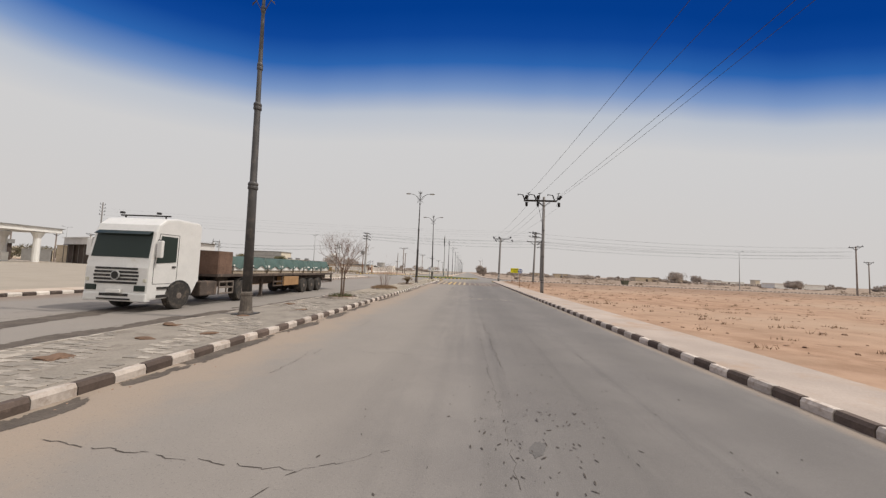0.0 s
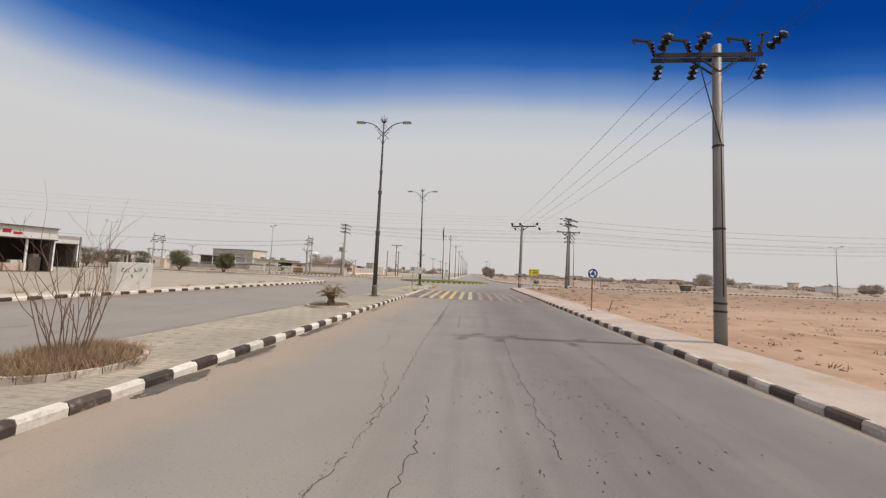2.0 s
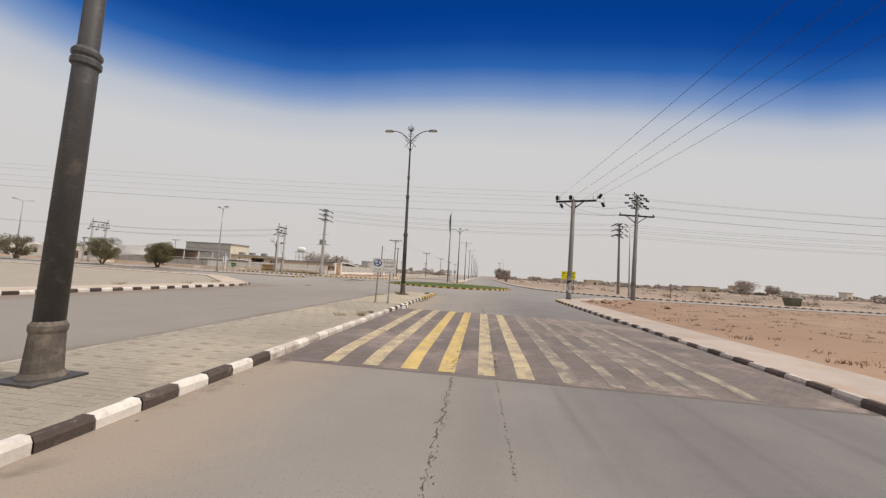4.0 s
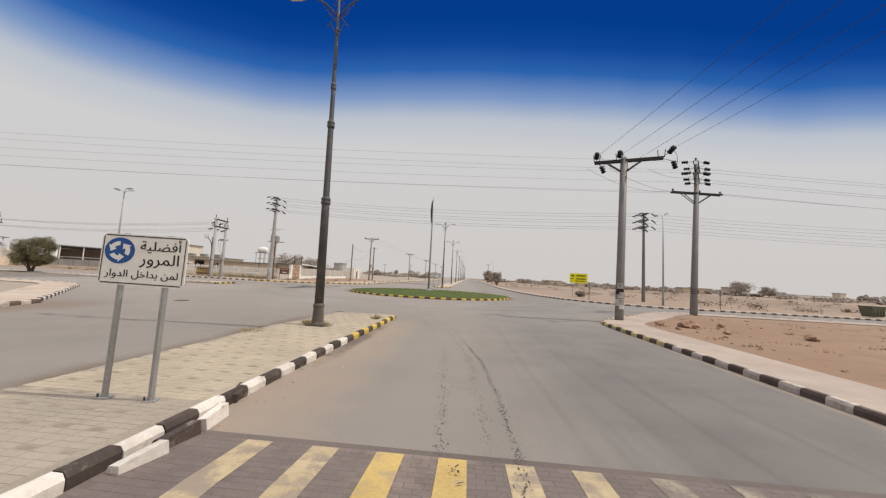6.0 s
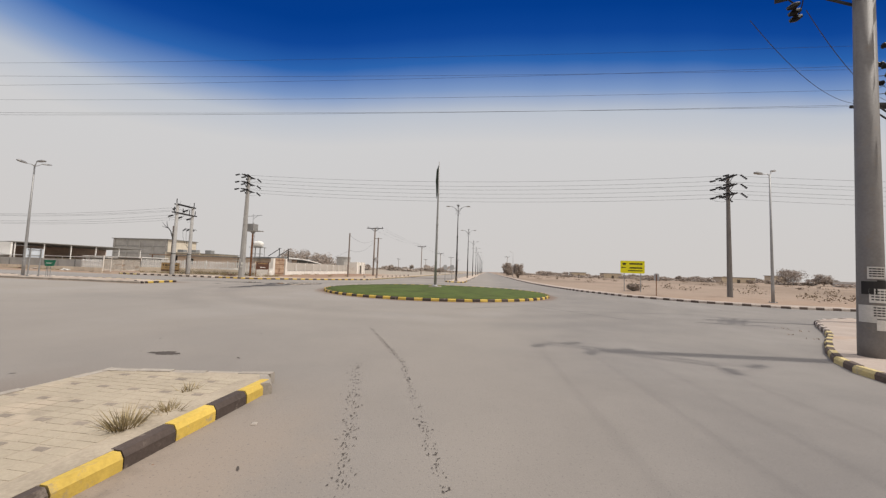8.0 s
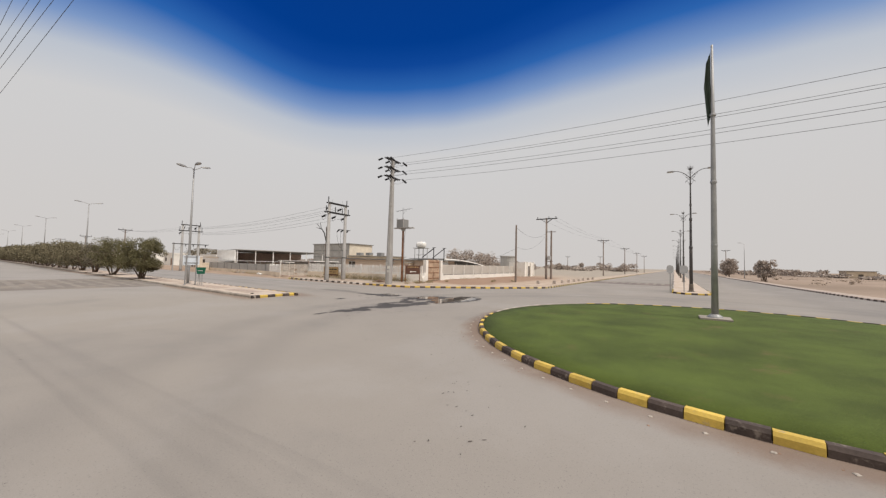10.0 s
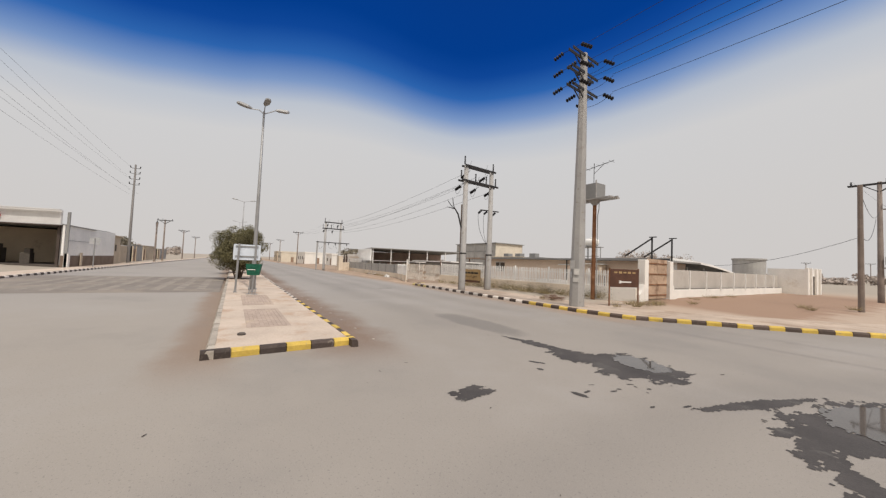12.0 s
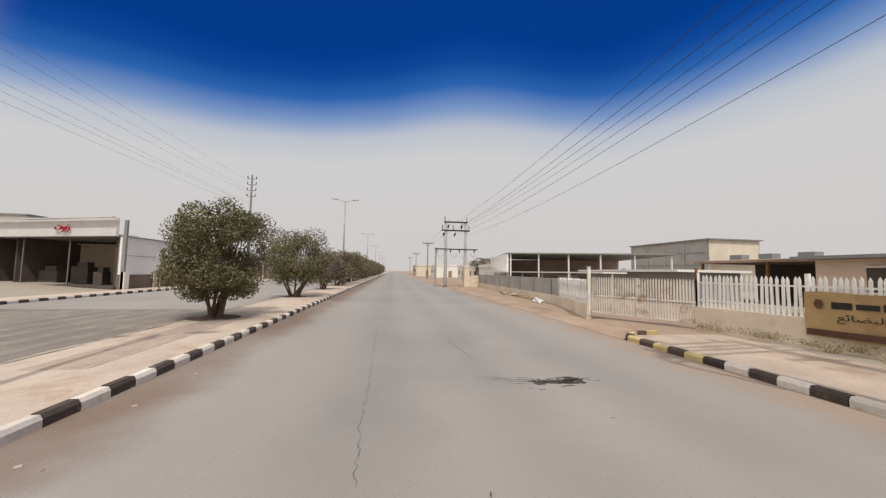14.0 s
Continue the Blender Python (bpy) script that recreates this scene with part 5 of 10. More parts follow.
def h_pole(m, h, label, extra=True):
    """Two poles joined by two crossbeams, with post and strain insulators."""
    pole = thing("power_pole", m, label, "power pole", "twin power poles")
    for y in (-1.3, 1.3):
        shaft = part("pole", lathe(bmesh.new(), [(0.235, -0.2), (0.23, 0.3), (0.165, h)], 12), POLE_LIGHT, pole, smooth=True)
        shaft.location = (0, y, 0)
    if extra:
        for y, top in ((-1.3, 6.2), (1.3, 2.7)):
            part("cable_duct", boxes(((-0.235, y - 0.06, top / 2), (0.09, 0.14, top))), POLE_BROWN, pole, "dull brown cable duct")
    for z, ln in ((h - 0.05, 3.1), (h - 1.15, 3.7)):
        bm = bmesh.new()
        for s in (-0.2, 0.2):
            beam(bm, (s, -ln / 2, z), (s, ln / 2, z), 0.07, 0.13)
        part("crossbeam", bm, IRON, pole)
        for y in ((-ln / 2 + 0.1, ln / 2 - 0.1) if z > h - 0.5 else (-ln / 2 + 0.1, -0.35, 0.75, ln / 2 - 0.1)):
            part("post_insulator", insulator((0, y, z + 0.08), (0, y, z + 0.72), 0.065, 7), CERAMIC, pole)
    for z, ys in ((h - 0.45, (-0.9, 0.9)), (h - 1.5, (-1.5, 0.0, 1.5))):
        for y in ys:
            part("insulator", insulator((-0.35, y, z), (-0.95, y, z - 0.2), 0.11, 4), CERAMIC, pole)
            part("tie", tube(bmesh.new(), [(0.0, y, z + 0.15), (-0.35, y, z)], 0.015, 4), IRON, pole)
            part("jumper", tube(bmesh.new(), curve_pts((-0.95, y, z - 0.2), (-0.6, y, z - 1.2), (0.0, y * 0.9, z + 0.9)), 0.011, 4), WIRE, pole)
    if extra:
        bm = bmesh.new()
        beam(bm, (-0.25, 0.5, h - 3.0), (0.1, 2.1, h - 3.0), 0.06, 0.08)
        part("lower_arm", bm, IRON, pole)
        for y in (0.5, 1.1, 2.0):
            part("insulator", insulator((-0.15, y, h - 3.05), (-0.5, y, h - 3.25), 0.09, 3), CERAMIC, pole)
            part("cable_tail", tube(bmesh.new(), curve_pts((-0.5, y, h - 3.25), (-0.4, y * 0.8, h - 4.8), (-0.05, 1.1, h - 5.6)), 0.014, 4), WIRE, pole)
        part("cable_head", tube(bmesh.new(), [(-0.1, -1.5, h - 4.6), (-0.3, -1.65, h - 3.6), (-0.5, -1.8, h - 3.2), (-1.2, -2.0, h - 3.0)], [0.05, 0.06, 0.05, 0.02], 6), IRON, pole)
        for dx, dz in ((-0.75, 0.35), (-0.2, 0.5)):
            part("cable_horn", tube(bmesh.new(), curve_pts((-0.5, -1.8, h - 3.2), (-0.6 + dx * 0.4, -1.85, h - 3.0), (-0.5 + dx, -1.9, h - 3.2 + dz + 0.35)), [0.03] * 8 + [0.012], 5), IRON, pole)
        part("cable_pipe", tube(bmesh.new(), [(-0.24, -1.36, 0), (-0.22, -1.36, h - 4.4)], 0.05, 6), IRON, pole)
        for y in (-1.3, 1.3):
            band = part("band", lathe(bmesh.new(), [(0.22, 2.6), (0.232, 2.62), (0.232, 2.68), (0.22, 2.7)], 12), IRON, pole)
            band.location = (0, y, 0)
    return pole


H1 = (-37.42, 103.9)
h_pole(pose(H1[0], H1[1], 0.15, 0, 0, 6), 9.05, "pale twin power poles with two crossbeams and cable heads")
h2 = h_pole(pose(-78.6, 103.35, 0.15, 0, 0, 0), 8.35, "pale twin power poles with two crossbeams", False)
part("lower_arm", beam(beam(bmesh.new(), (-0.3, -2.7, 4.75), (-0.3, 2.9, 4.75), 0.08, 0.12), (0.3, -2.7, 4.75), (0.3, 2.9, 4.75), 0.06, 0.10), IRON, h2)
part("third_pole", tube(bmesh.new(), [(0.2, -2.6, -0.2), (0.2, -2.6, 4.9)], 0.11, 8), POLE_LIGHT, h2)
for y in (-2.4, -0.6, 0.6, 2.6):
    part("insulator", insulator((-0.35, y, 4.70), (-0.40, y, 4.35), 0.10, 3), CERAMIC, h2)
    part("jumper", tube(bmesh.new(), curve_pts((-0.4, y, 4.4), (-0.5, y + 0.4, 3.0), (-0.2, min(y + 0.9, 2.0), 4.2)), 0.014, 4), WIRE, h2)

# pair of poles north of the corner, single poles beyond
pi = power_pole(pose(-22.4, 136.0, 0.2), 10.5, 0.2, 0.14, POLE_BROWN, "weathered twin power pole with crossarm", 10)
crossarm(pi, 10.35, 3.6, 0, 0, 1.0)
part("pole", tube(bmesh.new(), [(0.75, 0.3, -0.2), (0.75, 0.3, 8.3)], [0.18, 0.13], 10), POLE_BROWN, pi)
part("transformer_switch", box(bmesh.new(), (0.55, -0.15, 3.6), (0.55, 0.4, 0.7), bevel=0.03), SIGN_BACK, pi)
bm = bmesh.new()
beam(bm, (-0.2, 0.0, 3.0), (1.1, 0.1, 3.0), 0.08, 0.1)
beam(bm, (0.0, 0.2, 8.1), (1.5, 0.3, 8.1), 0.06, 0.1)
part("bracket", bm, POLE_BROWN, pi)
for u in (-1.6, 0.4, 1.6):
    part("insulator", insulator((u, 0, 10.4), (u, 0, 10.75), 0.08, 3), CERAMIC, pi)
power_pole(pose(-21.4, 120.0, 0.2), 7.5, 0.14, 0.11, POLE_BROWN, "bare weathered service pole", 8)
for k, (x, y, h) in enumerate(((-20.5, 181, 10), (-20.0, 226, 10), (-19.5, 271, 10), (-19.2, 316, 10), (14.0, 265, 11), (-46, 330, 10), (-60, 300, 9))):
    tee_pole(pose(x, y, 0.1), h, 0, "distant weathered power pole with one crossarm", POLE_BROWN, False, 3.0)
for k, (x, y, h, a) in enumerate(((-100.0, 76.0, 7.5, 10), (-112, 75.5, 9.0, 80), (-150, 75.0, 9.0, 80), (-195, 74.5, 9, 80), (-125, 104.5, 9.5, 85), (-170, 104.5, 9, 85), (-215, 104.5, 9, 85), (128, 112, 10, 0), (178, 125, 10, 0), (-135, 178, 10, 40))):
    tee_pole(pose(x, y, 0.1), h, a, "distant weathered power pole with one crossarm", POLE_BROWN, False, 2.8)


# ---------------------------------------------------------------- wires
def span(a, b, sag, wires, label, r=0.009):
    """Wires hung between two poles; each is (offset at a, offset at b)."""
    line = thing("power_line", pose(0, 0, 0), label, "power line")
    for oa, ob in wires:
        p, q = Vector(a) + Vector(oa), Vector(b) + Vector(ob)
        pts = [p.lerp(q, t) - Vector((0, 0, 4 * sag * t * (1 - t))) for t in (i / 16 for i in range(17))]
        part("wire", tube(bmesh.new(), pts, r, 4), WIRE, line)
    return line


WL = "thin black overhead power wires"
span((11.28, 31.72, 9.65), (11.2, -8.2, 9.6), 0.35, [((-1.5, 0, 0.14), (-1.5, 0, 0)), ((-0.35, 0, 0.14), (-0.5, 0, 0)), ((1.89, 0, 0.14), (1.5, 0, 0)), ((0.35, 0.7, -0.9), (0, 0, -0.9))], WL)
span((11.28, 33.05, 9.0), (11.04, 72.8, 9.6), 0.4, [((-1.28, 0, 0), (-1.5, 0.3, 0)), ((-0.13, 0, 0), (-0.3, 0, 0)), ((2.0, 0, 0), (1.85, -0.6, 0)), ((0.35, -0.5, -0.2), (0.5, 0, -0.3))], WL)
span((11.04, 74.3, 9.4), (20.0, 81.2, 9.9), 0.5, [((-1.5, 0.5, 0), (-1.9, 0, 0)), ((-0.3, 0.2, 0), (-0.4, 0, 0)), ((1.7, -0.4, -0.2), (0.6, 0, 1.6))], WL, 0.009)
PC, PK = (20.15, 81.5, 0), (-86.9, 74.9, 0)
span(PC, PK, 0.9, [((-1.3, -0.9, 12.15), (0, 0.5, 14.0)), ((-0.8, 0.6, 11.95), (0, -0.5, 13.2)), ((-1.3, -0.9, 11.25), (0, 0.5, 12.3)), ((-0.8, 0.6, 10.95), (0, -0.5, 11.4)), ((-1.9, 0, 9.95), (0, 0.5, 10.9)), ((1.9, 0, 9.85), (0, -0.5, 10.7))], WL, 0.0065)
span(PC, (95, 84, 0), 1.0, [((1.0, 1.0, 12.0), (0, 1, 11.5)), ((0.8, 0, 11.9), (0, 0, 11.2)), ((1.0, 1.0, 11.1), (0, 1, 10.6)), ((0.8, 0, 11.0), (0, 0, 10.2)), ((1.9, 0, 9.9), (0, 1, 9.4)), ((0.4, 0, 9.9), (0, -1, 9.2))], WL)
tee_pole(pose(95, 84, 0.1), 11.6, 88, "distant weathered power pole with one crossarm", POLE_BROWN, False, 3.0)
span((-28.3, 103.35, 0), (25.9, 101.2, 0), 0.7, [((1.05, s * 1.0, z), (-1.0, s * 1.0, z - 0.85)) for z in (12.8, 11.9, 11.0) for s in (-1, 1)], WL, 0.012)
span((25.9, 101.2, 0), (110, 100, 0), 1.2, [((1.0, s * 1.0, z), (0, s * 1.0, z)) for z in (11.9, 11.0, 10.1) for s in (-1, 1)], WL, 0.012)
span((H1[0] - 0.9, H1[1], 0), (-77.8, 103.35, 0), 0.6, [((0, y, z), (0, y, z - 0.9)) for y, z in ((-1.0, 8.75), (0.9, 8.75), (-1.5, 7.7), (0.0, 7.7), (1.5, 7.7), (0.4, 8.8))], WL, 0.011)
span((-79.5, 103.35, 0), (-125, 104.5, 0), 0.5, [((0, y, 8.0), (0, y, 9.3)) for y in (-1.4, 0.0, 1.4)], WL)
span((-21.4, 120.0, 7.4), (-22.4, 136.0, 9.0), 1.0, [((0, 0, 0), (0, -0.2, -1.0)), ((0, 0, -2.6), (-0.2, -0.2, -1.6))], "slack black service cables between poles", 0.014)
span((-21.4, 120.0, 4.6), (-31.0, 124.0, 2.8), 0.5, [((0, 0, 0), (0, 0, 0))], "slack service cable to the gatehouse", 0.014)
for ya, yb in ((181, 226), (226, 271), (271, 316)):
    span((-20.2, ya, 10.2), (-19.8, yb, 10.2), 0.6, [((u, 0, 0), (u, 0, 0)) for u in (-1.4, -0.4, 1.4)], WL)
span((-22.4, 136, 10.9), (-20.5, 181, 10.2), 0.6, [((u, 0, 0), (u, 0, 0)) for u in (-1.5, 0.4, 1.5)], WL)

# ---------------------------------------------------------------- writing
FORMS = {"ا": (0xFE8D, 2), "أ": (0xFE83, 2), "ب": (0xFE8F, 4), "ة": (0xFE93, 2), "ت": (0xFE95, 4), "خ": (0xFEA5, 4), "د": (0xFEA9, 2), "ر": (0xFEAD, 2), "ز": (0xFEAF, 2),
         "ض": (0xFEBD, 4), "ع": (0xFEC9, 4), "ق": (0xFED5, 4), "ئ": (0xFE89, 4), "ف": (0xFED1, 4), "ل": (0xFEDD, 4), "م": (0xFEE1, 4), "ن": (0xFEE5, 4), "و": (0xFEED, 2), "ي": (0xFEF1, 4)}


def joined_script(words):
    """Letters in their joined shapes, in the order in which they stand from left to right."""
    out = []
    for w in words.split(" "):
        shaped = ""
        for i, ch in enumerate(w):
            code, forms = FORMS[ch]
            before = i > 0 and FORMS[w[i - 1]][1] == 4
            after = i < len(w) - 1 and forms == 4
            shaped += chr(code + (3 if before and after else 2 if after else 1 if before else 0))
        out.append(shaped[::-1])
    return " ".join(out[::-1])


def lettering(name, words, width, mat, parent, m, depth=0.004):
    """Flat raised letters of the given width, centred on m."""
    cu = bpy.data.curves.new(name, "FONT")
    cu.body, cu.align_x, cu.resolution_u = joined_script(words), "CENTER", 3
    cu.extrude = 0.02
    tmp = bpy.data.objects.new(name, cu)
    scene.collection.objects.link(tmp)
    bpy.context.view_layer.update()
    me = bpy.data.meshes.new_from_object(tmp.evaluated_get(bpy.context.evaluated_depsgraph_get()))
    bpy.data.objects.remove(tmp)
    co = np.array([v.co for v in me.vertices])
    k = width / max(1e-6, co[:, 0].max() - co[:, 0].min())
    mid = (co.max(0) + co.min(0)) / 2
    for v in me.vertices:
        v.co = ((v.co.x - mid[0]) * k, (v.co.y - mid[1]) * k, v.co.z / 0.02 * depth)
    me.materials.clear()
    me.materials.append(mat)
    ob = new(name, me)
    ob.parent, ob.matrix_basis = parent, m
    return ob


def rounded_plate(bm, w, h, r, y0, y1, c=(0, 0)):
    """An upright plate in the xz plane with rounded corners."""
    out = []
    for sx, sz, a0 in ((1, 1, 0), (-1, 1, 90), (-1, -1, 180), (1, -1, 270)):
        for k in range(4):
            a = radians(a0 + 30 * k)
            out.append((c[0] + sx * (w / 2 - r) + r * math.cos(a), c[1] + sz * (h / 2 - r) + r * math.sin(a)))
    tube_rings(bm, [[(x, y, z) for x, z in out] for y in (y0, y1)])
    return bm


def disc(bm, r, y0, y1, c=(0, 0), n=28):
    tube_rings(bm, [[(c[0] + r * math.cos(6.28319 * k / n), y, c[1] + r * math.sin(6.28319 * k / n)) for k in range(n)] for y in (y0, y1)])
    return bm


def ring_arrows(r, y0, c=(0, 0)):
    """Three white arrows chasing each other round a circle."""
    bm = bmesh.new()
    for k in range(3):
        a0 = 90 + 120 * k
        pts = [(c[0] + q * math.cos(radians(a)), c[1] + q * math.sin(radians(a))) for q, seq in ((r * 0.75, (0, 20, 40, 60)), (r * 0.42, (60, 40, 20, 0))) for a in [a0 + s for s in seq]]
        tube_rings(bm, [[(x, y, z) for x, z in pts] for y in (y0, y0 - 0.003)])
        head = [(c[0] + q * math.cos(radians(a0 + d)), c[1] + q * math.sin(radians(a0 + d))) for q, d in ((r * 0.92, 58), (r * 0.25, 58), (r * 0.62, 98))]
        tube_rings(bm, [[(x, y, z) for x, z in head] for y in (y0, y0 - 0.003)])
    return bm


# blue roundabout sign on its post
sign = thing("traffic_sign", pose(10.75, 41.45, 0.155, 0, 0.6, 8), "round blue roundabout sign on a rusty post", "traffic sign")
part("post", tube(bmesh.new(), [(0, 0, -0.1), (0.02, 0, 2.35)], 0.032, 8), RUST, sign)
plate = part("sign_face", disc(bmesh.new(), 0.30, -0.045, -0.035, (0.02, 2.12)), SIGN_BLUE, sign)
part("arrows", ring_arrows(0.27, -0.047, (0.02, 2.12)), SIGN_WHITE, plate)
bm = bmesh.new()
tube(bm, [(0.02 + 0.295 * math.cos(a), -0.047, 2.12 + 0.295 * math.sin(a)) for a in (6.28319 * k / 32 for k in range(33))], 0.008, 4)
part("rim", bm, SIGN_WHITE, plate)
part("foot", box(bmesh.new(), (0, 0, 0.01), (0.34, 0.30, 0.05), 0.2, 0.015), KERB_GREY, sign)

# priority sign on two posts
sign = thing("information_sign", pose(-2.27, 57.6, 0.155, 0, 0.8, 3) @ Matrix.Diagonal((1.18, 1.0, 1.0, 1.0)), "white priority sign on two galvanised posts", "traffic sign")
for x in (-0.28, 0.28):
    part("post", tube(bmesh.new(), [(x, 0, -0.05), (x * 0.97, 0, 2.3)], 0.035, 8), GALV, sign)
    part("post_foot", box(bmesh.new(), (x, 0, 0.012), (0.15, 0.13, 0.024), 0.2, 0.004), GALV, sign)
    part("foot_bolt", tube(bmesh.new(), [(x - 0.05, -0.04, 0.02), (x - 0.05, -0.04, 0.07)], 0.012, 6), IRON, sign)
face = part("sign_face", rounded_plate(bmesh.new(), 1.06, 0.72, 0.07, -0.055, -0.04, (0, 1.93)), SIGN_WHITE, sign)
bm = bmesh.new()
for (x0, z0), (x1, z1) in (((-0.49, 2.265), (0.49, 2.265)), ((-0.49, 1.595), (0.49, 1.595)), ((-0.505, 1.61), (-0.505, 2.25)), ((0.505, 1.61), (0.505, 2.25))):
    beam(bm, (x0, -0.058, z0), (x1, -0.058, z1), 0.004, 0.014)
part("border", bm, INK, face)
part("blue_disc", disc(bmesh.new(), 0.185, -0.061, -0.055, (-0.30, 2.05)), SIGN_BLUE, face)
part("arrows", ring_arrows(0.175, -0.0615, (-0.30, 2.05)), SIGN_WHITE, face)
up_m = lambda x, z: Matrix.Translation((x, -0.057, z)) @ Euler((radians(90), 0, 0)).to_matrix().to_4x4()
lettering("sign_words", "أفضلية", 0.50, INK, face, up_m(0.20, 2.14))
lettering("sign_words", "المرور", 0.48, INK, face, up_m(0.20, 1.93))
lettering("sign_words", "لمن بداخل الدوار", 0.90, INK, face, up_m(0.0, 1.72))

# yellow direction board
sign = thing("direction_sign", pose(19.0, 106.5, 0.1, 0, 0, -14), "bright yellow direction sign on two posts", "direction sign")
for x in (-0.85, 0.85):
    part("post", tube(bmesh.new(), [(x, 0.06, -0.1), (x, 0.06, 3.55)], 0.045, 8), GALV, sign)
face = part("sign_face", rounded_plate(bmesh.new(), 2.5, 1.45, 0.09, -0.02, 0.02, (0, 2.85)), SIGN_YELLOW, sign)
for x, z, w, h in ((-0.85, 3.25, 0.42, 0.13), (-0.85, 3.15, 0.3, 0.13), (-0.9, 2.78, 0.4, 0.09), (0.35, 3.22, 1.35, 0.16), (0.35, 2.75, 1.3, 0.15), (0.3, 2.42, 1.5, 0.10)):
    part("text_bar", boxes(((x, -0.024, z), (w, 0.006, h))), INK, face)
part("arrow_tip", tube_rings(bmesh.new(), [[(-1.18, y, 2.78), (-1.05, y, 2.90), (-1.05, y, 2.66)] for y in (-0.024, -0.028)]), INK, face)

# board on the west reserve, seen from behind, with a green bin on posts
sign = thing("information_sign", pose(-37.0, 89.14, 0.15, 0, 0, -88), "pale sign board seen from behind on two posts", "traffic sign")
for x in (-0.37, 0.37):
    part("post", tube(bmesh.new(), [(x, 0, -0.05), (x - 0.06, 0, 2.42)], 0.05, 8), GALV, sign)
    part("post_foot", box(bmesh.new(), (x, 0, 0.02), (0.16, 0.16, 0.04)), GALV, sign)
part("sign_face", rounded_plate(bmesh.new(), 1.2, 0.78, 0.05, -0.11, -0.09, (-0.05, 2.0)), SIGN_PALE, sign)
for z in (1.80, 2.30):
    part("clamp_rail", boxes(((-0.04, -0.066, z), (1.0, 0.04, 0.045))), GALV, sign)
bin_ = thing("litter_bin", pose(-35.9, 89.45, 0.15, 0, 0, 72), "battered green metal bin on thin posts", "litter bin")
for x, lean in ((-0.14, 0.03), (0.0, -0.05), (0.13, -0.02)):
    part("post", tube(bmesh.new(), [(x, 0.05, -0.05), (x + lean, 0.04, 1.1)], 0.024, 6), GALV, bin_)
part("foot", boxes(((0, 0.05, 0.01), (0.5, 0.22, 0.02))), GALV, bin_)
bm = bmesh.new()
tube_rings(bm, [[(sx * w + 0.02 * z, sy * d, z) for sx, sy in ((-1, -1), (1, -1), (1, 1), (-1, 1))] for w, d, z in ((0.25, 0.10, 0.92), (0.325, 0.135, 1.42), (0.34, 0.15, 1.44), (0.29, 0.11, 1.45), (0.23, 0.085, 1.0))])
part("tub", bm, SIGN_GREEN, bin_)
for k in range(5):
    part("slot_strip", boxes(((0.05 * math.sin(k * 2.1), -0.112 - 0.006 * k, 1.03 + 0.075 * k), (0.34, 0.016, 0.03))), SIGN_WHITE if k == 2 else SIGN_GREEN, bin_)
sign = thing("information_sign", pose(-4.0, 119.0, 0.15, 0, 0, 170), "grey sign boards seen from behind on posts", "traffic sign")
for x, w in ((-0.6, 0.7), (0.55, 0.6)):
    part("post", tube(bmesh.new(), [(x, 0, -0.05), (x, 0, 2.5)], 0.045, 8), GALV, sign)
    part("sign_face", rounded_plate(bmesh.new(), w, 0.8, 0.25, 0.05, 0.07, (x, 2.2)), SIGN_BACK, sign)
for x, y, h in ((17.8, 98.3, 2.0), (30.0, 93.0, 2.1)):
    sg = thing("traffic_sign", pose(x, y, 0.1, 0, 0, 120), "grey traffic sign seen from behind on a post", "traffic sign")
    part("post", tube(bmesh.new(), [(0, 0, -0.1), (0, 0, h)], 0.04, 6), RUST, sg)
    part("sign_face", rounded_plate(bmesh.new(), 0.5, 0.7, 0.15, -0.06, -0.045, (0, h - 0.25)), SIGN_BACK, sg)

# brown arrow board at the corner wall
sign = thing("direction_sign", pose(-27.65, 106.4, 0.2, 0, 0, 75), "dark brown board with white arrow on posts", "direction sign")
for x in (-0.95, 0.95):
    part("post", tube(bmesh.new(), [(x, 0.03, -0.1), (x, 0.03, 1.95)], 0.04, 8), RUST, sign)
face = part("sign_face", boxes(((0, 0, 1.42), (1.9, 0.04, 0.95))), SIGN_BROWN, sign)
for k in range(5):
    part("text_bar", boxes(((-0.6 + 0.3 * k, -0.024, 1.72), (0.2, 0.006, 0.08 + 0.03 * (k % 2)))), BANNER, face)
part("arrow", boxes(((0.05, -0.024, 1.22), (0.75, 0.006, 0.06)), ((-0.3, -0.024, 1.265), (0.16, 0.006, 0.045)), ((-0.3, -0.024, 1.175), (0.16, 0.006, 0.045))), SIGN_WHITE, face)

# flagpole on the island
flag = thing("flagpole", pose(-2.75, 96.6, 0.22, 0, 0, 0), "steel flagpole with a limp dark flag", "flagpole")
part("base_plate", boxes(((0, 0, 0.03), (1.1, 1.1, 0.10))), KERB_GREY, flag)
part("collar", lathe(bmesh.new(), [(0.30, 0.05), (0.26, 0.14), (0.16, 0.22)], 14), GALV, flag)
part("pole", lathe(bmesh.new(), [(0.13, 0.1), (0.115, 3.2), (0.10, 6.0), (0.075, 9.0), (0.045, 12.2)], 12), GALV, flag, smooth=True)
for z in (3.2, 6.0, 9.0):
    part("joint", lathe(bmesh.new(), [(0.12, z - 0.06), (0.125, z), (0.11, z + 0.06)], 12), GALV, flag)
bm = bmesh.new()
cols = []
for i in range(9):
    z = 11.9 - i * 0.36
    cols.append([bm.verts.new((-0.06 - 0.24 * (j / 5) * (0.35 + 0.65 * (1 - abs(i - 3) / 6)), 0.07 * math.sin(j * 2.3 + i * 0.5), z - 0.10 * j)) for j in range(6)])
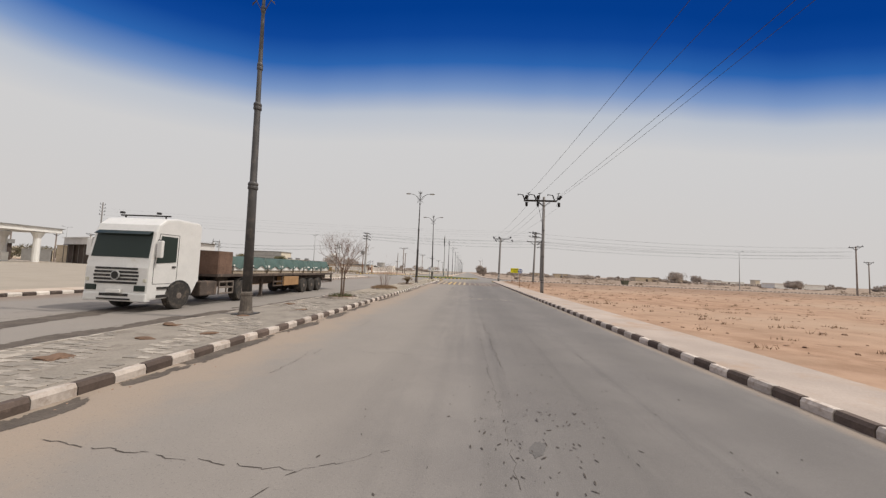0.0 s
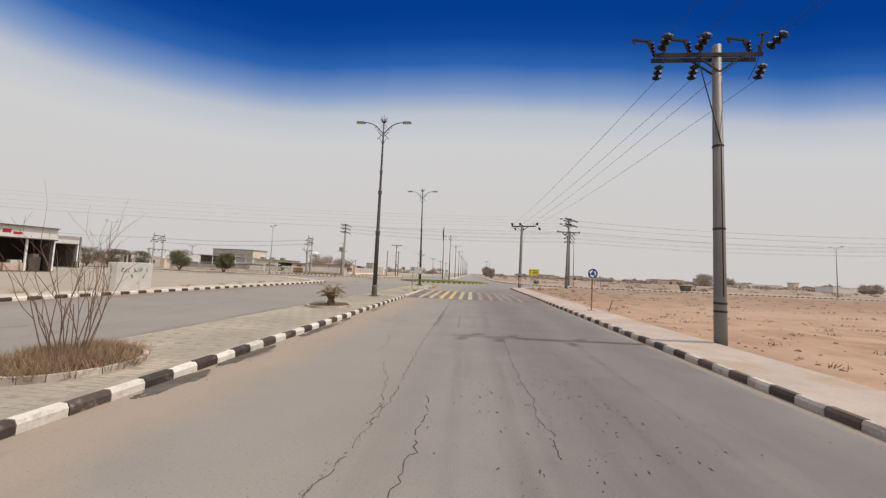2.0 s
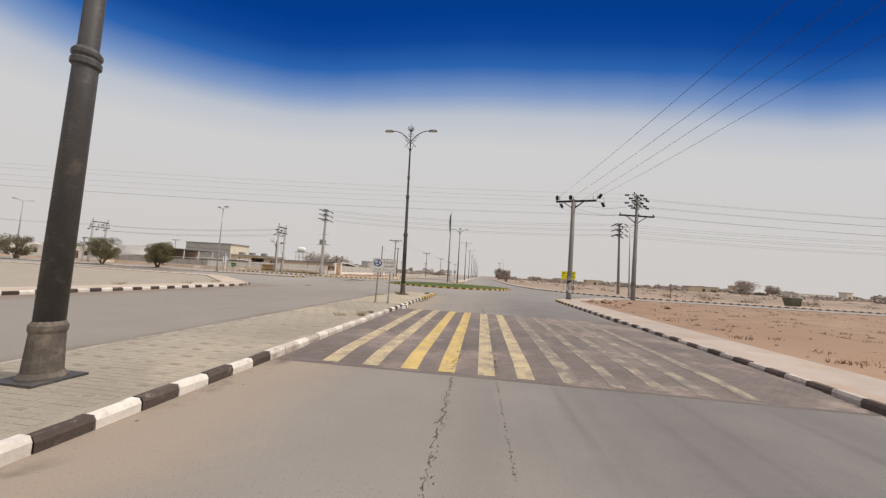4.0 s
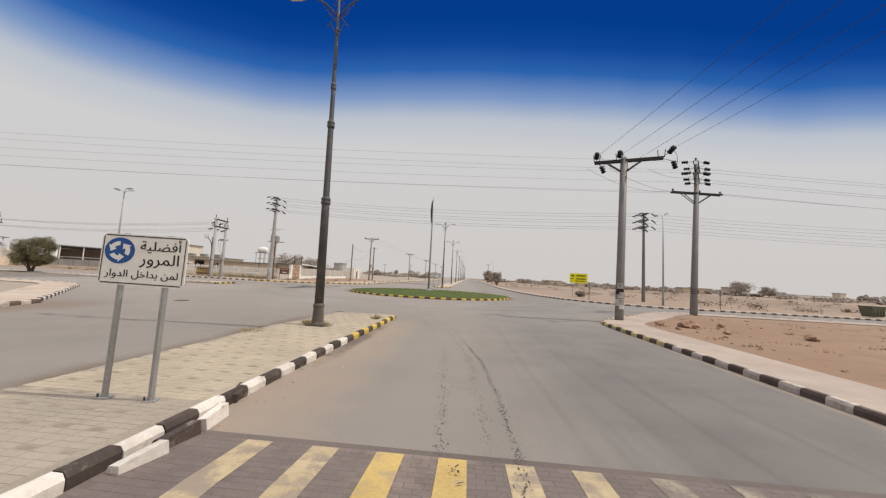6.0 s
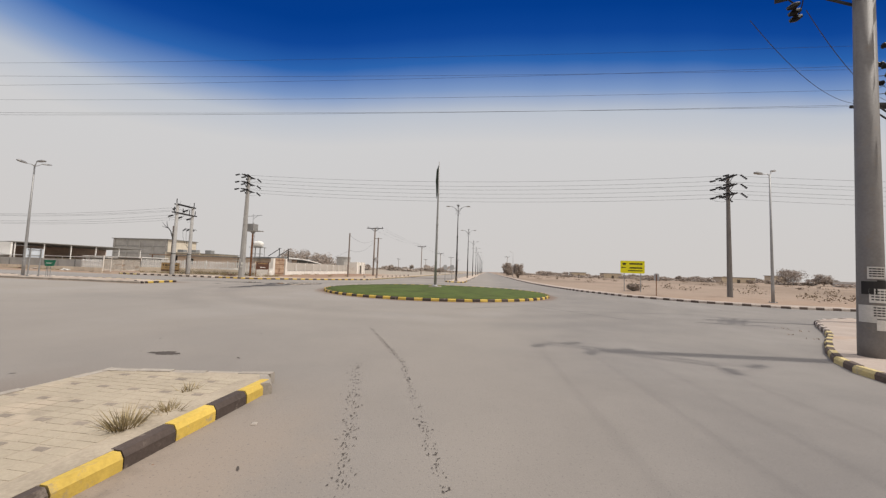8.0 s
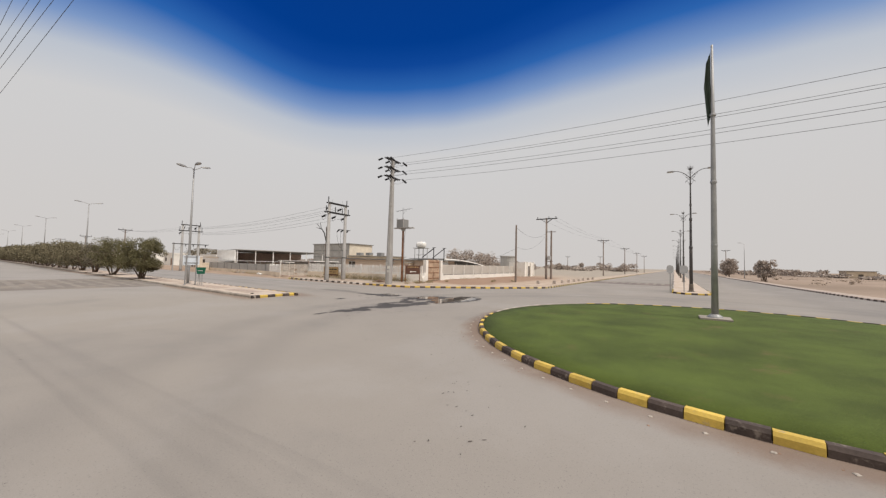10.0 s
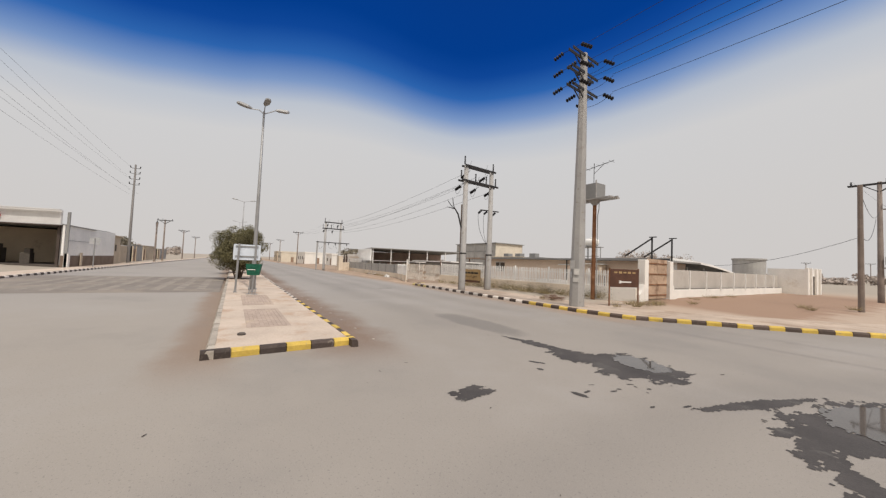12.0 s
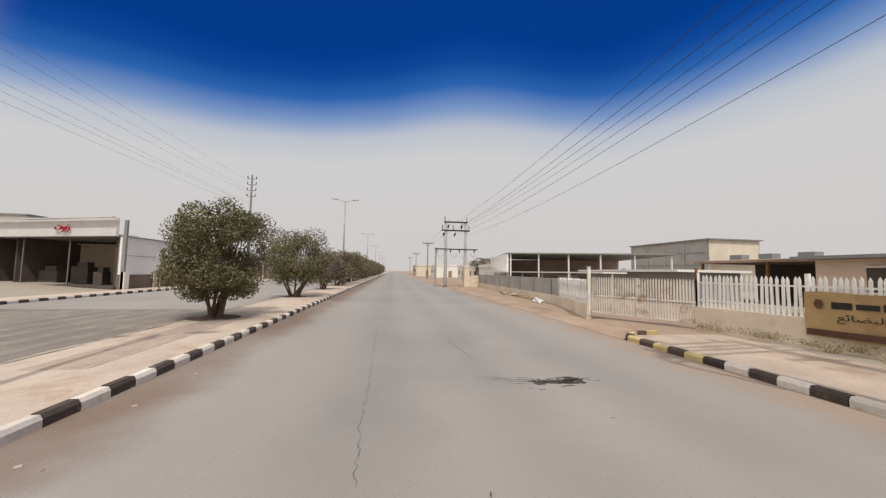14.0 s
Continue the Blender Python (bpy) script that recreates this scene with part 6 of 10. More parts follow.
for a, b in zip(cols, cols[1:]):
    for j in range(5):
        bm.faces.new((a[j], a[j + 1], b[j + 1], b[j]))
part("flag", bm, FLAG_CLOTH, flag, "limp dark green flag", smooth=True)

# small leaning stake, and a green skip by the east road
st = thing("stake", pose(11.85, 41.9, 0.1), "short rusty stake leaning in the sand", "stake")
part("bar", tube(bmesh.new(), [(0, 0, -0.1), (0.28, 0.12, 0.62)], 0.03, 6), RUST, st)
for x, y, yaw, mt, lab in ((47.6, 95.2, 10, SKIP_GREEN, "dusty green steel rubbish skip by the road"),):
    sk = thing("rubbish_skip", pose(x, y, 0.12, 0, 0, yaw) @ Matrix.Diagonal((0.66, 0.75, 0.86, 1.0)), lab, "skip")
    bm = bmesh.new()
    tube_rings(bm, [[(sx * w, sy * d, z) for sx, sy in ((-1, -1), (1, -1), (1, 1), (-1, 1))] for w, d, z in ((1.0, 0.65, 0.06), (1.3, 0.85, 1.35), (1.34, 0.89, 1.37), (1.34, 0.89, 1.43), (1.24, 0.8, 1.43))])
    part("body", bm, mt, sk)
    for xx in (-0.9, -0.3, 0.3, 0.9):
        part("rib", box(bmesh.new(), (xx, -0.80, 0.75), (0.08, 0.12, 1.2)), mt, sk)

# ---------------------------------------------------------------- plants
def leaf_cloud(name, pts, size, mat, parent, seed, up_bias=0.3):
    """Many small folded leaves at the given places, in one mesh."""
    r = np.random.RandomState(seed)
    n = len(pts)
    d = r.normal(size=(n, 3))
    d[:, 2] += up_bias
    d /= np.linalg.norm(d, axis=1)[:, None]
    s = np.cross(d, r.normal(size=(n, 3)))
    s /= np.linalg.norm(s, axis=1)[:, None]
    ln = size * r.uniform(0.7, 1.35, n)[:, None]
    a, tip = pts - d * ln * 0.5, pts + d * ln * 0.5
    v = np.stack([a, pts + s * ln * 0.26, tip, pts - s * ln * 0.26], 1).reshape(-1, 3)
    i = np.arange(n)[:, None] * 4
    me = bpy.data.meshes.new(name)
    me.from_pydata(v.tolist(), [], (i + np.array([[0, 1, 2, 3]])).tolist())
    me.materials.append(mat)
    ob = new(name, me)
    ob.parent = parent
    return ob


def bush(m, w, h, leaves, size, label, seed, mat=LEAF, stems=7, skirt=0.16, group="bushes on the reserve"):
    """A vase of stems under a lumpy crown of leaves, widest above the middle."""
    r = random.Random(seed)
    ob = thing("bush", m, label, "bush", group)
    lumps = []
    for k in range(64):
        a, q, t = r.uniform(0, 6.283), math.sqrt(r.random()), r.uniform(skirt + 0.06, 0.95)
        u = (t - skirt) / (1 - skirt)
        prof = math.sqrt(max(0.03, 1 - ((u - 0.55) / 0.56) ** 2))
        lumps.append((q * w * 0.42 * prof * math.cos(a), q * w * 0.42 * prof * math.sin(a), t * h * 0.93, r.uniform(0.07, 0.13) * w))
    bm = bmesh.new()
    for k in range(stems):
        lx, ly, lz, lr = lumps[k]
        x0, y0 = r.uniform(-0.2, 0.2), r.uniform(-0.2, 0.2)
        tube(bm, curve_pts((x0, y0, -0.1), (x0 + lx * 0.45, y0 + ly * 0.45, h * 0.24), (lx, ly, max(lz, h * 0.35)), 5), [0.07, 0.06, 0.05, 0.04, 0.03, 0.015], 6)
        for j in range(2):
            lx2, ly2, lz2, _ = lumps[r.randrange(len(lumps))]
            tube(bm, curve_pts((x0 + lx * 0.2, y0 + ly * 0.2, h * 0.22), (lx * 0.6, ly * 0.6, h * 0.4), (lx2, ly2, max(lz2, h * 0.3)), 4), [0.04, 0.035, 0.03, 0.02, 0.008], 5)
    part("trunk", bm, TRUNK, ob)
    rs = np.random.RandomState(seed)
    L = np.array(lumps)
    pick = L[rs.randint(0, len(L), leaves)]
    d = rs.normal(size=(leaves, 3))
    d /= np.linalg.norm(d, axis=1)[:, None]
    rad = pick[:, 3] * (0.5 + 0.75 * rs.random_sample(leaves) ** 0.6)
    pts = pick[:, :3] + d * rad[:, None] * np.array([1, 1, 0.9])
    pts = pts[pts[:, 2] > h * skirt * 0.8]
    leaf_cloud("crown", pts, size, mat, ob, seed)
    return ob


B_LAB = "rounded dusty green bush in the paved reserve"
bush(pose(-48.6, 89.0, 0.15), 4.3, 4.2, 40000, 0.085, "large rounded olive-green bush in the paved reserve", 11, stems=9, skirt=0.19)
bush(pose(-58.8, 89.0, 0.15, 0, 0, 70), 4.8, 4.5, 22000, 0.105, B_LAB, 12, stems=9, skirt=0.2)
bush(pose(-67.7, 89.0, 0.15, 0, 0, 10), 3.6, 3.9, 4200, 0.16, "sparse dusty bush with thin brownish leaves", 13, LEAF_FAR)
bx = -75.5
for k in range(27):
    bush(pose(bx, 89.0, 0.15, 0, 0, 37 * k), 5.0 + (k * 37 % 10) * 0.13, 4.0 + (k * 53 % 10) * 0.1, 4200 if k < 7 else 1500, 0.2 if k < 7 else 0.34, B_LAB, 20 + k, LEAF_ROW)
    bx -= 5.6
# soil squares under the near bushes
for x in (-48.6, -58.8, -67.7):
    bm = bmesh.new()
    slab(bm, arc(x, 88.95, 0.85, 0, 342, 19), 0.10, 0.158)
    solo("planting_hole", bm, SOIL, "bare brown soil round a bush", "soil", "structure")


def twig_tree(bm, p, d, ln, r, depth, rnd, gravity=0.0, keep=2):
    """Branches that fork again and again."""
    p, d = Vector(p), Vector(d).normalized()
    pts = [p]
    for k in range(3):
        d = (d + Vector((rnd.uniform(-0.18, 0.18), rnd.uniform(-0.18, 0.18), rnd.uniform(-0.06, 0.12) - gravity))).normalized()
        pts.append(pts[-1] + d * ln / 3)
    tube(bm, pts, [r, r * 0.85, r * 0.72, r * 0.6], 5 if r > 0.015 else 3)
    if depth:
        for k in range(keep + (rnd.random() < 0.6)):
            a = Vector((rnd.uniform(-1, 1), rnd.uniform(-1, 1), rnd.uniform(-0.25, 0.55)))
            twig_tree(bm, pts[rnd.choice((2, 3, 3))], d * 1.05 + a * 0.75, ln * rnd.uniform(0.55, 0.85), r * 0.58, depth - 1, rnd, gravity, keep)


def planter_ring(m, r, label):
    ob = thing("planter", m, label, "planter", "ring planters on the reserve")
    n = 22
    for k in range(n):
        a0, a1 = 6.28319 * k / n, 6.28319 * (k + 0.96) / n
        bm = bmesh.new()
        tube_rings(bm, [[(q * math.cos(a), q * math.sin(a), z) for q, z in ((r, -0.05), (r - 0.015, 0.11), (r - 0.085, 0.11), (r - 0.10, -0.05))] for a in (a0, (a0 + a1) / 2, a1)])
        part("ring_stone", bm, KERB_DUSTY if k % 3 else KERB_GREY, ob)
    bm = bmesh.new()
    tube_rings(bm, [[(q * math.cos(6.28319 * k / 18), q * math.sin(6.28319 * k / 18), z + 0.02 * math.sin(k * 2.4)) for k in range(18)] for q, z in ((r - 0.085, -0.05), (r - 0.09, 0.04), (r * 0.6, 0.08), (r * 0.2, 0.11))])
    part("soil", bm, SOIL, ob, smooth=True)
    return ob


def tuft(bm, c, r, h, n, rnd, blades=1.0):
    """Thin dry blades that fan out from one place."""
    for k in range(n):
        a, q = rnd.uniform(0, 6.283), r * math.sqrt(rnd.random())
        x, y = c[0] + 0.5 * q * math.cos(a), c[1] + 0.5 * q * math.sin(a)
        t = (x + q * math.cos(a) * 0.7 + rnd.uniform(-0.05, 0.05), y + q * math.sin(a) * 0.7 + rnd.uniform(-0.05, 0.05), c[2] + h * rnd.uniform(0.45, 1.0))
        w = 0.008 * blades
        b = rnd.uniform(0, 3.14)
        v = [bm.verts.new(p) for p in ((x - w * math.cos(b), y - w * math.sin(b), c[2] - 0.02), (x + w * math.cos(b), y + w * math.sin(b), c[2] - 0.02), t)]
        bm.faces.new(v)
    return bm


rp = random.Random(31)
PL = [pose(x, y, 0.15) for x, y, r in PLANTERS]
planter_ring(PL[0], 1.0, "round concrete ring planter with weeds")
tree = thing("tree", pose(PLANTERS[0][0] + 0.05, PLANTERS[0][1], 0.22) @ Matrix.Diagonal((1.08, 1.08, 1.08, 1.0)), "bare reddish tree with thin twigs in a planter", "tree")
bm = bmesh.new()
for k, (dx, dy) in enumerate(((-0.04, 0.0), (0.05, 0.03))):
    tube(bm, curve_pts((dx, dy, -0.1), (dx * 1.2, dy, 0.8), (dx * 1.6, dy * 1.6, 1.5), 5), [0.055, 0.05, 0.045, 0.04, 0.036, 0.032], 6)
part("trunk", bm, TRUNK, tree)
bm = bmesh.new()
for k in range(15):
    a = k * 2.39
    sp = 0.35 + 0.55 * rp.random()
    twig_tree(bm, (0.10 * math.cos(a), 0.10 * math.sin(a), 1.15 + 0.3 * rp.random()), (sp * math.cos(a), sp * math.sin(a), 1.0), 0.70, 0.018, 5, rp, 0.0)
part("crown", bm, TWIG, tree)
bm = bmesh.new()
for k in range(26):
    a, q = rp.uniform(0, 6.28), 0.8 * math.sqrt(rp.random())
    tuft(bm, (q * math.cos(a), q * math.sin(a), 0.06), 0.22, 0.26, 26, rp)
wd = thing("weeds", PL[0], "dry green weeds round the trunk", "weeds")
part("foliage", bm, surface("weed_green", (0.10, 0.105, 0.045), 0.9, var=0.3, bump=0, island=0.3), wd)

planter_ring(PL[1], 1.05, "round concrete ring planter with dry groundcover")
wd = thing("groundcover", PL[1], "dense dry reddish groundcover in a planter", "groundcover")
bm = bmesh.new()
for k in range(170):
    a, q = rp.uniform(0, 6.283), 1.0 * math.sqrt(rp.random())
    tuft(bm, (q * math.cos(a), q * math.sin(a), 0.05), 0.2, 0.14 + 0.24 * math.sqrt(1 - 0.9 * q * q), 44, rp, 0.75)
part("foliage", bm, DRY_RED, wd)
shrub = thing("shrub", pose(PLANTERS[1][0], PLANTERS[1][1], 0.25), "bare upright shrub with thin grey stems", "shrub")
for k in range(21):
    a = k * 2.39
    rr = 0.05 + 0.22 * rp.random()
    bm = bmesh.new()
    twig_tree(bm, (rr * math.cos(a), rr * math.sin(a), 0), (0.13 * math.cos(a), 0.13 * math.sin(a), 1.0), rp.uniform(0.75, 1.15), 0.011, 3, rp, -0.03, 1)
    part("stem", bm, TWIG, shrub)

planter_ring(PL[2], 1.05, "round concrete ring planter with a palm")
palm = thing("palm", pose(PLANTERS[2][0] + 0.1, PLANTERS[2][1], 0.2) @ Matrix.Diagonal((1.25, 1.25, 1.2, 1.0)), "small dry palm with ragged fronds in a planter", "palm")
part("stump", lathe(bmesh.new(), [(0.14, -0.05), (0.17, 0.05), (0.13, 0.2), (0.05, 0.32)], 10), TRUNK, palm)
for k in range(32):
    a = k * 2.399 + 0.3
    out, rise = rp.uniform(0.25, 0.72), rp.uniform(0.45, 1.0)
    spine = curve_pts((0.05 * math.cos(a), 0.05 * math.sin(a), 0.15), (out * 0.45 * math.cos(a), out * 0.45 * math.sin(a), rise * 1.05), (out * math.cos(a), out * math.sin(a), rise * rp.uniform(0.45, 0.9)), 8)
    bm = tube(bmesh.new(), spine, [0.016] * 4 + [0.010] * 4 + [0.005], 4)
    for i in range(2, 9):
        d = (spine[i] - spine[i - 1]).normalized()
        side = d.cross(Vector((0, 0, 1))).normalized()
        for s in (-1, 1):
            for f in (0.0, 0.5):
                p = spine[i - 1].lerp(spine[i], f)
                tip = p + (d * 0.75 + side * s * 0.8 + Vector((0, 0, rp.uniform(-0.1, 0.5)))).normalized() * rp.uniform(0.14, 0.24)
                bm.faces.new([bm.verts.new(v) for v in (p - d * 0.012, p + d * 0.012, tip)])
    part("frond", bm, PALM, palm)
wd = thing("litter", PL[2], "fallen brown fronds on the planter soil", "plant litter")
bm = bmesh.new()
for k in range(60):
    a, q = rp.uniform(0, 6.28), 0.85 * math.sqrt(rp.random())
    p = Vector((q * math.cos(a), q * math.sin(a), 0.13 + rp.uniform(0, 0.04)))
    tube(bm, [p, p + Vector((rp.uniform(-0.3, 0.3), rp.uniform(-0.3, 0.3), rp.uniform(0, 0.05)))], [0.008, 0.003], 3)
part("stalks", bm, DRY_RED, wd)


def weed(x, y, z, r, h, n, mat, label="dry grass tuft in the paving"):
    ob = thing("weed", pose(x, y, z), label, "weed", "weeds along the kerbs")
    part("foliage", tuft(bmesh.new(), (0, 0, 0), r, h, n, rp), mat, ob)
    return ob


for x, y, r, h, n in ((-3.1, 64.75, 0.35, 0.28, 160), (-2.55, 64.7, 0.3, 0.22, 120), (-3.4, 65.3, 0.3, 0.25, 90), (-1.5, 67.4, 0.24, 0.20, 160), (-1.42, 67.8, 0.2, 0.12, 80), (-1.75, 68.4, 0.15, 0.1, 50), (-1.45, 52.3, 0.25, 0.3, 90), (-2.1, 52.0, 0.3, 0.2, 60), (-4.1, 63.0, 0.5, 0.15, 120)):
    weed(x, y, 0.15, r, h, n, DRY)
for k in range(48):
    x = -30.5 - 15 * rp.random() ** 1.7
    weed(x, 106.6 + (x + 45.7) * 0.19 - rp.uniform(0.3, 2.2) , 0.25, rp.uniform(0.25, 0.6), rp.uniform(0.15, 0.42), 60, DRY if k % 3 else LEAF_FAR, "dry weeds along the fence wall")
for k in range(12):
    weed(-27.4 + rp.uniform(-0.6, 0.6), 106.5 + rp.uniform(-1.5, 3), 0.22, 0.35, 0.35, 60, DRY, "dry weeds by the corner wall")
for x, y, r, h in ((-27.7, 114.6, 0.4, 0.25), (-27.9, 117.5, 0.5, 0.35), (-28.0, 119.0, 0.5, 0.3), (-28.1, 121.8, 0.4, 0.3), (-23.2, 117.2, 0.45, 0.3), (-22.6, 115.6, 0.4, 0.25), (-21.6, 119.6, 0.4, 0.3), (-26.4, 111.2, 0.35, 0.2)):
    weed(x, y, 0.30, r, h, 110, DRY, "dry weeds on the bare corner lot")
for k in range(12):
    weed(-17.0 - rp.random() * 1.5, 28 + k * 3.4 + rp.uniform(-1, 1), 0.15, 0.5, 0.3, 60, DRY, "dry weeds on the sandy verge")

# brush swept together before the fence wall
br = thing("brush_pile", pose(-30.7, 104.4, 0.2), "pile of dry sticks and cut brush on the verge", "brush")
for k in range(90):
    x, y, a = rp.gauss(0, 0.42), rp.gauss(0, 0.28), rp.uniform(0, 6.283)
    z = 0.02 + 0.24 * rp.random() * math.exp(-(x * x + y * y) * 2.2)
    ln = rp.uniform(0.2, 0.55)
    p = Vector((x, y, z))
    part("stick", tube(bmesh.new(), [p, p + Vector((0.5 * ln * math.cos(a), 0.5 * ln * math.sin(a), rp.uniform(0, 0.06))), p + Vector((ln * math.cos(a + 0.3), ln * math.sin(a + 0.3), rp.uniform(-0.02, 0.12)))], [0.012, 0.009, 0.004], 4), TWIG, br)
bm = bmesh.new()
for k in range(20):
    tuft(bm, (rp.gauss(0, 0.35), rp.gauss(0, 0.25), 0.02), 0.2, 0.22, 16, rp)
part("dry_leaves", bm, DRY, br)
# grey-green leafy weeds at the foot of the wall
for k in range(22):
    x = -30.2 - 0.72 * k + rp.uniform(-0.3, 0.3)
    low = k > 13
    lw = thing("weed", pose(x, 108.45 + (x + 31.0) * 0.186 - rp.uniform(0.05, 0.5), 0.25), "low dry grey-green weed at the wall foot", "weed", "leafy weeds at the wall foot")
    ww_, hh_ = rp.uniform(0.45, 0.9), rp.uniform(0.12, 0.22) if low else rp.uniform(0.35, 0.6)
    rs = np.random.RandomState(200 + k)
    cl = rs.normal(size=(110 if low else 420, 3)) * np.array([ww_ * 0.5, 0.2, hh_ * 0.33]) + np.array([0, 0, hh_ * 0.42])
    leaf_cloud("foliage", cl[cl[:, 2] > 0.0], 0.05, (DRY, LEAF, LEAF_FAR)[k % 3], lw, 300 + k)
    part("dry_stalk", tuft(bmesh.new(), (0, 0, 0), ww_ * 0.5, hh_ * 1.2, 40, rp), DRY, lw)

# earth clods and tussocks of the open field
rs = np.random.RandomState(9)
bm = bmesh.new()
box(bm, (0, 0, 0), (1, 1, 1), taper=0.6)
CLOD = to_mesh(bm, "clod", ROCK)
ms = []
for k in range(1500):
    x, y = 12.2 + 75 * rs.random_sample() ** 1.6, rs.uniform(-2, 79)
    s = rs.uniform(0.03, 0.10) * (1 if rs.random_sample() < 0.97 else 1.7)
    zz = float(ground_height(np.array([x]), np.array([y]))[0])
    ms.append(Matrix.Translation((x, y, zz + s * 0.1)) @ Euler(tuple(rs.uniform(-0.4, 0.4, 2)) + (rs.uniform(0, 6),)).to_matrix().to_4x4() @ Matrix.Diagonal((s * rs.uniform(1, 2.2), s * rs.uniform(0.8, 1.5), s * 0.6, 1)))
tagged(new("clods", joined("clods", CLOD, ms)), "scattered clods of red earth", "clods", kind="stuff")
verts, faces = [], []
for k in range(600):
    x, y = 12.4 + 80 * rs.random_sample() ** 1.4, rs.uniform(-2, 80)
    zz = float(ground_height(np.array([x]), np.array([y]))[0])
    for j in range(14):
        a, q, h = rs.uniform(0, 6.283), rs.uniform(0, 0.28), rs.uniform(0.05, 0.16)
        px, py = x + q * 1.5 * math.cos(a), y + q * 0.8 * math.sin(a)
        k0 = len(verts)
        verts += [(px - 0.02, py, zz - 0.01), (px + 0.02, py, zz - 0.01), (px + rs.uniform(-0.1, 0.1), py + rs.uniform(-0.1, 0.1), zz + h)]
        faces.append((k0, k0 + 1, k0 + 2))
me = bpy.data.meshes.new("field_stubble")
me.from_pydata(verts, [], faces)
me.materials.append(surface("stubble", (0.27, 0.18, 0.120), 0.95, var=0.3, bump=0, island=0.3))
tagged(new("field_stubble", me), "sparse dry brown stubble in the field", "stubble", kind="stuff")

# low dry scrub on the plain beyond the east road
rs = np.random.RandomState(41)
pts = []
for k in range(110):
    x, y = 16 + 170 * rs.random_sample() ** 1.3, 97 + 150 * rs.random_sample() ** 1.5
    if x < 24 and y < 112:
        continue
    w, h = rs.uniform(0.5, 2.4), rs.uniform(0.3, 1.1)
    p = rs.normal(size=(90, 3)) * np.array([w * 0.4, w * 0.4, h * 0.32]) + np.array([x, y, 0.1 + h * 0.4])
    pts.append(p[p[:, 2] > 0.08])
scrub = thing("scrub", pose(0, 0, 0), "low dry brown scrub scattered on the plain", "scrub", kind="stuff")
leaf_cloud("foliage", np.concatenate(pts), 0.22, surface("dry_scrub", (0.24, 0.185, 0.135), 0.95, var=0.2, bump=0, island=0.2), scrub, 5)

# rocks by the south-east corner
for k, (x, y, s) in enumerate(((13.9, 72.3, 0.42), (14.3, 72.1, 0.3), (13.0, 73.0, 0.3), (12.8, 71.0, 0.16), (14.8, 70.6, 0.2), (13.6, 69.0, 0.14), (16.5, 73.5, 0.25), (15.8, 75.0, 0.2), (12.6, 66.0, 0.12), (18.0, 70.0, 0.3))):
    bm = bmesh.new()
    bmesh.ops.create_icosphere(bm, subdivisions=2, radius=s)
    for v in bm.verts:
        v.co *= 0.75 + 0.5 * noise.noise(v.co * 2.2 / s * 0.6 + Vector((k * 7.1, 0, 0)))
        v.co.z = max(v.co.z * 0.75, -s * 0.25)
    ob = solo("rock", bm, ROCK, "rough reddish-brown rock on the sand", "rock", group="rocks on the corner lot")
    ob.location = (x, y, 0.10 + s * 0.2)

# low heaps of dirt where the paving of the reserve is broken
for k, (x, y, s) in enumerate(((-2.82, 3.0, 0.20), (-2.8, 4.65, 0.17), (-2.05, 5.45, 0.15), (-3.7, 6.3, 0.2), (-3.2, 8.4, 0.16), (-2.3, 10.6, 0.18), (-3.6, 12.2, 0.2))):
    bm = bmesh.new()
    bmesh.ops.create_icosphere(bm, subdivisions=3, radius=s)
    for v in bm.verts:
        v.co *= 0.8 + 0.75 * noise.noise(v.co * 5.0 + Vector((k * 5.3, 2.0, 0)))
        v.co.x *= 1.5
        v.co.z = max(v.co.z * 0.32, -0.03)
    ob = solo("dirt_heap", bm, SOIL, "low heap of brown dirt on broken paving", "dirt heap", group="dirt heaps on the reserve")
    ob.location = (x, y, 0.155)

# distant trees
def far_tree(x, y, w, h, seed, n=4200):
    bush(pose(x, y, 0.1), w, h, n, 0.10 * w ** 0.5 + 0.12, "distant tree on the plain, leaves paled by painted haze", seed, LEAF_FAR if x < -80 and y < 130 else LEAF_WOODS, 5, 0.2, "distant trees")


for k, (x, y, w, h) in enumerate(((-76, 195, 14, 8), (-65, 197, 12, 7), (160, 265, 14, 8), (172, 260, 9, 6), (140, 150, 7, 3.5), (12.6, 180, 4, 5), (13.5, 190, 3.5, 4), (12.5, 240, 6, 7), (14.5, 262, 7, 6), (20.0, 108.5, 1.6, 0.8), (-112, 122, 6, 4.2), (-110, 68, 7, 4.5), (-122, 66, 7, 5))):
    far_tree(x, y, w, h, 60 + k)
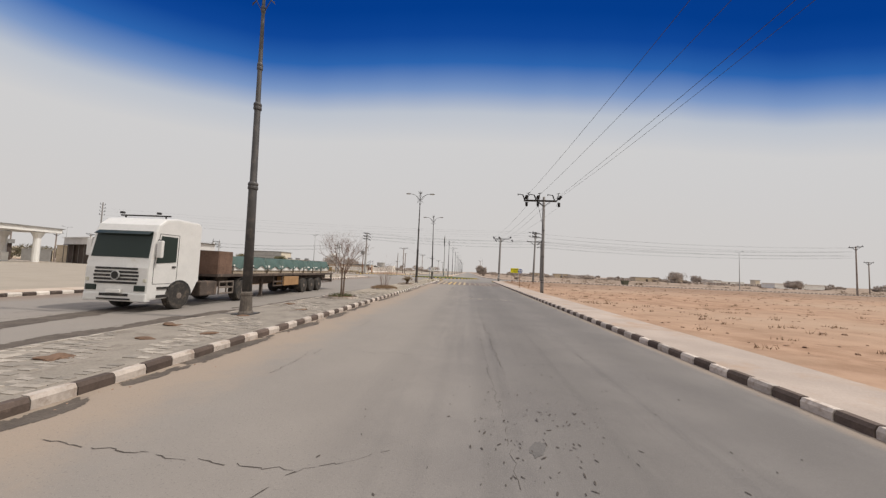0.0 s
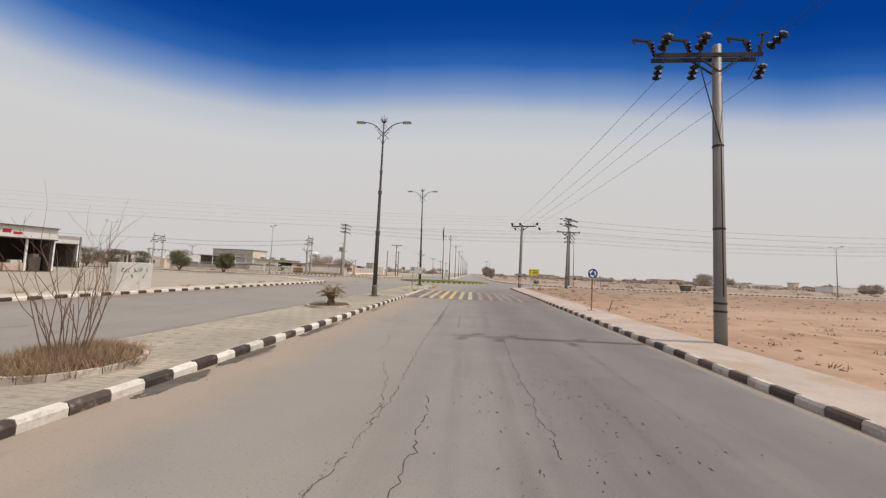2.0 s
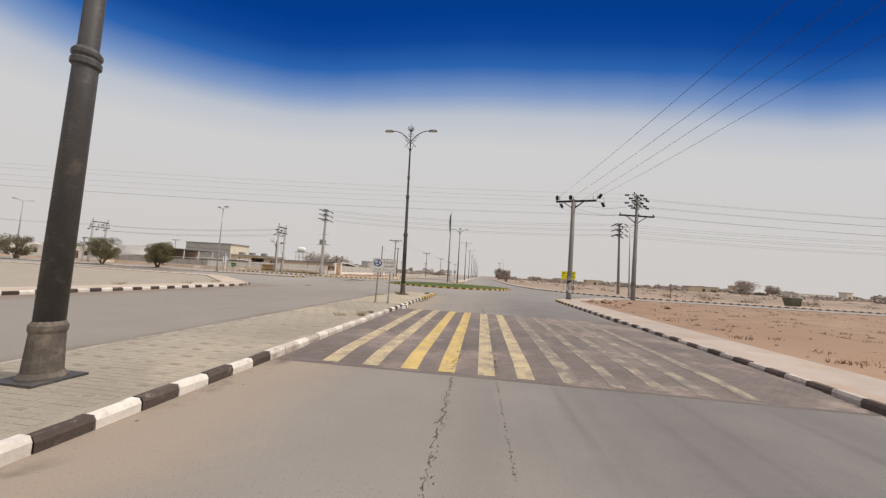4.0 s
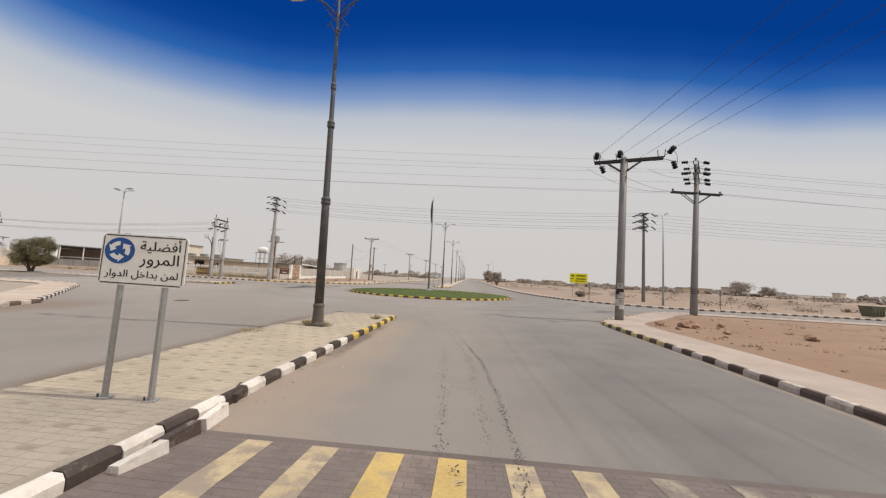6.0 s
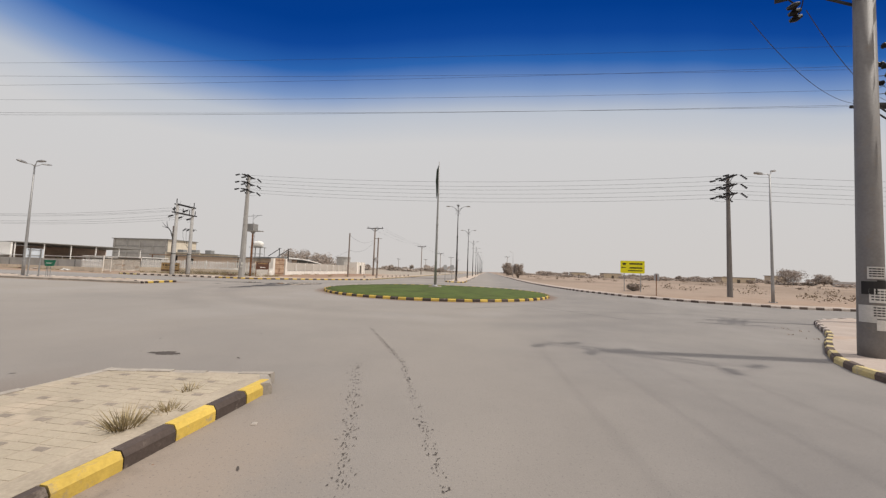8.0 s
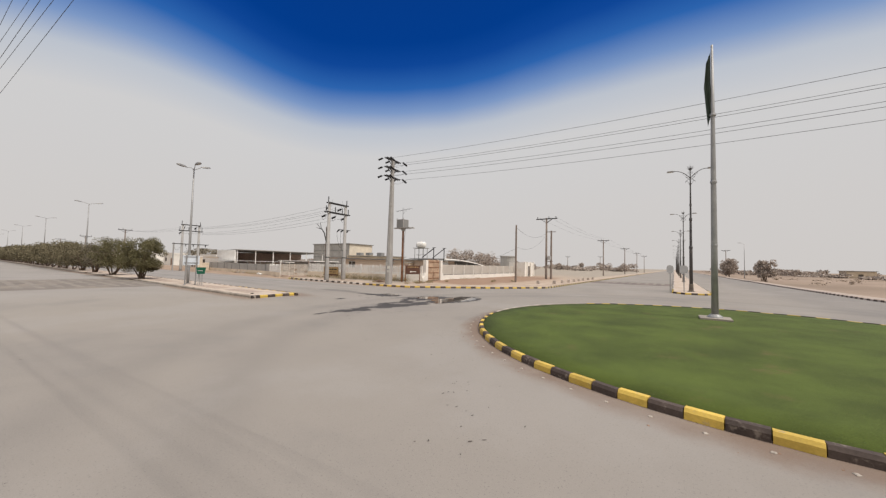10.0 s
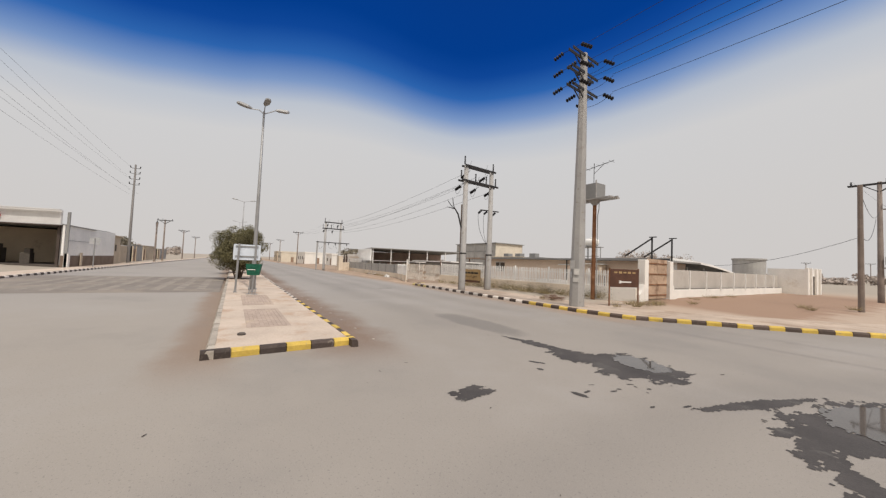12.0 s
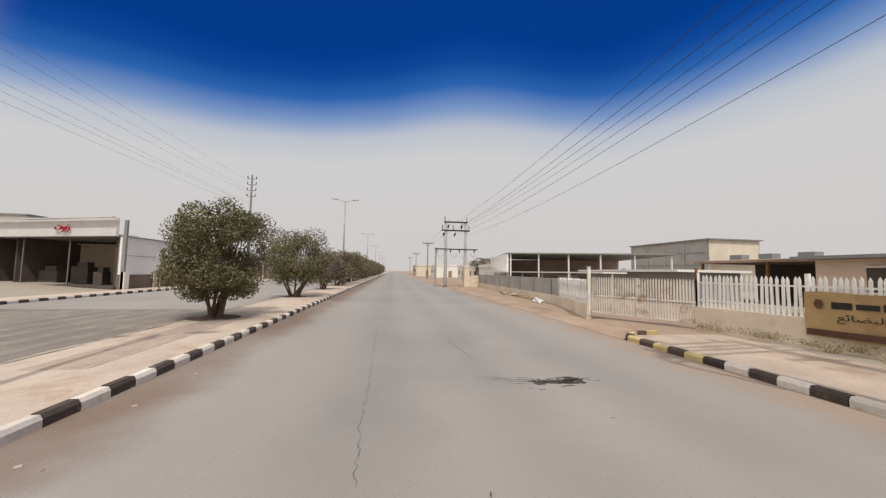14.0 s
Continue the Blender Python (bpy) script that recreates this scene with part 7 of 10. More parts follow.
# date palms behind the walls of the west road
for k, (x, y, h) in enumerate(((-94.5, 110.6, 3.3), (-98.0, 112.6, 4.0), (-101.5, 112.0, 3.6), (-96.0, 115.2, 3.9), (-104.0, 115.5, 4.2))):
    dp = thing("date_palm", pose(x, y, 0.0), "dusty date palm behind a wall", "palm", "date palms of the west road")
    part("trunk", lathe(bmesh.new(), [(0.32, -0.1), (0.27, 0.4), (0.24, h * 0.5), (0.28, h)], 8), TRUNK, dp)
    bm = bmesh.new()
    for q in range(26):
        a, rise, out = q * 2.399, rp.uniform(0.1, 1.5), rp.uniform(1.5, 2.3)
        spine = curve_pts((0.1 * math.cos(a), 0.1 * math.sin(a), h - 0.1), (out * 0.5 * math.cos(a), out * 0.5 * math.sin(a), h + rise), (out * math.cos(a), out * math.sin(a), h + rise * 0.4 - 0.5), 7)
        tube(bm, spine, [0.04] * 4 + [0.02] * 4, 3)
        for i in range(1, 8):
            d = (spine[i] - spine[i - 1]).normalized()
            side = d.cross(Vector((0, 0, 1))).normalized()
            for sg_ in (-1, 1):
                for f in (0.0, 0.5):
                    p = spine[i - 1].lerp(spine[i], f)
                    bm.faces.new([bm.verts.new(v) for v in (p - d * 0.05, p + d * 0.05, p + (d * 0.7 + side * sg_ * 0.8).normalized() * rp.uniform(0.35, 0.6) - Vector((0, 0, 0.1)))])
    part("crown", bm, LEAF_FAR, dp)
rs = np.random.RandomState(17)
pts = []
for k in range(430):
    ang = rs.uniform(radians(-25), radians(212))
    dist = rs.uniform(190, 430)
    cx, cy = dist * math.cos(ang), 90 + dist * math.sin(ang)
    if abs(cx + 3) < 24 or abs(cy - 90) < 30 or (cx < -40 and cy < 230 and rs.random_sample() < 0.3):
        continue
    # rounded crowns of several lumps on the plain, low scrub between them
    w, h = (rs.uniform(6, 15), rs.uniform(3.5, 7.0) * dist / 300) if rs.random_sample() < 0.62 else (rs.uniform(10, 26), rs.uniform(1.6, 3.0))
    h *= 0.62 if cx > 20 else 1.0
    for j in range(6):
        m = 70
        d = rs.normal(size=(m, 3))
        d /= np.linalg.norm(d, axis=1)[:, None]
        rad = rs.uniform(0.55, 1.0, m)[:, None] * np.array([w * 0.22, w * 0.22, h * 0.27])
        p = d * rad + np.array([cx + rs.uniform(-0.34, 0.34) * w, cy + rs.uniform(-0.34, 0.34) * w, h * rs.uniform(0.32, 0.74)])
        pts.append(p[p[:, 2] > 0.1])
far = thing("far_woods", pose(0, 0, 0), "far band of low trees on the plain, haze in their colour", "woods", kind="stuff")
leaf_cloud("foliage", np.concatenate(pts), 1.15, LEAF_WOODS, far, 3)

# ---------------------------------------------------------------- articulated lorry
def wheel(parent, x, y, r, w, name="wheel", outward=1):
    """Tyre with a dished rim and hub, axle along x."""
    def spin(prof, seg=22):
        bm = bmesh.new()
        tube_rings(bm, [[(x + px, y + pr * math.cos(6.28319 * k / seg), r + pr * math.sin(6.28319 * k / seg)) for k in range(seg)] for pr, px in prof])
        return bm
    s = outward
    ty = part(name, spin([(r * 0.60, -w / 2), (r * 0.93, -w / 2), (r, -w * 0.36), (r, w * 0.36), (r * 0.93, w / 2), (r * 0.60, w / 2)]), TYRE, parent, "dusty black tyre", smooth=False)
    part("rim", spin([(r * 0.585, s * w * 0.46), (r * 0.56, s * w * 0.50), (r * 0.50, s * w * 0.40), (r * 0.46, s * w * 0.22), (r * 0.24, s * w * 0.24), (r * 0.22, s * w * 0.52), (r * 0.10, s * w * 0.56)]), RIM, ty)
    return ty


def prism(bm, prof, x0, x1, b=0.0):
    """The outline prof (y, z) drawn out from x0 to x1."""
    tube_rings(bm, [[(x, y, z) for y, z in prof] for x in (x0, x1)])
    return bm


LORRY = pose(-8.2, 8.75, 0.0, 0, 0, 1.2) @ Matrix.Diagonal((0.95, 1.0, 1.0, 1.0))
truck = thing("lorry", LORRY, "white articulated lorry with covered pallets on its flatbed", "lorry")
HW = 1.24
# cab: front at low y, doors on both sides
prof = [(0.06, 0.42), (0.0, 0.62), (0.0, 1.55), (0.03, 1.70), (0.20, 2.86), (0.30, 3.12), (0.60, 3.38), (1.05, 3.46), (2.15, 3.44), (2.30, 3.30), (2.32, 1.05), (2.10, 0.95), (2.05, 0.62), (1.98, 0.50)]
bm = prism(bmesh.new(), prof, -HW, HW)
bmesh.ops.bevel(bm, geom=[e for e in bm.edges if abs(e.verts[0].co.x) > 1.2 and abs(e.verts[1].co.x) > 1.2 and e.verts[0].co.x * e.verts[1].co.x > 0], offset=0.07, segments=2, affect="EDGES", profile=0.6)
cab = part("cab", bm, TRUCK_WHITE, truck)
bm = bmesh.new()
tube_rings(bm, [[(sx * w, y, z) for sx, w, y, z in ((-1, 1.13, 0.063 + d, 1.92), (1, 1.13, 0.063 + d, 1.92), (1, 1.10, 0.205 + d, 2.86), (-1, 1.10, 0.205 + d, 2.86))] for d in (0.0, -0.015)])
part("windscreen", bm, GLASS_DARK, cab, "dark tinted windscreen")
part("sun_visor", prism(bmesh.new(), [(0.20, 2.88), (0.03, 2.76), (0.05, 2.74), (0.24, 2.90)], -1.08, 1.08), GLASS_DARK, cab)
for s in (-1, 1):
    bm = bmesh.new()
    tube_rings(bm, [[(s * (HW + 0.004 + d), y, z) for y, z in ((0.26, 1.74), (1.10, 1.80), (1.10, 2.74), (0.40, 2.74))] for d in (0, 0.012)])
    part("side_window", bm, GLASS_DARK, cab, "dark side window")
    bm = bmesh.new()
    for (y0, z0), (y1, z1) in (((0.18, 1.0), (0.18, 1.70)), ((0.18, 1.70), (0.34, 2.82)), ((0.34, 2.82), (1.18, 2.82)), ((1.18, 2.82), (1.18, 1.0)), ((1.18, 1.0), (0.18, 1.0))):
        beam(bm, (s * (HW + 0.002), y0, z0), (s * (HW + 0.002), y1, z1), 0.014, 0.014)
    part("door_gap", bm, BLACK_PLASTIC, cab)
    part("door_handle", boxes(((s * (HW + 0.02), 1.02, 1.62), (0.04, 0.16, 0.05))), BLACK_PLASTIC, cab)
    part("mirror", box(bmesh.new(), (s * (HW + 0.16), 0.22, 2.25), (0.20, 0.12, 0.62), bevel=0.04), TRUCK_WHITE, cab)
    part("mirror_arm", boxes(((s * (HW + 0.06), 0.28, 2.58), (0.16, 0.04, 0.04)), ((s * (HW + 0.06), 0.28, 1.98), (0.16, 0.04, 0.04))), BLACK_PLASTIC, cab)
    part("headlight", box(bmesh.new(), (s * 0.95, 0.0, 0.84), (0.42, 0.06, 0.20), bevel=0.02), GLASS_DARK, cab, "dusty headlight")
    part("indicator", box(bmesh.new(), (s * 1.12, 0.0, 1.12), (0.12, 0.04, 0.12), bevel=0.015), LAMP_GLASS, cab)
    # solid black half disc stands for the shaded hollow round the wheel
    bm = bmesh.new()
    tube_rings(bm, [[(x, 1.35 + 0.62 * math.cos(a), 0.50 + 0.62 * math.sin(a)) for a in [math.pi * k / 12 for k in range(13)]] for x in (s * (HW - 0.3), s * (HW + 0.006))])
    part("wheel_arch", bm, BLACK_PLASTIC, cab)
    part("step", boxes(((s * (HW + 0.01), 0.62, 0.55), (0.06, 0.5, 0.10)), ((s * (HW + 0.01), 0.62, 0.85), (0.06, 0.5, 0.08))), BLACK_PLASTIC, cab)
for k in range(5):
    part("grille_bar", box(bmesh.new(), (0, -0.005, 1.02 + 0.125 * k), (1.75 - 0.05 * abs(k - 2), 0.05, 0.075), bevel=0.015), BLACK_PLASTIC, cab)
badge = part("badge", disc(bmesh.new(), 0.17, -0.06, -0.02, (0, 1.28), 20), SIGN_BACK, cab)
part("badge_face", disc(bmesh.new(), 0.135, -0.068, -0.05, (0, 1.28), 20), BLACK_PLASTIC, badge)
bm = box(bmesh.new(), (0, 0.08, 0.52), (2.44, 0.22, 0.30), bevel=0.05)
bumper = part("bumper", bm, TRUCK_WHITE, cab)
part("bumper_intake", boxes(((0, -0.035, 0.60), (1.1, 0.03, 0.09)), ((0, -0.035, 0.45), (1.3, 0.03, 0.06))), BLACK_PLASTIC, bumper)
part("number_plate", boxes(((0, -0.045, 0.73), (0.55, 0.09, 0.11))), SIGN_WHITE, bumper)
bm = bmesh.new()
for x in (-0.85, 0.85):
    beam(bm, (x, 0.9, 3.44), (x, 0.9, 3.53), 0.04, 0.04)
beam(bm, (-1.05, 0.9, 3.53), (1.05, 0.9, 3.53), 0.05, 0.05)
for x in (-1.0, 0.55):
    box(bm, (x, 0.9, 3.63), (0.12, 0.10, 0.08))
part("lamp_bar", bm, BLACK_PLASTIC, cab)
# tractor frame
part("chassis", boxes(((-0.42, 4.1, 0.82), (0.10, 4.4, 0.24)), ((0.42, 4.1, 0.82), (0.10, 4.4, 0.24)), ((0, 5.2, 1.02), (1.0, 0.8, 0.12))), CHASSIS, truck)
for s in (-1, 1):
    part("tank", box(bmesh.new(), (s * 0.92, 3.0, 0.72), (0.55, 1.0, 0.62), bevel=0.06), CHASSIS, truck, "dusty fuel tank")
    bm = bmesh.new()
    for z in (0.45, 0.72, 0.98):
        beam(bm, (s * 1.2, 3.6, z), (s * 1.2, 4.55, z), 0.05, 0.07)
    for y in (3.6, 4.1, 4.55):
        beam(bm, (s * 1.2, y, 0.42), (s * 1.2, y, 1.02), 0.05, 0.05)
    part("side_guard", bm, RIM, truck)
    bm = bmesh.new()
    tube_rings(bm, [[(x, 5.25 + 0.62 * math.cos(a), 0.55 + 0.62 * math.sin(a)) for a in [math.pi * (0.12 + 0.076 * k) for k in range(11)]] + [(x, 5.25 + 0.585 * math.cos(a), 0.55 + 0.585 * math.sin(a)) for a in [math.pi * (0.88 - 0.076 * k) for k in range(11)]] for x in (s * 0.68, s * 1.24)])
    part("mudguard", bm, BLACK_PLASTIC, truck)
    wheel(truck, s * 1.125, 1.35, 0.52, 0.30, outward=s)
    wheel(truck, s * 1.02, 5.25, 0.52, 0.44, outward=s)
# trailer
part("flatbed", box(bmesh.new(), (0, 10.35, 1.27), (2.5, 13.9, 0.14), bevel=0.015), CHASSIS, truck, "brown steel flatbed")
part("trailer_beam", boxes(((-0.5, 10.7, 0.98), (0.14, 13.0, 0.42)), ((0.5, 10.7, 0.98), (0.14, 13.0, 0.42))), CHASSIS, truck)
bm = boxes(((0, 3.44, 1.85), (2.46, 0.08, 1.05)))
part("headboard", bm, LOAD_RUST, truck, "rusty brown headboard box")
part("headboard_side", boxes(((1.2, 3.9, 1.85), (0.06, 0.9, 1.05)), ((-1.2, 3.9, 1.85), (0.06, 0.9, 1.05)), ((0, 4.35, 1.85), (2.4, 0.06, 1.05))), LOAD_RUST, truck, "rusty brown load box")
for s in (-1, 1):
    part("toolbox", box(bmesh.new(), (s * 1.0, 10.2, 0.86), (0.5, 1.9, 0.56), bevel=0.03), ORANGE_BOX, truck, "tan steel toolbox")
    part("landing_leg", boxes(((s * 0.75, 7.6, 0.55), (0.14, 0.14, 0.9)), ((s * 0.75, 7.6, 0.08), (0.26, 0.26, 0.05))), CHASSIS, truck)
    for y0, y1 in ((8.1, 9.15), (15.2, 17.2)):
        bm = bmesh.new()
        for z in (0.62, 0.86):
            beam(bm, (s * 1.2, y0, z), (s * 1.2, y1, z), 0.05, 0.08)
        for y in (y0, y1 - 0.1):
            beam(bm, (s * 1.2, y, 0.58), (s * 1.2, y, 1.2), 0.05, 0.05)
        part("side_guard", bm, CHASSIS, truck)
    for y in (12.0, 13.25, 14.5):
        wheel(truck, s * 1.02, y, 0.50, 0.42, outward=s)
        part("axle", boxes(((s * 0.45, y, 0.5), (0.9, 0.14, 0.14))), CHASSIS, truck)
part("rear_bumper", boxes(((0, 17.2, 0.72), (2.4, 0.08, 0.14)), ((-1.1, 17.2, 1.0), (0.1, 0.06, 0.5)), ((1.1, 17.2, 1.0), (0.1, 0.06, 0.5))), CHASSIS, truck)
# pallets with draped tarpaulins, each a thing on the bed
rt = random.Random(3)
for k in range(8):
    y0 = 4.55 + 1.5 * k
    m = LORRY @ pose(0, y0 + 0.7, 1.345) @ Matrix.Diagonal((1.0, 1.08, 1.0, 1.0))
    pal = thing("pallet_load", m, "pallet load under a green tarpaulin on the flatbed", "pallet load", "covered pallets on the lorry")
    part("deck", boxes(*[((0, -0.55 + 0.275 * j, 0.125), (2.3, 0.13, 0.025)) for j in range(5)]), WOOD, pal)
    for x in (-1.05, 0.0, 1.05):
        part("runner", boxes(((x, 0, 0.055), (0.12, 1.2, 0.11))), WOOD, pal)
    part("sacking", box(bmesh.new(), (0, 0, 0.30), (2.32, 1.18, 0.30), bevel=0.05), SIGN_WHITE, pal, "white sacks under the sheet")
    bm = bmesh.new()
    nx, ny = 13, 8
    top = 0.88 + rt.uniform(-0.06, 0.05)
    grid = []
    for i in range(nx):
        row = []
        for j in range(ny):
            u, v = i / (nx - 1) * 2 - 1, j / (ny - 1) * 2 - 1
            ex, ey = max(0, abs(u) - 0.82) / 0.18, max(0, abs(v) - 0.78) / 0.22
            e = max(ex, ey)
            z = top - (0.52 + 0.08 * math.sin(3 * u + 5 * v + k)) * e ** 1.5 + 0.03 * math.sin(7 * u + k) * math.cos(5 * v) - 0.04 * abs(math.sin(4 * u))
            row.append(bm.verts.new((u * 1.22, v * 0.70, z)))
        grid.append(row)
    for a, b in zip(grid, grid[1:]):
        for j in range(ny - 1):
            bm.faces.new((a[j], a[j + 1], b[j + 1], b[j]))
    part("tarpaulin", bm, TARP, pal, "faded green tarpaulin", smooth=True)

# ---------------------------------------------------------------- compound north-west of the crossing
LOT = 0.30


def wall_run(ob, name, a, b, z0, z1, t, mat, label=""):
    bm = beam(bmesh.new(), (a[0], a[1], (z0 + z1) / 2), (b[0], b[1], (z0 + z1) / 2), t, z1 - z0)
    return part(name, bm, mat, ob, label)


def along(a, b, s):
    d = math.hypot(b[0] - a[0], b[1] - a[1])
    return a[0] + (b[0] - a[0]) * s / d, a[1] + (b[1] - a[1]) * s / d


def picket_mesh(h, mat=SHEET_WHITE, w=0.036):
    bm = bmesh.new()
    pts = [(-w, 0), (w, 0), (w, h - 0.09), (0, h), (-w, h - 0.09)]
    tube_rings(bm, [[(x, y, z) for x, z in pts] for y in (-0.012, 0.012)])
    return to_mesh(bm, "picket", mat)


PICKET, PICKET_TALL = picket_mesh(1.12), picket_mesh(1.55, GATE_PAINT, 0.028)
FC, FG1, FG2, FW = (-28.5, 109.1), (-45.7, 105.9), (-49.1, 103.9), (-77.5, 106.3)
FM = (-55.5, 105.4)
rf = random.Random(8)


def pickets(ob, a, b, z, mesh, step=0.128):
    d, ang = math.hypot(b[0] - a[0], b[1] - a[1]), math.atan2(b[1] - a[1], b[0] - a[0])
    s = 0.12
    while s < d - 0.1:
        x, y = along(a, b, s)
        p = new("picket", mesh)
        p.parent = ob
        p.matrix_basis = Matrix.Translation((x, y, z + rf.uniform(-0.015, 0.015))) @ Euler((rf.uniform(-0.02, 0.02), rf.uniform(-0.03, 0.03), ang)).to_matrix().to_4x4()
        s += step
    for dz in (0.25, 0.85):
        part("rail", beam(bmesh.new(), (a[0], a[1] + 0.03, z + dz), (b[0], b[1] + 0.03, z + dz), 0.04, 0.05), SHEET_WHITE, ob)


fence = thing("fence", pose(0, 0, 0), "white picket fence on a low cream wall", "fence")
wall_run(fence, "low_wall", FC, FG1, 0.05, LOT + 0.62, 0.18, PLASTER_CREAM, "stained cream plaster wall")
wall_run(fence, "corner_wall", FC, along(FC, FG1, 3.3), 0.05, LOT + 0.72, 0.24, PLASTER_W, "low white wall at the corner")
pickets(fence, FC, FG1, LOT + 0.60, PICKET)
d_f = math.hypot(FG1[0] - FC[0], FG1[1] - FC[1])
for k in range(7):
    x, y = along(FC, FG1, d_f * k / 6)
    part("fence_post", boxes(((x, y + 0.04, LOT + 0.95), (0.09, 0.09, 1.7))), SHEET_WHITE if k else PLASTER_W, fence)
gate = thing("gate", pose(0, 0, 0), "white steel picket gate with rust", "gate")
for g0, g1 in ((FG1, along(FG1, FG2, 1.95)), (along(FG1, FG2, 2.0), FG2)):
    part("gate_frame", beam(beam(beam(beam(bmesh.new(), (*g0, 0.35), (*g1, 0.35), 0.05, 0.06), (*g0, 1.05), (*g1, 1.05), 0.05, 0.06), (*g0, 0.3), (*g0, 1.85), 0.06, 0.06), (*g1, 0.3), (*g1, 1.85), 0.06, 0.06), GATE_PAINT, gate)
    d, ang = math.hypot(g1[0] - g0[0], g1[1] - g0[1]), math.atan2(g1[1] - g0[1], g1[0] - g0[0])
    s = 0.1
    while s < d:
        p = new("picket", PICKET_TALL)
        p.parent = gate
        p.matrix_basis = Matrix.Translation((*along(g0, g1, s), 0.32)) @ Euler((0, 0, ang)).to_matrix().to_4x4()
        s += 0.098
for p, mt, hh, w in ((FG1, RUST, 2.0, 0.06), (FG2, PLASTER_W, 2.05, 0.11)):
    part("gate_post", box(bmesh.new(), (*p, LOT - 0.1 + hh / 2), (w, w, hh)), mt, gate)
    part("post_cap", box(bmesh.new(), (*p, LOT - 0.06 + hh), (w + 0.03, w + 0.03, 0.04)), mt, gate)

# banner on the fence
ang = math.atan2(FC[1] - FG1[1], FC[0] - FG1[0])
ban = thing("banner", Matrix.Translation((-41.55, 106.44, LOT + 0.72)) @ Euler((0, 0, ang)).to_matrix().to_4x4() @ Matrix.Diagonal((0.72, 1.0, 1.0, 1.0)), "ochre company banner tied to the fence", "banner")
bm = bmesh.new()
cols = []
for i in range(15):
    x = -1.7 + 3.4 * i / 14
    cols.append([bm.verts.new((x, -0.02 + 0.025 * math.sin(i * 1.1) * math.sin(j * 0.8), -0.55 + 1.15 * j / 5 + 0.02 * math.sin(i * 0.7))) for j in range(6)])
for a, b in zip(cols, cols[1:]):
    for j in range(5):
        bm.faces.new((a[j], b[j], b[j + 1], a[j + 1]))
cloth = part("cloth", bm, BANNER, ban, smooth=True)
for x, z, w, h in ((-0.72, 0.28, 0.50, 0.17), (-0.12, 0.28, 0.52, 0.13), (0.42, 0.29, 0.40, 0.17), (1.02, 0.28, 0.62, 0.14)):
    part("text_bar", boxes(((x, -0.052, z), (w, 0.006, h))), INK, cloth)
lettering("sign_words", "لنقل البضائع", 2.0, INK, cloth, Matrix.Translation((0.15, -0.05, -0.04)) @ Euler((radians(90), 0, 0)).to_matrix().to_4x4() @ Matrix.Diagonal((1.0, 0.5, 1.0, 1.0)))
part("bottom_strip", boxes(((0, -0.05, -0.43), (3.3, 0.006, 0.16))), SIGN_BROWN, cloth)
part("logo", disc(bmesh.new(), 0.13, -0.056, -0.048, (-1.3, 0.3), 6), SIGN_BROWN, cloth)

# long wall west of the gate
bw = thing("boundary_wall", pose(0, 0, 0), "grey block wall with a white sheet cap", "wall")
for a, b in ((FG2, FM), (FM, FW)):
    wall_run(bw, "wall_base", a, b, 0.0, LOT + 0.35, 0.2, PLASTER_CREAM, "stained cream plinth")
FP = along(FG2, FM, 5.2)
wall_run(bw, "wall_panel", FP, FM, LOT + 0.35, LOT + 1.38, 0.14, BLOCKWORK)
wall_run(bw, "wall_panel", FM, FW, LOT + 0.35, LOT + 1.38, 0.14, BLOCKWORK)
pickets(bw, FG2, FP, LOT + 0.33, PICKET)
for k in range(8):
    x, y = along(FM, FW, 0.1 + 3.0 * k)
    part("wall_post", boxes(((x, y - 0.08, LOT + 0.87), (0.12, 0.10, 1.06))), SHEET_GREY, bw)
# long white sheet roof just behind the wall
sr = thing("sheet_roof", pose(0, 0, 0), "long low white sheet roof on thin posts", "shelter")
wall_run(sr, "sheet", (-50.7, 106.3), (-77.4, 107.1), 2.03, 2.10, 1.3, SHEET_WHITE)
for k in range(7):
    x, y = along((-50.9, 106.3), (-77.2, 107.1), 4.35 * k)
    part("post", boxes(((x, y, 1.05), (0.07, 0.07, 2.0))), SHEET_WHITE, sr)

ep = thing("gate_pillar", pose(0, 0, 0), "broad cream pillar at the end of the wall", "pillar")
part("shaft", box(bmesh.new(), (-78.1, 104.7, 1.25), (1.3, 0.7, 2.7), bevel=0.04), PLASTER_CREAM, ep)
part("cap", box(bmesh.new(), (-78.1, 104.7, 2.66), (1.45, 0.85, 0.12), bevel=0.02), PLASTER_W, ep)
part("return_wall", beam(bmesh.new(), (-77.9, 105.05, 0.75), (-77.5, 106.2, 0.75), 0.18, 1.6), PLASTER_CREAM, ep)
yw = thing("boundary_wall", pose(0, 0, 0), "plain white yard wall behind the long wall", "wall")
wall_run(yw, "wall", (-73.0, 108.9), (-84.0, 108.2), 0.0, 2.5, 0.2, PLASTER_W)
wall_run(yw, "coping", (-73.0, 108.9), (-84.0, 108.2), 2.5, 2.62, 0.32, PLASTER_CREAM)
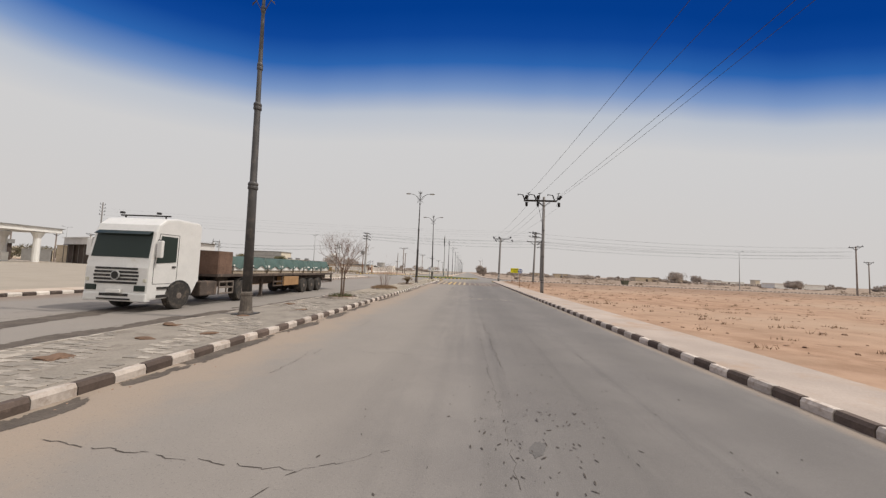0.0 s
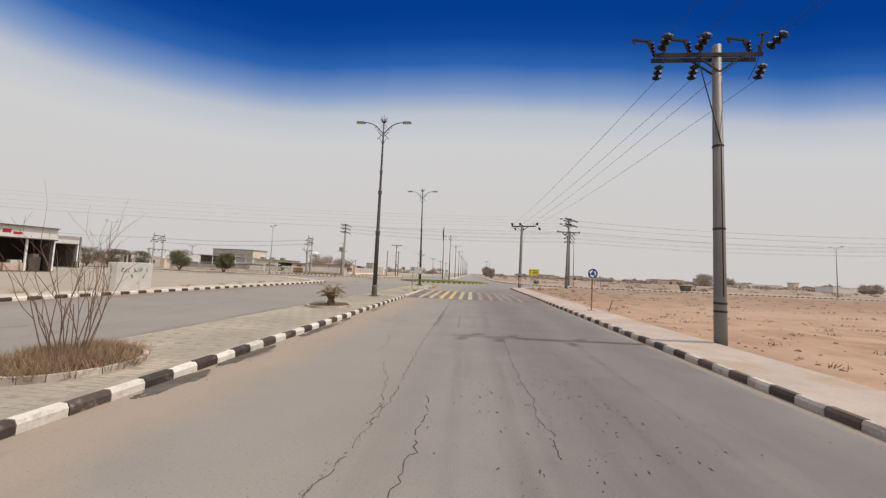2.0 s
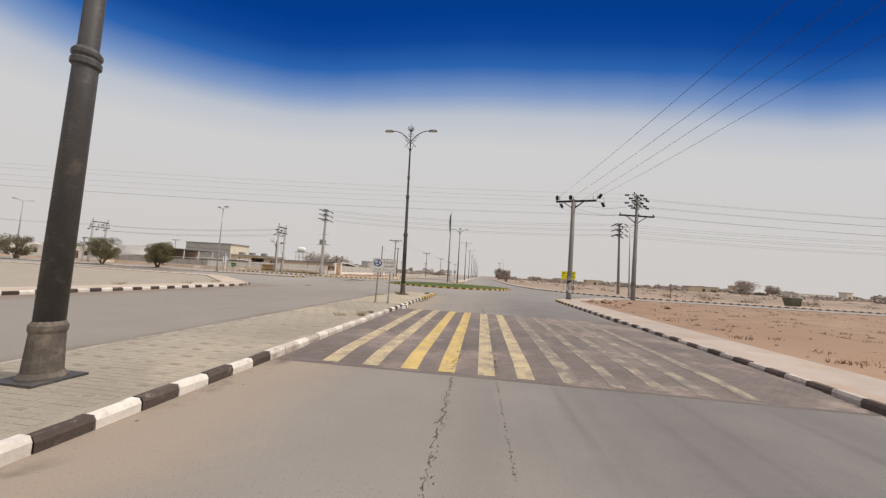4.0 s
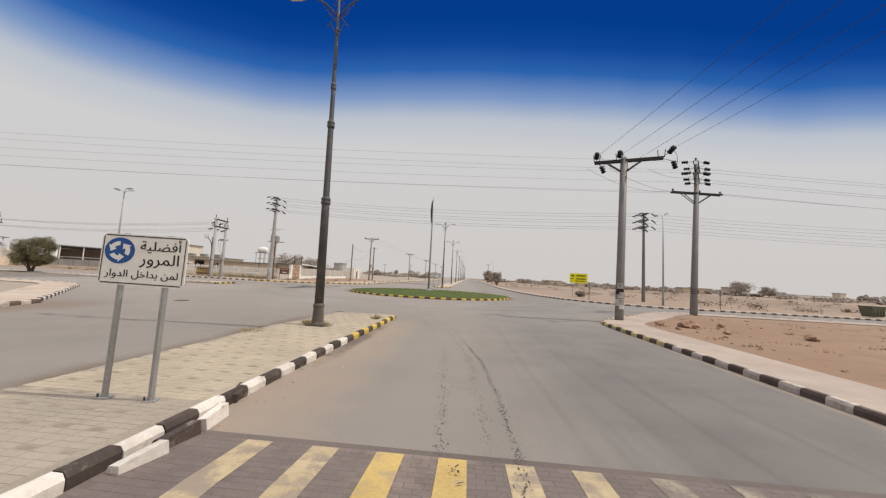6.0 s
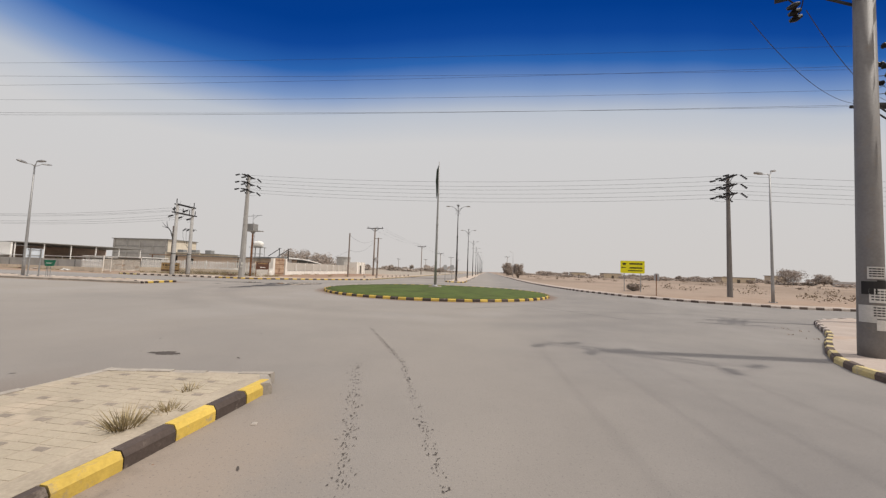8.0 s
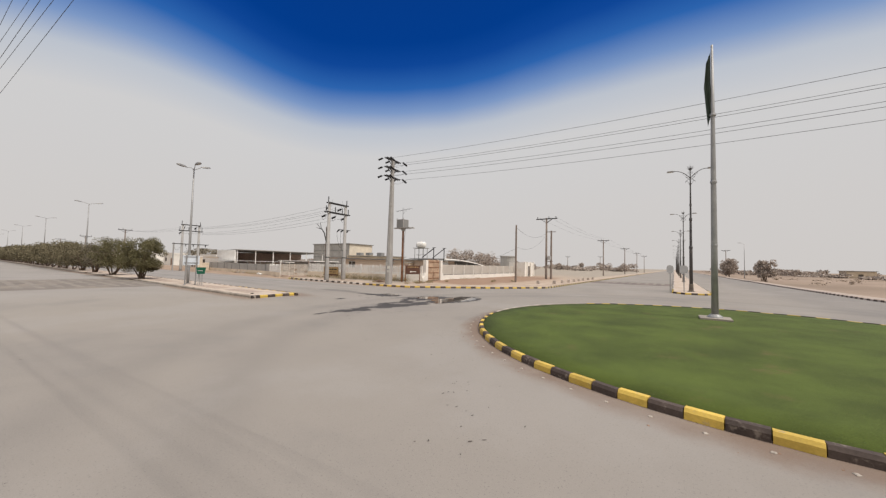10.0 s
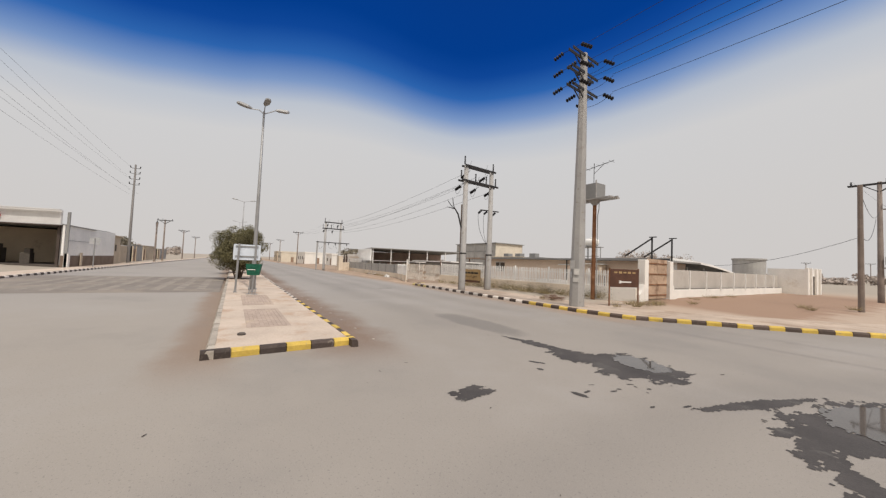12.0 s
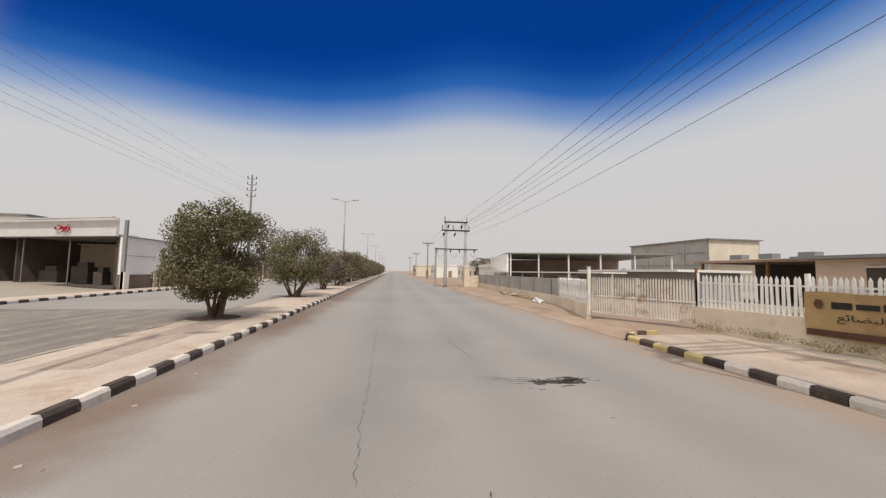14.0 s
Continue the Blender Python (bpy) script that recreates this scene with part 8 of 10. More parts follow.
# corner: rusty double gate and low white wall going north
cg = thing("gate", pose(0, 0, 0), "tall rusty sheet gate between cream pillars", "gate")
for y in (109.75, 112.75):
    part("pillar", box(bmesh.new(), (-28.45, y, LOT + 1.2), (0.45, 0.42, 2.5), bevel=0.03), PLASTER_W, cg)
    side = -1 if y < 111 else 1
    bm = bmesh.new()
    tube_rings(bm, [[(x, y + side * 0.18, LOT - 0.1), (x, y + side * 0.75, LOT - 0.1), (x, y + side * 0.68, LOT + 0.35), (x, y + side * 0.42, LOT + 0.62), (x, y + side * 0.26, LOT + 0.95), (x, y + side * 0.18, LOT + 0.95)] for x in (-28.66, -28.24)])
    part("flared_foot", bm, PLASTER_W, cg)
for k in range(2):
    lf = part("gate_leaf", boxes(((-28.42, 110.65 + 1.22 * k, LOT + 1.3), (0.05, 1.18, 2.45))), GATE_RUST, cg, "rusty steel gate leaf")
    for z in (0.3, 0.95, 1.6, 2.25):
        part("gate_rib", boxes(((-28.38, 110.65 + 1.22 * k, LOT + z), (0.05, 1.12, 0.06))), RUST, lf)
nw = thing("boundary_wall", pose(0, 0, 0), "low white wall with grey sheet panels above", "wall")
NP = [(-28.5, 112.9), (-29.0, 124.0), (-29.4, 139.0)]
for a, b in zip(NP, NP[1:]):
    wall_run(nw, "low_wall", a, b, 0.0, LOT + 0.62, 0.2, PLASTER_W)
    wall_run(nw, "sheet_panel", (a[0] - 0.25, a[1]), (b[0] - 0.25, b[1]), LOT + 0.66, LOT + 1.95, 0.06, SHEET_PALE)
    wall_run(nw, "dark_joint", (a[0] - 0.1, a[1]), (b[0] - 0.1, b[1]), LOT + 0.6, LOT + 0.66, 0.18, SHED_DARK)
for k in range(9):
    x, y = along(NP[0], NP[2], 0.3 + 2.9 * k)
    part("wall_post", boxes(((x + 0.02, y, LOT + 1.2), (0.08, 0.08, 1.5))), SHEET_WHITE, nw)
# first low building behind the fence with a flat overhanging roof
bd = thing("low_building", pose(0, 0, 0), "low cream building with a thin flat roof", "building")
bm = boxes(((-38.2, 115.3, LOT + 1.22), (17.0, 5.6, 2.44)))
part("wall", bm, PLASTER_ROSE, bd)
part("roof", boxes(((-38.0, 115.2, LOT + 2.51), (18.2, 6.8, 0.12))), SHEET_GREY, bd, "thin dark flat roof")
for x in (-44.5,):
    w = part("window", boxes(((x, 112.47, LOT + 1.65), (1.3, 0.06, 0.9))), SHED_DARK, bd)
    part("window_frame", boxes(((x, 112.43, LOT + 2.13), (1.4, 0.06, 0.06)), ((x, 112.43, LOT + 1.17), (1.4, 0.08, 0.06)), ((x, 112.43, LOT + 1.65), (0.05, 0.05, 0.9))), SHEET_WHITE, w)
part("strip_lamp", box(bmesh.new(), (-36.4, 112.42, 2.36), (1.2, 0.10, 0.10), bevel=0.02), SHEET_WHITE, bd)
part("pipe_post", tube(bmesh.new(), [(-35.7, 111.9, 0.0), (-35.7, 111.9, LOT + 2.45)], 0.05, 8), IRON, bd)
ck = thing("air_cooler", pose(-33.0, 111.9, LOT - 0.05), "beige cooler box on a dark steel stand", "air cooler")
part("body", box(bmesh.new(), (0, 0, 1.75), (1.0, 0.8, 0.75), bevel=0.04), PLASTER_CREAM, ck)
part("grille", boxes(((0, -0.41, 1.75), (0.8, 0.03, 0.5))), SHED_BACK, ck, "dark louvred grille")
part("canopy", boxes(((0, -0.05, 2.2), (1.25, 1.05, 0.05))), SHEET_WHITE, ck)
for x in (-0.45, 0.45):
    for y in (-0.35, 0.35):
        part("stand_leg", boxes(((x, y, 0.65), (0.06, 0.06, 1.4))), IRON, ck)
wsl = thing("sheet_stack", pose(-36.2, 110.6, LOT - 0.05, 0, 0, 10), "low stack of white sheets behind the fence", "sheet stack")
for k in range(5):
    part("sheet", box(bmesh.new(), (0.1 * (k % 2), 0.05 * k, 0.45 + 0.09 * k), (2.5 - 0.12 * k, 1.2, 0.07), bevel=0.01), SHEET_WHITE, wsl)
part("pallet", boxes(*[((x, 0, 0.2), (0.12, 1.2, 0.42)) for x in (-1.1, 0, 1.1)]), WOOD, wsl)
for k, (x, y) in enumerate(((-29.4, 112.6), (-28.9, 114.2))):
    ps = thing("roof_bracket", pose(x, y, LOT + 2.7), "dark steel bracket post with a slanting strut", "bracket")
    part("upright", beam(bmesh.new(), (0, 0, -0.4), (0, 0, 1.35), 0.08, 0.08), IRON, ps)
    part("strut", beam(bmesh.new(), (0, 0, 1.3), (-1.9, 0.1, 0.1), 0.08, 0.08), IRON, ps)
    part("cap", boxes(((0.05, 0, 1.38), (0.45, 0.12, 0.06))), IRON, ps)
# carport with a curved sheet roof along the north wall
cp = thing("carport", pose(0, 0, 0), "carport with a curved pale sheet roof", "carport")
bm = bmesh.new()
tube_rings(bm, [[(x, 115.0 + 11.5 * t, LOT + 2.75 - 0.85 * t * t + dz) for t in (0, 0.2, 0.4, 0.6, 0.8, 1.0)] + [(x, 115.0 + 11.5 * t, LOT + 2.69 - 0.85 * t * t) for t in (1.0, 0.8, 0.6, 0.4, 0.2, 0)] for x, dz in ((-29.4, 0), (-35.5, 0))])
part("roof", bm, SHEET_GREY, cp)
bm = bmesh.new()
tube_rings(bm, [[(x, 115.0 + 11.5 * t, LOT + 2.79 - 0.85 * t * t) for t in (0, 0.2, 0.4, 0.6, 0.8, 1.0)] + [(x, 115.0 + 11.5 * t, LOT + 2.62 - 0.80 * t * t) for t in (1.0, 0.8, 0.6, 0.4, 0.2, 0)] for x in (-29.37, -29.31)])
part("fascia", bm, SHEET_WHITE, cp, "white curved roof edge")
part("end_panel", boxes(((-29.34, 114.6, LOT + 2.25), (0.05, 2.6, 0.7))), SHEET_WHITE, cp, "white sheet panel under the roof edge")
for y in (116, 119, 122, 125.5):
    part("post", boxes(((-30.0, y, LOT + 1.1), (0.09, 0.09, 2.2))), SHEET_WHITE, cp)
# panel added and coloured dark for the shade under the roof
part("back_panel", boxes(((-35.2, 120.5, LOT + 1.2), (0.1, 11, 2.4))), SHED_DARK, cp)
# gatehouse, round tank
gh = thing("gatehouse", pose(0, 0, 0), "small white gatehouse with pilasters", "gatehouse")
part("wall", boxes(((-29.0, 141.6, LOT + 1.35), (3.0, 5.0, 2.7))), PLASTER_W, gh)
for y in (139.2, 140.6, 142.4, 144.0):
    part("pilaster", box(bmesh.new(), (-27.45, y, LOT + 1.4), (0.24, 0.35, 2.9), bevel=0.03), PLASTER_W, gh)
part("door", boxes(((-27.48, 141.5, LOT + 1.0), (0.06, 1.0, 2.0))), SHED_DARK, gh)
tk = thing("water_tank", pose(-35.0, 149.0, LOT), "squat round concrete water tank", "water tank")
part("drum", lathe(bmesh.new(), [(1.75, -0.3), (1.75, 3.9), (1.85, 3.95), (1.85, 4.15), (0.1, 4.25)], 24), BLOCKWORK, tk)
wt = thing("water_tower", pose(-54.4, 142.0, LOT + 0.5) @ Matrix.Diagonal((0.86, 0.86, 1.0, 1.0)), "white plastic tank on a steel stand", "water tower")
for x in (-1.5, 0, 1.5):
    for y in (-0.9, 0.9):
        part("leg", beam(bmesh.new(), (x, y, -0.6), (x, y, 5.15), 0.1, 0.1), SHEET_GREY, wt)
part("platform", boxes(((0, 0, 5.2), (3.9, 2.4, 0.12)), ((0, 0, 3.6), (3.4, 0.1, 0.1))), SHEET_GREY, wt)
bm = bmesh.new()
tube(bm, [(-1.5, 0, 6.0), (-1.35, 0, 6.0), (-0.9, 0, 6.0), (0.9, 0, 6.0), (1.35, 0, 6.0), (1.5, 0, 6.0)], [0.25, 0.62, 0.75, 0.75, 0.62, 0.25], 18)
lathe(bm, [(0.3, 0), (0.3, 0.22), (0.1, 0.26)], 12, (0, 0, 6.65))
part("tank", bm, SIGN_WHITE, wt, smooth=True)
# tank box on a rusty pole, with an aerial
ts = thing("pole_tank", pose(-30.6, 108.0, LOT - 0.05), "grey box tank on a rusty pole with an aerial", "tank stand")
part("pole", lathe(bmesh.new(), [(0.13, -0.1), (0.12, 3.0), (0.11, 6.1)], 10), RUST, ts)
part("side_pipe", tube(bmesh.new(), [(0.22, 0, 0), (0.22, 0, 5.2), (0.3, 0, 5.6), (0.3, 0, 6.1)], 0.03, 6), GALV, ts)
part("platform", boxes(((0.1, 0, 6.2), (2.9, 0.10, 0.10)), ((0.1, 0.45, 6.2), (2.3, 0.08, 0.08)), ((0.1, -0.45, 6.2), (2.3, 0.08, 0.08)), ((1.3, 0, 6.2), (0.08, 1.0, 0.08))), POLE_LIGHT, ts)
part("funnel", lathe(bmesh.new(), [(0.12, 5.85), (0.35, 6.12), (0.4, 6.18)], 10), GALV, ts)
tb = part("tank", box(bmesh.new(), (-0.1, 0, 6.72), (1.0, 0.95, 0.95), bevel=0.02), SHEET_GREY, ts, "grey sheet box tank")
for x in (-0.58, 0.38):
    part("tank_rib", boxes(((x, -0.46, 6.78), (0.06, 0.06, 1.15))), POLE_LIGHT, tb)
bm = bmesh.new()
tube(bm, [(-0.1, 0, 7.1), (-0.1, 0, 8.6)], 0.02, 5)
beam(bm, (-1.2, 0.1, 8.25), (1.3, -0.1, 8.45), 0.025, 0.025)
for k in range(6):
    beam(bm, (-1.0 + 0.42 * k, -0.28, 8.27 + 0.035 * k), (-1.0 + 0.42 * k, 0.28, 8.27 + 0.035 * k), 0.014, 0.014)
beam(bm, (-0.1, 0, 7.9), (0.55, 0, 8.38), 0.02, 0.02)
part("aerial", bm, IRON, ts)

# open shed along the west side, with posts
SA, SB = (-71.0, 107.9), (-63.6, 120.0)
sd = thing("open_shed", pose(0, 0, 0), "long open-fronted shed with a thin pale roof", "shed")
sx, sy = (SB[0] - SA[0]) / 14.18, (SB[1] - SA[1]) / 14.18
nx_, ny_ = -0.995, 0.1


def shed_pt(u, v, z):
    return (SA[0] + sx * u + nx_ * v, SA[1] + sy * u + ny_ * v, z)


bm = bmesh.new()
tube_rings(bm, [[shed_pt(u, v, z + dz) for u, v, z in ((-0.3, -0.8, LOT + 3.75), (15.2, -0.8, LOT + 3.55), (15.2, 9, LOT + 3.3), (-0.3, 9, LOT + 3.5))] for dz in (0, 0.12)])
part("roof", bm, SHEET_GREY, sd)
bm = bmesh.new()
tube_rings(bm, [[shed_pt(u, v, z) for u, v in ((-0.3, 8.8), (15.2, 8.8), (15.2, 9.0), (-0.3, 9.0))] for z in (0.1, LOT + 3.4)])
part("back_wall", bm, SHED_BACK, sd)
bm = bmesh.new()
tube_rings(bm, [[shed_pt(u, v, z) for u, v in ((-0.35, -0.6), (-0.15, -0.6), (-0.15, 9), (-0.35, 9))] for z in (0.1, LOT + 3.72)])
part("end_wall", bm, SHEET_WHITE, sd, "white sheet end wall")
for k in range(6):
    u = 0.1 + 2.95 * k
    part("post", beam(bmesh.new(), shed_pt(u, -0.5, 0.1), shed_pt(u, -0.5, LOT + 3.7 - 0.013 * u), 0.12, 0.12), SHEET_WHITE, sd)
for k, (u, v, w, h) in enumerate(((3, 6, 2.6, 1.3), (8, 5, 2.2, 1.6), (12.5, 6, 2.8, 1.2))):
    cr_ = thing("stacked_goods", pose(*shed_pt(u, v, LOT - 0.05), 0, 0, 58), "dusty stack of goods in the shed", "stack")
    part("crate", box(bmesh.new(), (0, 0, h / 2), (w, 1.6, h), bevel=0.05), (RUST_SHEET, WOOD, BLOCKWORK)[k], cr_)
    part("cover", box(bmesh.new(), (0, 0, h + 0.06), (w * 0.94, 1.5, 0.12), bevel=0.03), SHED_DARK, cr_)
# white lean-to wall in front of the shed and a dark store
ln = thing("lean_to", pose(0, 0, 0), "low white lean-to with a flat roof", "lean-to")
part("wall", boxes(((-57.5, 114.0, LOT + 0.95), (9.5, 4.0, 1.9))), SHEET_GREY, ln)
part("roof", boxes(((-57.5, 113.8, LOT + 1.98), (10.4, 5.0, 0.14))), SHEET_WHITE, ln)
st2 = thing("store", pose(0, 0, 0), "dark open store with a rusty roof", "store")
part("back_wall", boxes(((-52.0, 121.5, LOT + 1.3), (8.5, 0.2, 2.6))), SHED_DARK, st2)
part("roof", boxes(((-52.0, 119.3, LOT + 2.65), (9.2, 5.2, 0.14))), RUST_SHEET, st2)
for x in (-56.2, -52.0, -47.8):
    part("post", boxes(((x, 117.0, LOT + 1.3), (0.12, 0.12, 2.6))), RUST, st2)
# grey block hall with a cream end
hl = thing("block_hall", pose(0, 0, 0), "tall grey block hall with a cream end wall", "building")
part("south_wall", boxes(((-84.3, 139.1, 3.6), (15.6, 0.3, 7.2))), BLOCKWORK, hl, "bare grey block wall")
part("east_wall", boxes(((-76.6, 143.1, 3.6), (0.3, 8.2, 7.2))), PLASTER, hl, "cream plastered wall")
part("west_wall", boxes(((-92.0, 143.1, 3.6), (0.3, 8.2, 7.2)), ((-84.3, 147.2, 3.6), (15.6, 0.3, 7.2))), BLOCKWORK, hl)
part("roof", boxes(((-84.2, 143.1, 7.25), (16.2, 8.9, 0.16))), SHEET_GREY, hl)
for x in (-91.7, -88.0, -84.3, -80.6, -76.9):
    part("column", boxes(((x, 138.92, 3.6), (0.35, 0.14, 7.1))), BLOCKWORK, hl)
for z in (1.8, 3.6, 5.4):
    part("ring_beam", boxes(((-84.3, 138.93, z), (15.5, 0.10, 0.2))), SHEET_GREY, hl)
an = thing("annex", pose(0, 0, 0), "cream annex with roof clutter", "building")
part("wall", boxes(((-67.5, 140.0, 1.9), (14.0, 6.0, 3.8))), PLASTER, an)
part("roof", boxes(((-67.5, 139.8, 3.86), (14.8, 7.0, 0.14))), SHEET_GREY, an)
for x in (-72.5, -69, -65):
    part("roof_unit", box(bmesh.new(), (x, 139.2, 4.35), (1.5, 1.2, 0.9), bevel=0.04), SHEET_GREY, an)
part("pergola", boxes(((-69.5, 136.3, 4.0), (9.5, 0.12, 0.12)), ((-74, 136.3, 2.0), (0.12, 0.12, 4.0)), ((-65, 136.3, 2.0), (0.12, 0.12, 4.0))), PLASTER, an)
# houses farther west along the north side
for k, (x, y, w, d, h, mt) in enumerate(((-88, 113.5, 8, 7, 2.6, PLASTER_W), (-104, 115, 10, 6, 2.6, PLASTER_W), (-118, 115, 7, 6, 3.0, PLASTER_W), (-140, 112, 14, 8, 3.4, PLASTER_W), (-165, 108, 10, 8, 3.6, PLASTER), (-190, 109, 14, 8, 4.0, PLASTER_TAN))):
    hs = thing("house", pose(x, y, 0.2), "plain low house with a flat roof, dusty walls", "house", "low houses of the west road")
    part("wall", boxes(((0, 0, h / 2 - 0.1), (w, d, h + 0.2))), mt, hs)
    part("parapet", boxes(((0, -d / 2, h + 0.2), (w + 0.1, 0.2, 0.45)), ((w / 2, 0, h + 0.2), (0.2, d, 0.45)), ((-w / 2, 0, h + 0.2), (0.2, d, 0.45)), ((0, d / 2, h + 0.2), (w + 0.1, 0.2, 0.45))), mt, hs)
    for j in range(max(1, int(w / 4))):
        x0 = -w / 2 + 2 + 4 * j
        part("window", boxes(((x0, -d / 2 - 0.02, h * 0.55), (1.0, 0.08, 1.0))), SHED_DARK, hs)
    part("door", boxes(((w / 2 + 0.02, 0, 1.0), (0.08, 1.0, 2.0))), RUST_SHEET, hs)
    part("gate_door", boxes(((w / 2 - 1.0, -d / 2 - 0.02, 1.0), (1.0, 0.08, 2.0))), RUST_SHEET, hs)

# ---------------------------------------------------------------- shop and filling station in the south-west
def open_shop(label, base, corners, back, eave, top, floor, posts, depth, edge=SHED_DARK):
    """A shop open on two sides: fascia on posts over a slab, back walls dark to stand for inner shade. corners: far
    end, street corner, other end of the two open fronts.
    """
    ob = thing("shop", pose(0, 0, 0), label, "shop", "open-fronted shops")
    a, b, c = corners
    for p, q, n in ((a, b, posts[0]), (b, c, posts[1])):
        d = math.hypot(q[0] - p[0], q[1] - p[1])
        wall_run(ob, "fascia", p, q, eave, top, 0.2, FASCIA_DUSTY, "pale sheet fascia")
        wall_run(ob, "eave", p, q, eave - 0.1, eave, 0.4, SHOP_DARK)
        for k in range(n + 1):
            x, y = along(p, q, min(max(0.15, d * k / n), d - 0.1))
            w = 0.085 if edge is SHEET_WHITE else 0.13
            part("post", boxes(((x - 0.25, y + 0.1, (floor + eave) / 2), (w, w, eave - floor))), POLE_GREY if edge is SHEET_WHITE else SHEET_WHITE, ob)
    deck = eave + 0.2 if edge is SHEET_WHITE else top
    bm = bmesh.new()
    slab(bm, [a, b, c, back], deck - 0.2, deck - 0.08)
    part("roof", bm, SHEET_GREY, ob)
    over = [(b[0] + (p[0] - b[0]) * 1.03 + (b[0] - back[0]) * 0.03, b[1] + (p[1] - b[1]) * 1.03 + (b[1] - back[1]) * 0.03) for p in (a, b, c)]
    for p, q in zip(over, over[1:]):
        wall_run(ob, "roof_edge", p, q, top, top + 0.07, 0.5 if edge is SHED_DARK else 0.3, SHED_DARK if edge is SHED_DARK else FASCIA_DUSTY)
    f, run = depth, 0.73 if edge is SHEET_WHITE else 1.0
    pa, pc = (b[0] + (a[0] - b[0]) * f, b[1] + (a[1] - b[1]) * f), (b[0] + (a[0] - b[0]) * f + (c[0] - b[0]) * run, b[1] + (a[1] - b[1]) * f + (c[1] - b[1]) * run)
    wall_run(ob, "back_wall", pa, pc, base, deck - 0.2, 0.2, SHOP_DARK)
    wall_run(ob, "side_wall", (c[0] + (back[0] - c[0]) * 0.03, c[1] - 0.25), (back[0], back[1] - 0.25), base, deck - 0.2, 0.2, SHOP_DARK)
    # inner partition added, its dark colour standing for shade
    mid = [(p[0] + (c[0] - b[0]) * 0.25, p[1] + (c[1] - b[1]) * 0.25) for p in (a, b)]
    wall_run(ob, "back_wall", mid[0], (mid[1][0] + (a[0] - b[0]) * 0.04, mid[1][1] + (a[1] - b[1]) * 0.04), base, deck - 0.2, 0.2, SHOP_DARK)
    # walls added to close the view through, coloured as the shade inside
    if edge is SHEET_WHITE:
        wall_run(ob, "south_wall", (a[0] + 0.3, a[1] + 0.5), (b[0] - 0.4, b[1] + 0.6), base, eave, 0.2, SHOP_DARK, "dark wall added inside for the shop's shade")
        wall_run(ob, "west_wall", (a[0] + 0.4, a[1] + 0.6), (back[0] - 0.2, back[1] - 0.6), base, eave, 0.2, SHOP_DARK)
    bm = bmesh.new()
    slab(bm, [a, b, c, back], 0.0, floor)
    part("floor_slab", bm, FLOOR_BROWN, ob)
    return ob


# oil shop at the west road
sh = open_shop("open-fronted roadside shop with a white fascia", 0.1, [(-82.1, 64.1), (-70.3, 59.4), (-64.5, 74.3)], (-78.0, 74.7), 4.2, 5.6, 0.3, (5, 3), 0.65, SHEET_WHITE)
ang = math.atan2(74.3 - 62.2, -64.5 + 69.2)
lettering("sign_letters", "زيوت", 1.6, LETTER_RED, sh, Matrix.Translation((-66.25, 69.1, 4.85)) @ Euler((radians(90), 0, ang)).to_matrix().to_4x4(), 0.05)
# shop with counters on the sand lot
sh = open_shop("open-fronted corner shop with white fascia on the sand lot", 0.2, [(-45.6, 47.3), (-40.3, 46.5), (-39.1, 52.5)], (-44.6, 53.3), 3.65, 4.75, 0.42, (2, 3), 0.8)
ang = math.atan2(6.0, 1.2)
for k in range(3):
    part("sign_bar", box(bmesh.new(), (-39.85 + 0.14 * k, 48.35 + 0.68 * k, 4.2 if k != 2 else 4.05), (0.56, 0.06, 0.36 if k != 2 else 0.24), ang), LETTER_RED, sh, "red sign lettering")
for k, (x, y, w, h) in enumerate(((-41.6, 47.6, 1.4, 0.9), (-41.0, 49.0, 1.3, 0.75), (-40.6, 50.3, 1.6, 0.75), (-40.4, 51.6, 0.9, 1.4), (-43.5, 47.6, 2.4, 0.8))):
    ct = thing("counter", pose(x, y, 0.42, 0, 0, 80 + 3 * k), "pale shop counter with stacked boxes", "counter", "counters in the shop")
    part("body", box(bmesh.new(), (0, 0, h / 2), (w, 0.7, h), bevel=0.03), SHED_BACK if k != 3 else SHED_DARK, ct)
    part("goods_box", box(bmesh.new(), (0.1, 0, h + 0.15), (w * 0.5, 0.5, 0.3), bevel=0.03), WOOD if k % 2 else PAPER, ct)
# counters take a dark colour for the shade of the shop
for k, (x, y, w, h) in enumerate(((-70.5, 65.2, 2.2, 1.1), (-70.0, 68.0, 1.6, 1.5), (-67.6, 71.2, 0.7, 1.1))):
    ct = thing("counter", pose(x, y, 0.3, 0, 0, 70 + 8 * k), "shop counter with stacked boxes, dark to match the shade", "counter", "counters in the shop")
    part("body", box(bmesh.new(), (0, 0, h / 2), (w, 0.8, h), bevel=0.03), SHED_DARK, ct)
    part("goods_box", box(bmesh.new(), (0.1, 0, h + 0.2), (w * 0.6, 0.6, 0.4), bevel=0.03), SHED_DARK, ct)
sw = thing("shop_annex", pose(0, 0, 0), "white shop annex with a dark stone plinth", "building")
bm = bmesh.new()
slab(bm, [(-64.75, 74.52), (-71.5, 74.9), (-78.0, 75.2), (-78.0, 74.8), (-64.75, 74.3)], 1.25, 4.2)
part("wall", bm, SHEET_WHITE, sw)
bm = bmesh.new()
slab(bm, [(-64.75, 74.56), (-71.5, 74.94), (-78.0, 75.24), (-78.0, 74.8), (-64.75, 74.3)], 0.0, 1.25)
part("plinth", bm, BRICK_BAND, sw, "dark stone plinth")
